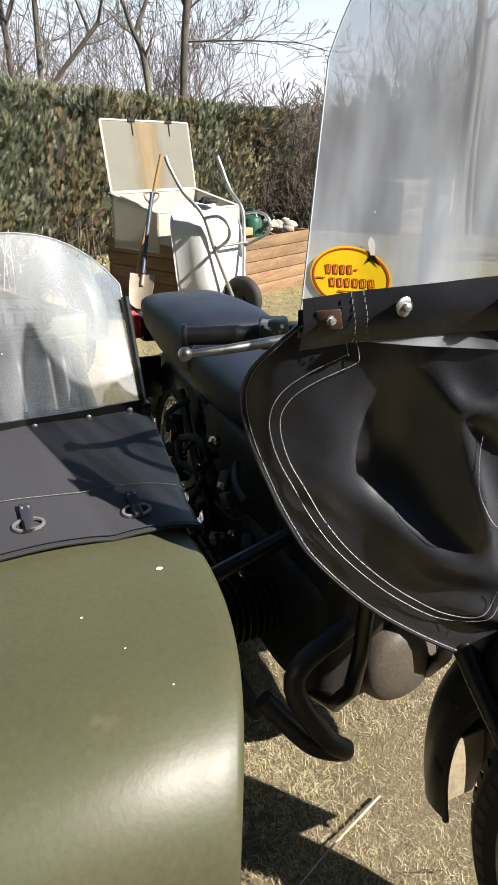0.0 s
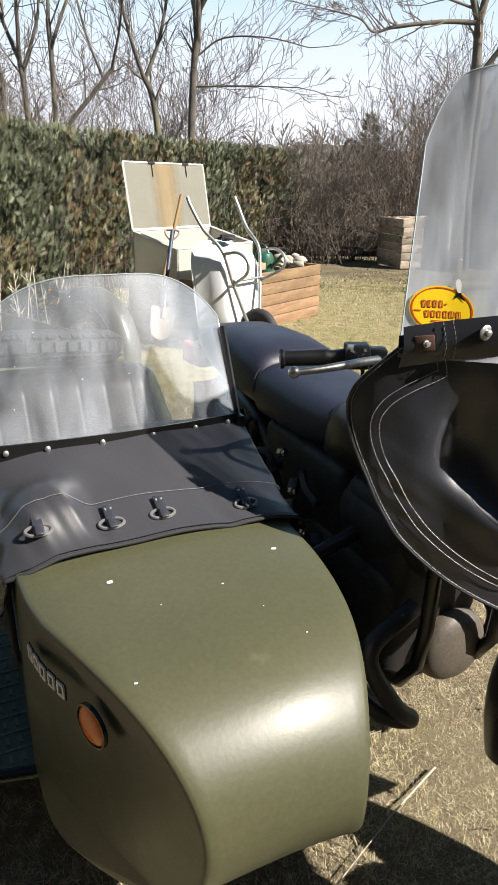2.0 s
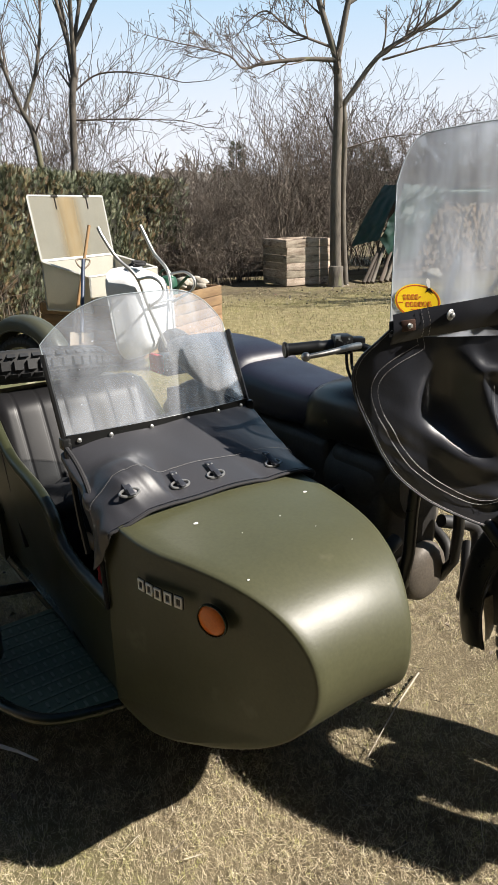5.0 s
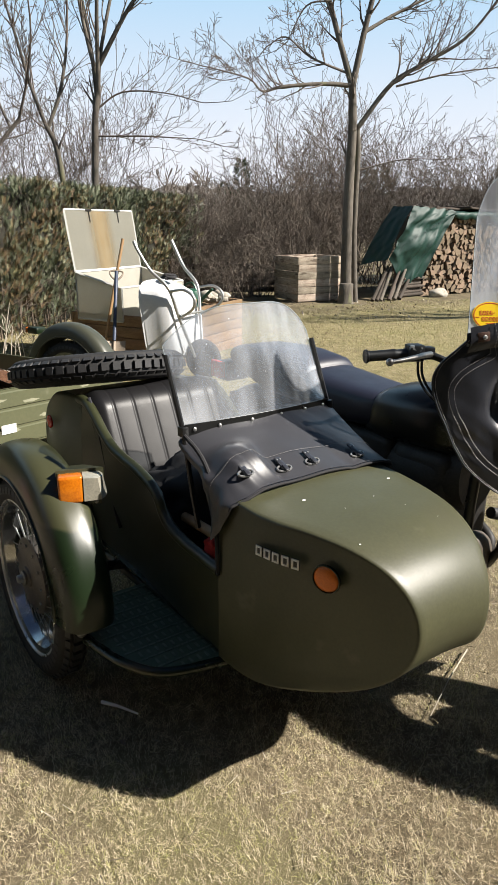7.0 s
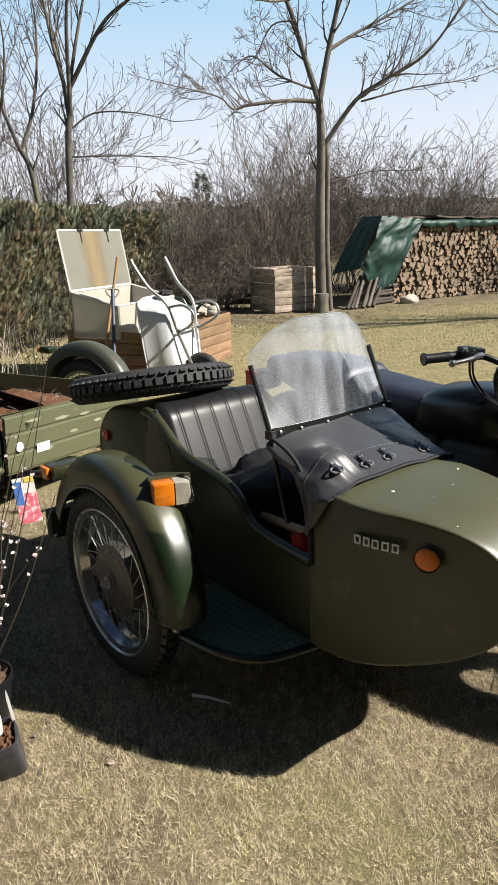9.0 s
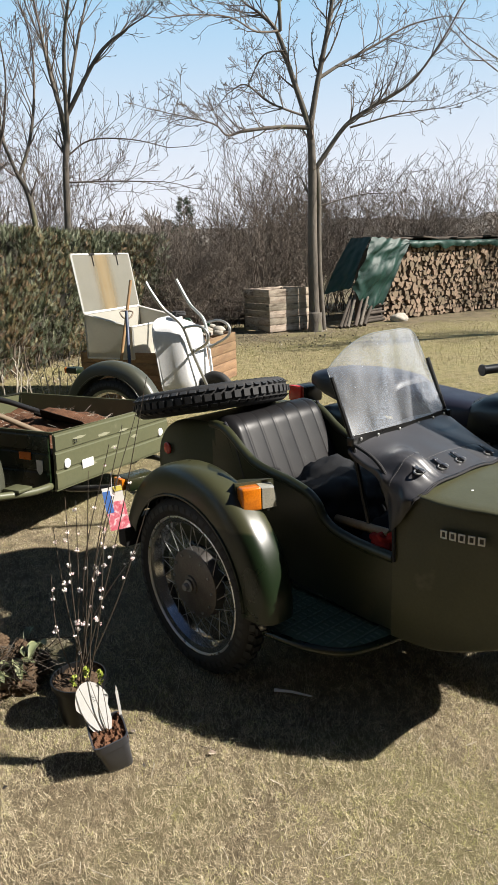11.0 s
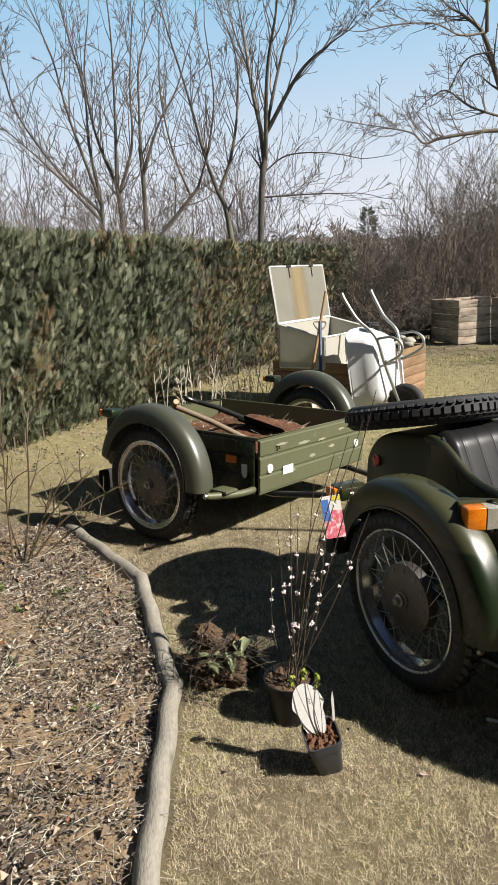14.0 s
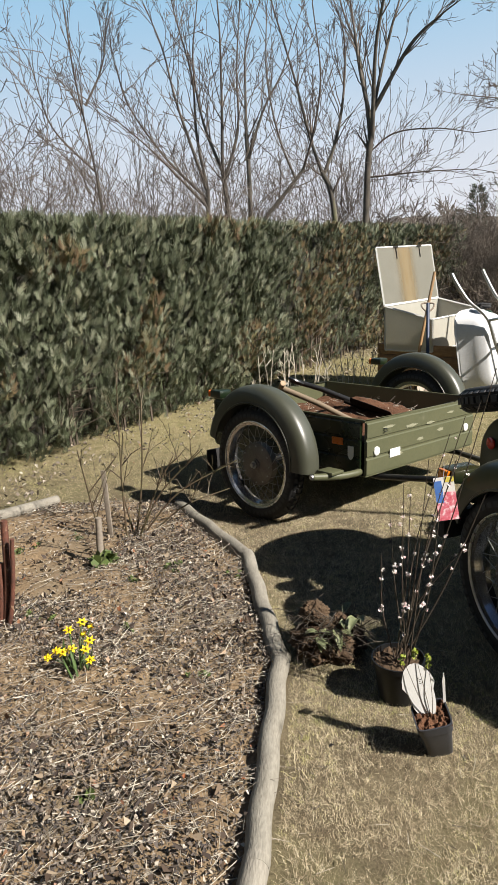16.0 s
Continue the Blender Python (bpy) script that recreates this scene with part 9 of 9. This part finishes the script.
# uprooted plant: root ball with limp leaves
CP = Vector((-1.915, 1.395, 0))
root = thing("dug_up_plant", Matrix.Translation(CP), "dug-up perennial with soil ball and limp leaves", "plant")
for nm, c, sx, sy, sz, mm in (("soil_ball", (0, 0, 0.045), 0.135, 0.10, 0.065, EARTH), ("root_crown", (-0.05, 0.05, 0.14), 0.055, 0.045, 0.045, EARTH), ("root_crown", (0.055, 0.035, 0.105), 0.045, 0.04, 0.04, EARTH)):
    bm = B()
    bmesh.ops.create_icosphere(bm, subdivisions=5, radius=1.0)
    for v in bm.verts:
        f_ = 1 + 0.28 * noise.noise(v.co * 2.2 + Vector(c) * 20) + 0.16 * noise.noise(v.co * 5) + 0.14 * noise.noise(v.co * 12) + 0.10 * noise.noise(v.co * 28)
        v.co = Vector((v.co.x * sx * f_ + c[0], v.co.y * sy * f_ + c[1], max(v.co.z * sz * f_ + c[2], -0.01)))
    part(nm, bm, mm, root, angle=80)
LIMP = mat("grey_green_leaf", (0.185, 0.205, 0.100), (0.12, 0.135, 0.065), rough=0.55, scale=30, fine=140, bump=0.3, dist=0.002, rand=0.25)


def leaf_mesh(L, w, droop):
    bm = B()

    def f(s, t):
        a = (s - 0.5) * 2
        ww = w * math.sin(math.pi * min(1, t * 0.93 + 0.07)) ** 0.75
        return (a * ww, L * t * (1 - 0.15 * droop * t), 0.06 * L * (1 - a * a) * -1 + L * (0.55 * t - droop * t * t) + 0.15 * ww * abs(a))
    sheet(bm, 4, 8, f, 0.0008)
    return mesh_of("leaf", bm, LIMP, 80)


lm_ = [leaf_mesh(0.075, 0.015, 0.75), leaf_mesh(0.095, 0.017, 1.0), leaf_mesh(0.06, 0.015, 0.6)]
for k in range(15):
    ob = new("leaf", lm_[k % 3])
    ob.parent = root
    ob.matrix_basis = Matrix.Translation((0.005 + rng.normal(0, 0.025), -0.05 + rng.normal(0, 0.015), 0.105 + rng.normal(0, 0.008))) @ pose(0, 0, 0, rng.normal(-8, 12), 0, 180 + rng.uniform(-120, 120))
for k in range(9):
    ob = new("leaf", lm_[k % 3])
    ob.parent = root
    ob.matrix_basis = Matrix.Translation((0.10 + rng.normal(0, 0.03), 0.01 + rng.normal(0, 0.02), 0.14 + rng.normal(0, 0.012))) @ pose(0, 0, 0, rng.normal(0, 25), 0, rng.uniform(0, 360))
S = []
for k in range(150):
    a = rng.uniform(0, 6.28)
    p = Vector((CP.x + rng.normal(0, 0.08), CP.y + rng.normal(0, 0.06), rng.uniform(0.05, 0.15)))
    m_ = p + Vector((math.cos(a) * 0.06, math.sin(a) * 0.06, rng.normal(0.02, 0.02)))
    e = m_ + Vector((math.cos(a + 0.5) * 0.07, math.sin(a + 0.5) * 0.07, rng.normal(-0.03, 0.02)))
    S += [(*p, *m_, 0.0016, 0.0012), (*m_, *e, 0.0012, 0.0006)]
v, f = sticks(S, 4)
ob = part("root_ball", fast_mesh("root_ball", v, f, STEM), None, root)
ob.matrix_basis = Matrix.Translation(-CP)
tagged(ob, kind="stuff")

# daffodils
DAFY = scatter_mat("daffodil_petals", [(0.0, (0.80, 0.56, 0.01)), (1.0, (0.86, 0.66, 0.03))], rough=0.5)
DAFG = mat("daffodil_green", (0.075, 0.12, 0.035), (0.05, 0.09, 0.025), rough=0.5, scale=20, fine=80, bump=0.1)
daff = thing("daffodil_clump", Matrix.Translation((-2.870, 1.215, 0.03)) @ Matrix.Diagonal((1.1, 1.1, 0.8, 1)), "clump of small yellow daffodils in the bed", "flowers")
for k, (x, y, h) in enumerate(((-0.03, 0.04, 0.17), (0.03, 0.03, 0.16), (0.06, 0.0, 0.15), (0.05, 0.05, 0.185), (-0.06, -0.01, 0.10), (-0.03, -0.03, 0.11), (0.0, -0.02, 0.12), (0.075, -0.05, 0.09), (0.05, -0.02, 0.12), (-0.085, -0.03, 0.08), (0.01, 0.07, 0.19))):
    bm = B()
    tube(bm, smooth_line([(x * 0.25, y * 0.25, 0), (x * 0.6, y * 0.6, h * 0.6), (x, y, h)], 5), 0.0026, 6)
    st = part("stem", bm, DAFG, daff)
    bm = B()
    m_ = Matrix.Translation((x, y, h)) @ pose(0, 0, 0, 55 + rng.normal(0, 14), 0, rng.uniform(-60, 60))
    for j in range(6):
        a = j * math.pi / 3
        P = [m_ @ Vector((math.cos(a + d_) * r_, math.sin(a + d_) * r_, z_)) for d_, r_, z_ in ((0, 0.002, 0), (0.42, 0.012, 0.002), (0, 0.021, 0.0), (-0.42, 0.012, 0.002))]
        bm.faces.new([bm.verts.new(p) for p in P])
    lathe(bm, [(0.004, 0.0), (0.0055, 0.008), (0.0075, 0.014)], 10, m_, caps=False)
    part("flower", bm, DAFY, st, "yellow flower")
for k in range(14):
    bm = B()
    a, L = rng.uniform(0, 6.28), rng.uniform(0.08, 0.15)
    o = Vector((rng.normal(0, 0.03), rng.normal(0, 0.03), 0))
    d_ = Vector((math.cos(a) * 0.25, math.sin(a) * 0.25, 1)) * L
    s_ = Vector((-math.sin(a), math.cos(a), 0)) * 0.004
    loft(bm, [[o - s_, o + s_, o + s_ + Vector((0, 0, 0.001)), o - s_ + Vector((0, 0, 0.001))], [o + d_ * 0.6 - s_, o + d_ * 0.6 + s_, o + d_ * 0.6 + s_ + Vector((0.001, 0, 0)), o + d_ * 0.6 - s_ + Vector((0.001, 0, 0))], [o + d_, o + d_ + s_ * 0.1, o + d_ + Vector((0.0008, 0, 0)), o + d_ + Vector((0.0008, 0, 0.0005))]])
    part("leaf", bm, DAFG, daff)

# rose bush with stake, and the cut red stems
ROSE = mat("rose_canes", (0.085, 0.050, 0.034), (0.075, 0.072, 0.030), rough=0.6, scale=7, fine=50, bump=0.15)
rose = thing("rose_bush", Matrix.Translation((-3.05, 2.55, 0.0)), "bare pruned rose bush in the bed", "rose bush")
rng = np.random.default_rng(71)
canes = [((-0.06, -0.28, 0), (-0.10, -0.30, 0.3), (-0.13, -0.33, 0.62)), ((-0.02, -0.05, 0), (-0.02, -0.02, 0.4), (0.0, 0.02, 0.95)), ((0.02, 0.0, 0), (0.08, 0.03, 0.35), (0.13, 0.0, 0.80)), ((0.05, 0.02, 0), (0.28, 0.05, 0.25), (0.62, 0.10, 0.42)), ((0.04, -0.03, 0), (0.20, -0.03, 0.28), (0.45, 0.0, 0.52)), ((0.0, 0.03, 0), (-0.05, 0.05, 0.3), (-0.02, 0.08, 0.6)), ((0.03, 0.05, 0), (0.12, 0.10, 0.22), (0.25, 0.12, 0.45)), ((0.10, 0.1, 0), (0.3, 0.12, 0.15), (0.55, 0.2, 0.22))]
for c in canes:
    bm = B()
    tube(bm, smooth_line(c, 8), [0.0062, 0.0030], 7)
    cn = part("cane", bm, ROSE, rose)
    out = []
    P = smooth_line(c, 8)
    for k in range(4):
        p = P[int(rng.uniform(0.4, 0.95) * (len(P) - 1))]
        grow(out, p.copy(), Vector((rng.normal(0.2, 0.5), rng.normal(0, 0.5), 0.8)), rng.uniform(0.12, 0.3), 0.004, 2, rng, rmin=0.0014, kids=3)
    v, f = sticks(out, 4)
    tagged(part("side_growth", fast_mesh("side_growth", v, f, ROSE), None, cn), kind="stuff")
STAKE = mat("grey_stake", (0.27, 0.23, 0.185), (0.17, 0.145, 0.115), rough=0.85, scale=8, fine=70, bump=0.4, dist=0.003)
bm = B()
tube(bm, [(-3.118, 2.19, 0), (-3.105, 2.20, 0.26)], [0.020, 0.016], 10)
tagged(part("stake", bm, STAKE, None, "short grey stake leaning in the bed"), category="stake")
bm = B()
box(bm, -3.180, -3.152, 2.50, 2.515, 0, 0.42, 0.003, None)
tagged(part("stake", bm, STAKE, None, "flat grey stake beside the rose bush"), category="stake")
REDC = mat("red_brown_canes", (0.150, 0.055, 0.034), (0.060, 0.028, 0.020), rough=0.65, scale=22, fine=80, stretch=(2, 2, 1), bump=0.8, dist=0.006, spots=(0.26, 0.17, 0.11), spot_at=0.62, spot_scale=30)
dog = thing("pruned_shrub", Matrix.Translation((-3.315, 1.53, 0)), "shrub cut back to thick red-brown stems", "shrub")
for a, b, r in (((0, 0, 0), (0.05, 0.03, 0.50), 0.019), ((0.02, -0.02, 0), (0.09, 0.0, 0.43), 0.011), ((-0.03, 0, 0), (0.0, 0.02, 0.31), 0.022), ((-0.05, 0.01, 0), (-0.04, 0.0, 0.22), 0.03), ((-0.02, 0.03, 0), (0.03, 0.06, 0.33), 0.014)):
    bm = B()
    tube(bm, smooth_line([a, (Vector(a) + Vector(b)) / 2 + Vector((0.01, 0, 0)), b], 5), [r, r * 0.8], 10)
    part("cut_stem", bm, REDC, dog)
# a few green seedlings and weeds
WEED = scatter_mat("weed_leaves", [(0.0, (0.05, 0.075, 0.02)), (0.6, (0.09, 0.125, 0.035)), (1.0, (0.15, 0.17, 0.07))], rough=0.6)
V, F = [], []
for k in range(16):
    x, y = rng.uniform(-4.0, -2.25), rng.uniform(0.0, 2.8)
    if in_bed(x + 0.05, y):
        for j in range(3):
            blob(Vector((x + rng.normal(0, 0.02), y + rng.normal(0, 0.02), bed_z(x, y) + 0.012)), rng.uniform(0.010, 0.022), V, F)
for k in range(5):
    blob(Vector((-3.10 + rng.normal(0, 0.03), 2.16 + rng.normal(0, 0.03), 0.05)), 0.05, V, F)
tagged(new("weeds", fast_mesh("weeds", np.array(V), np.array(F), WEED)), "small green weeds in the bed", "weeds", kind="stuff")
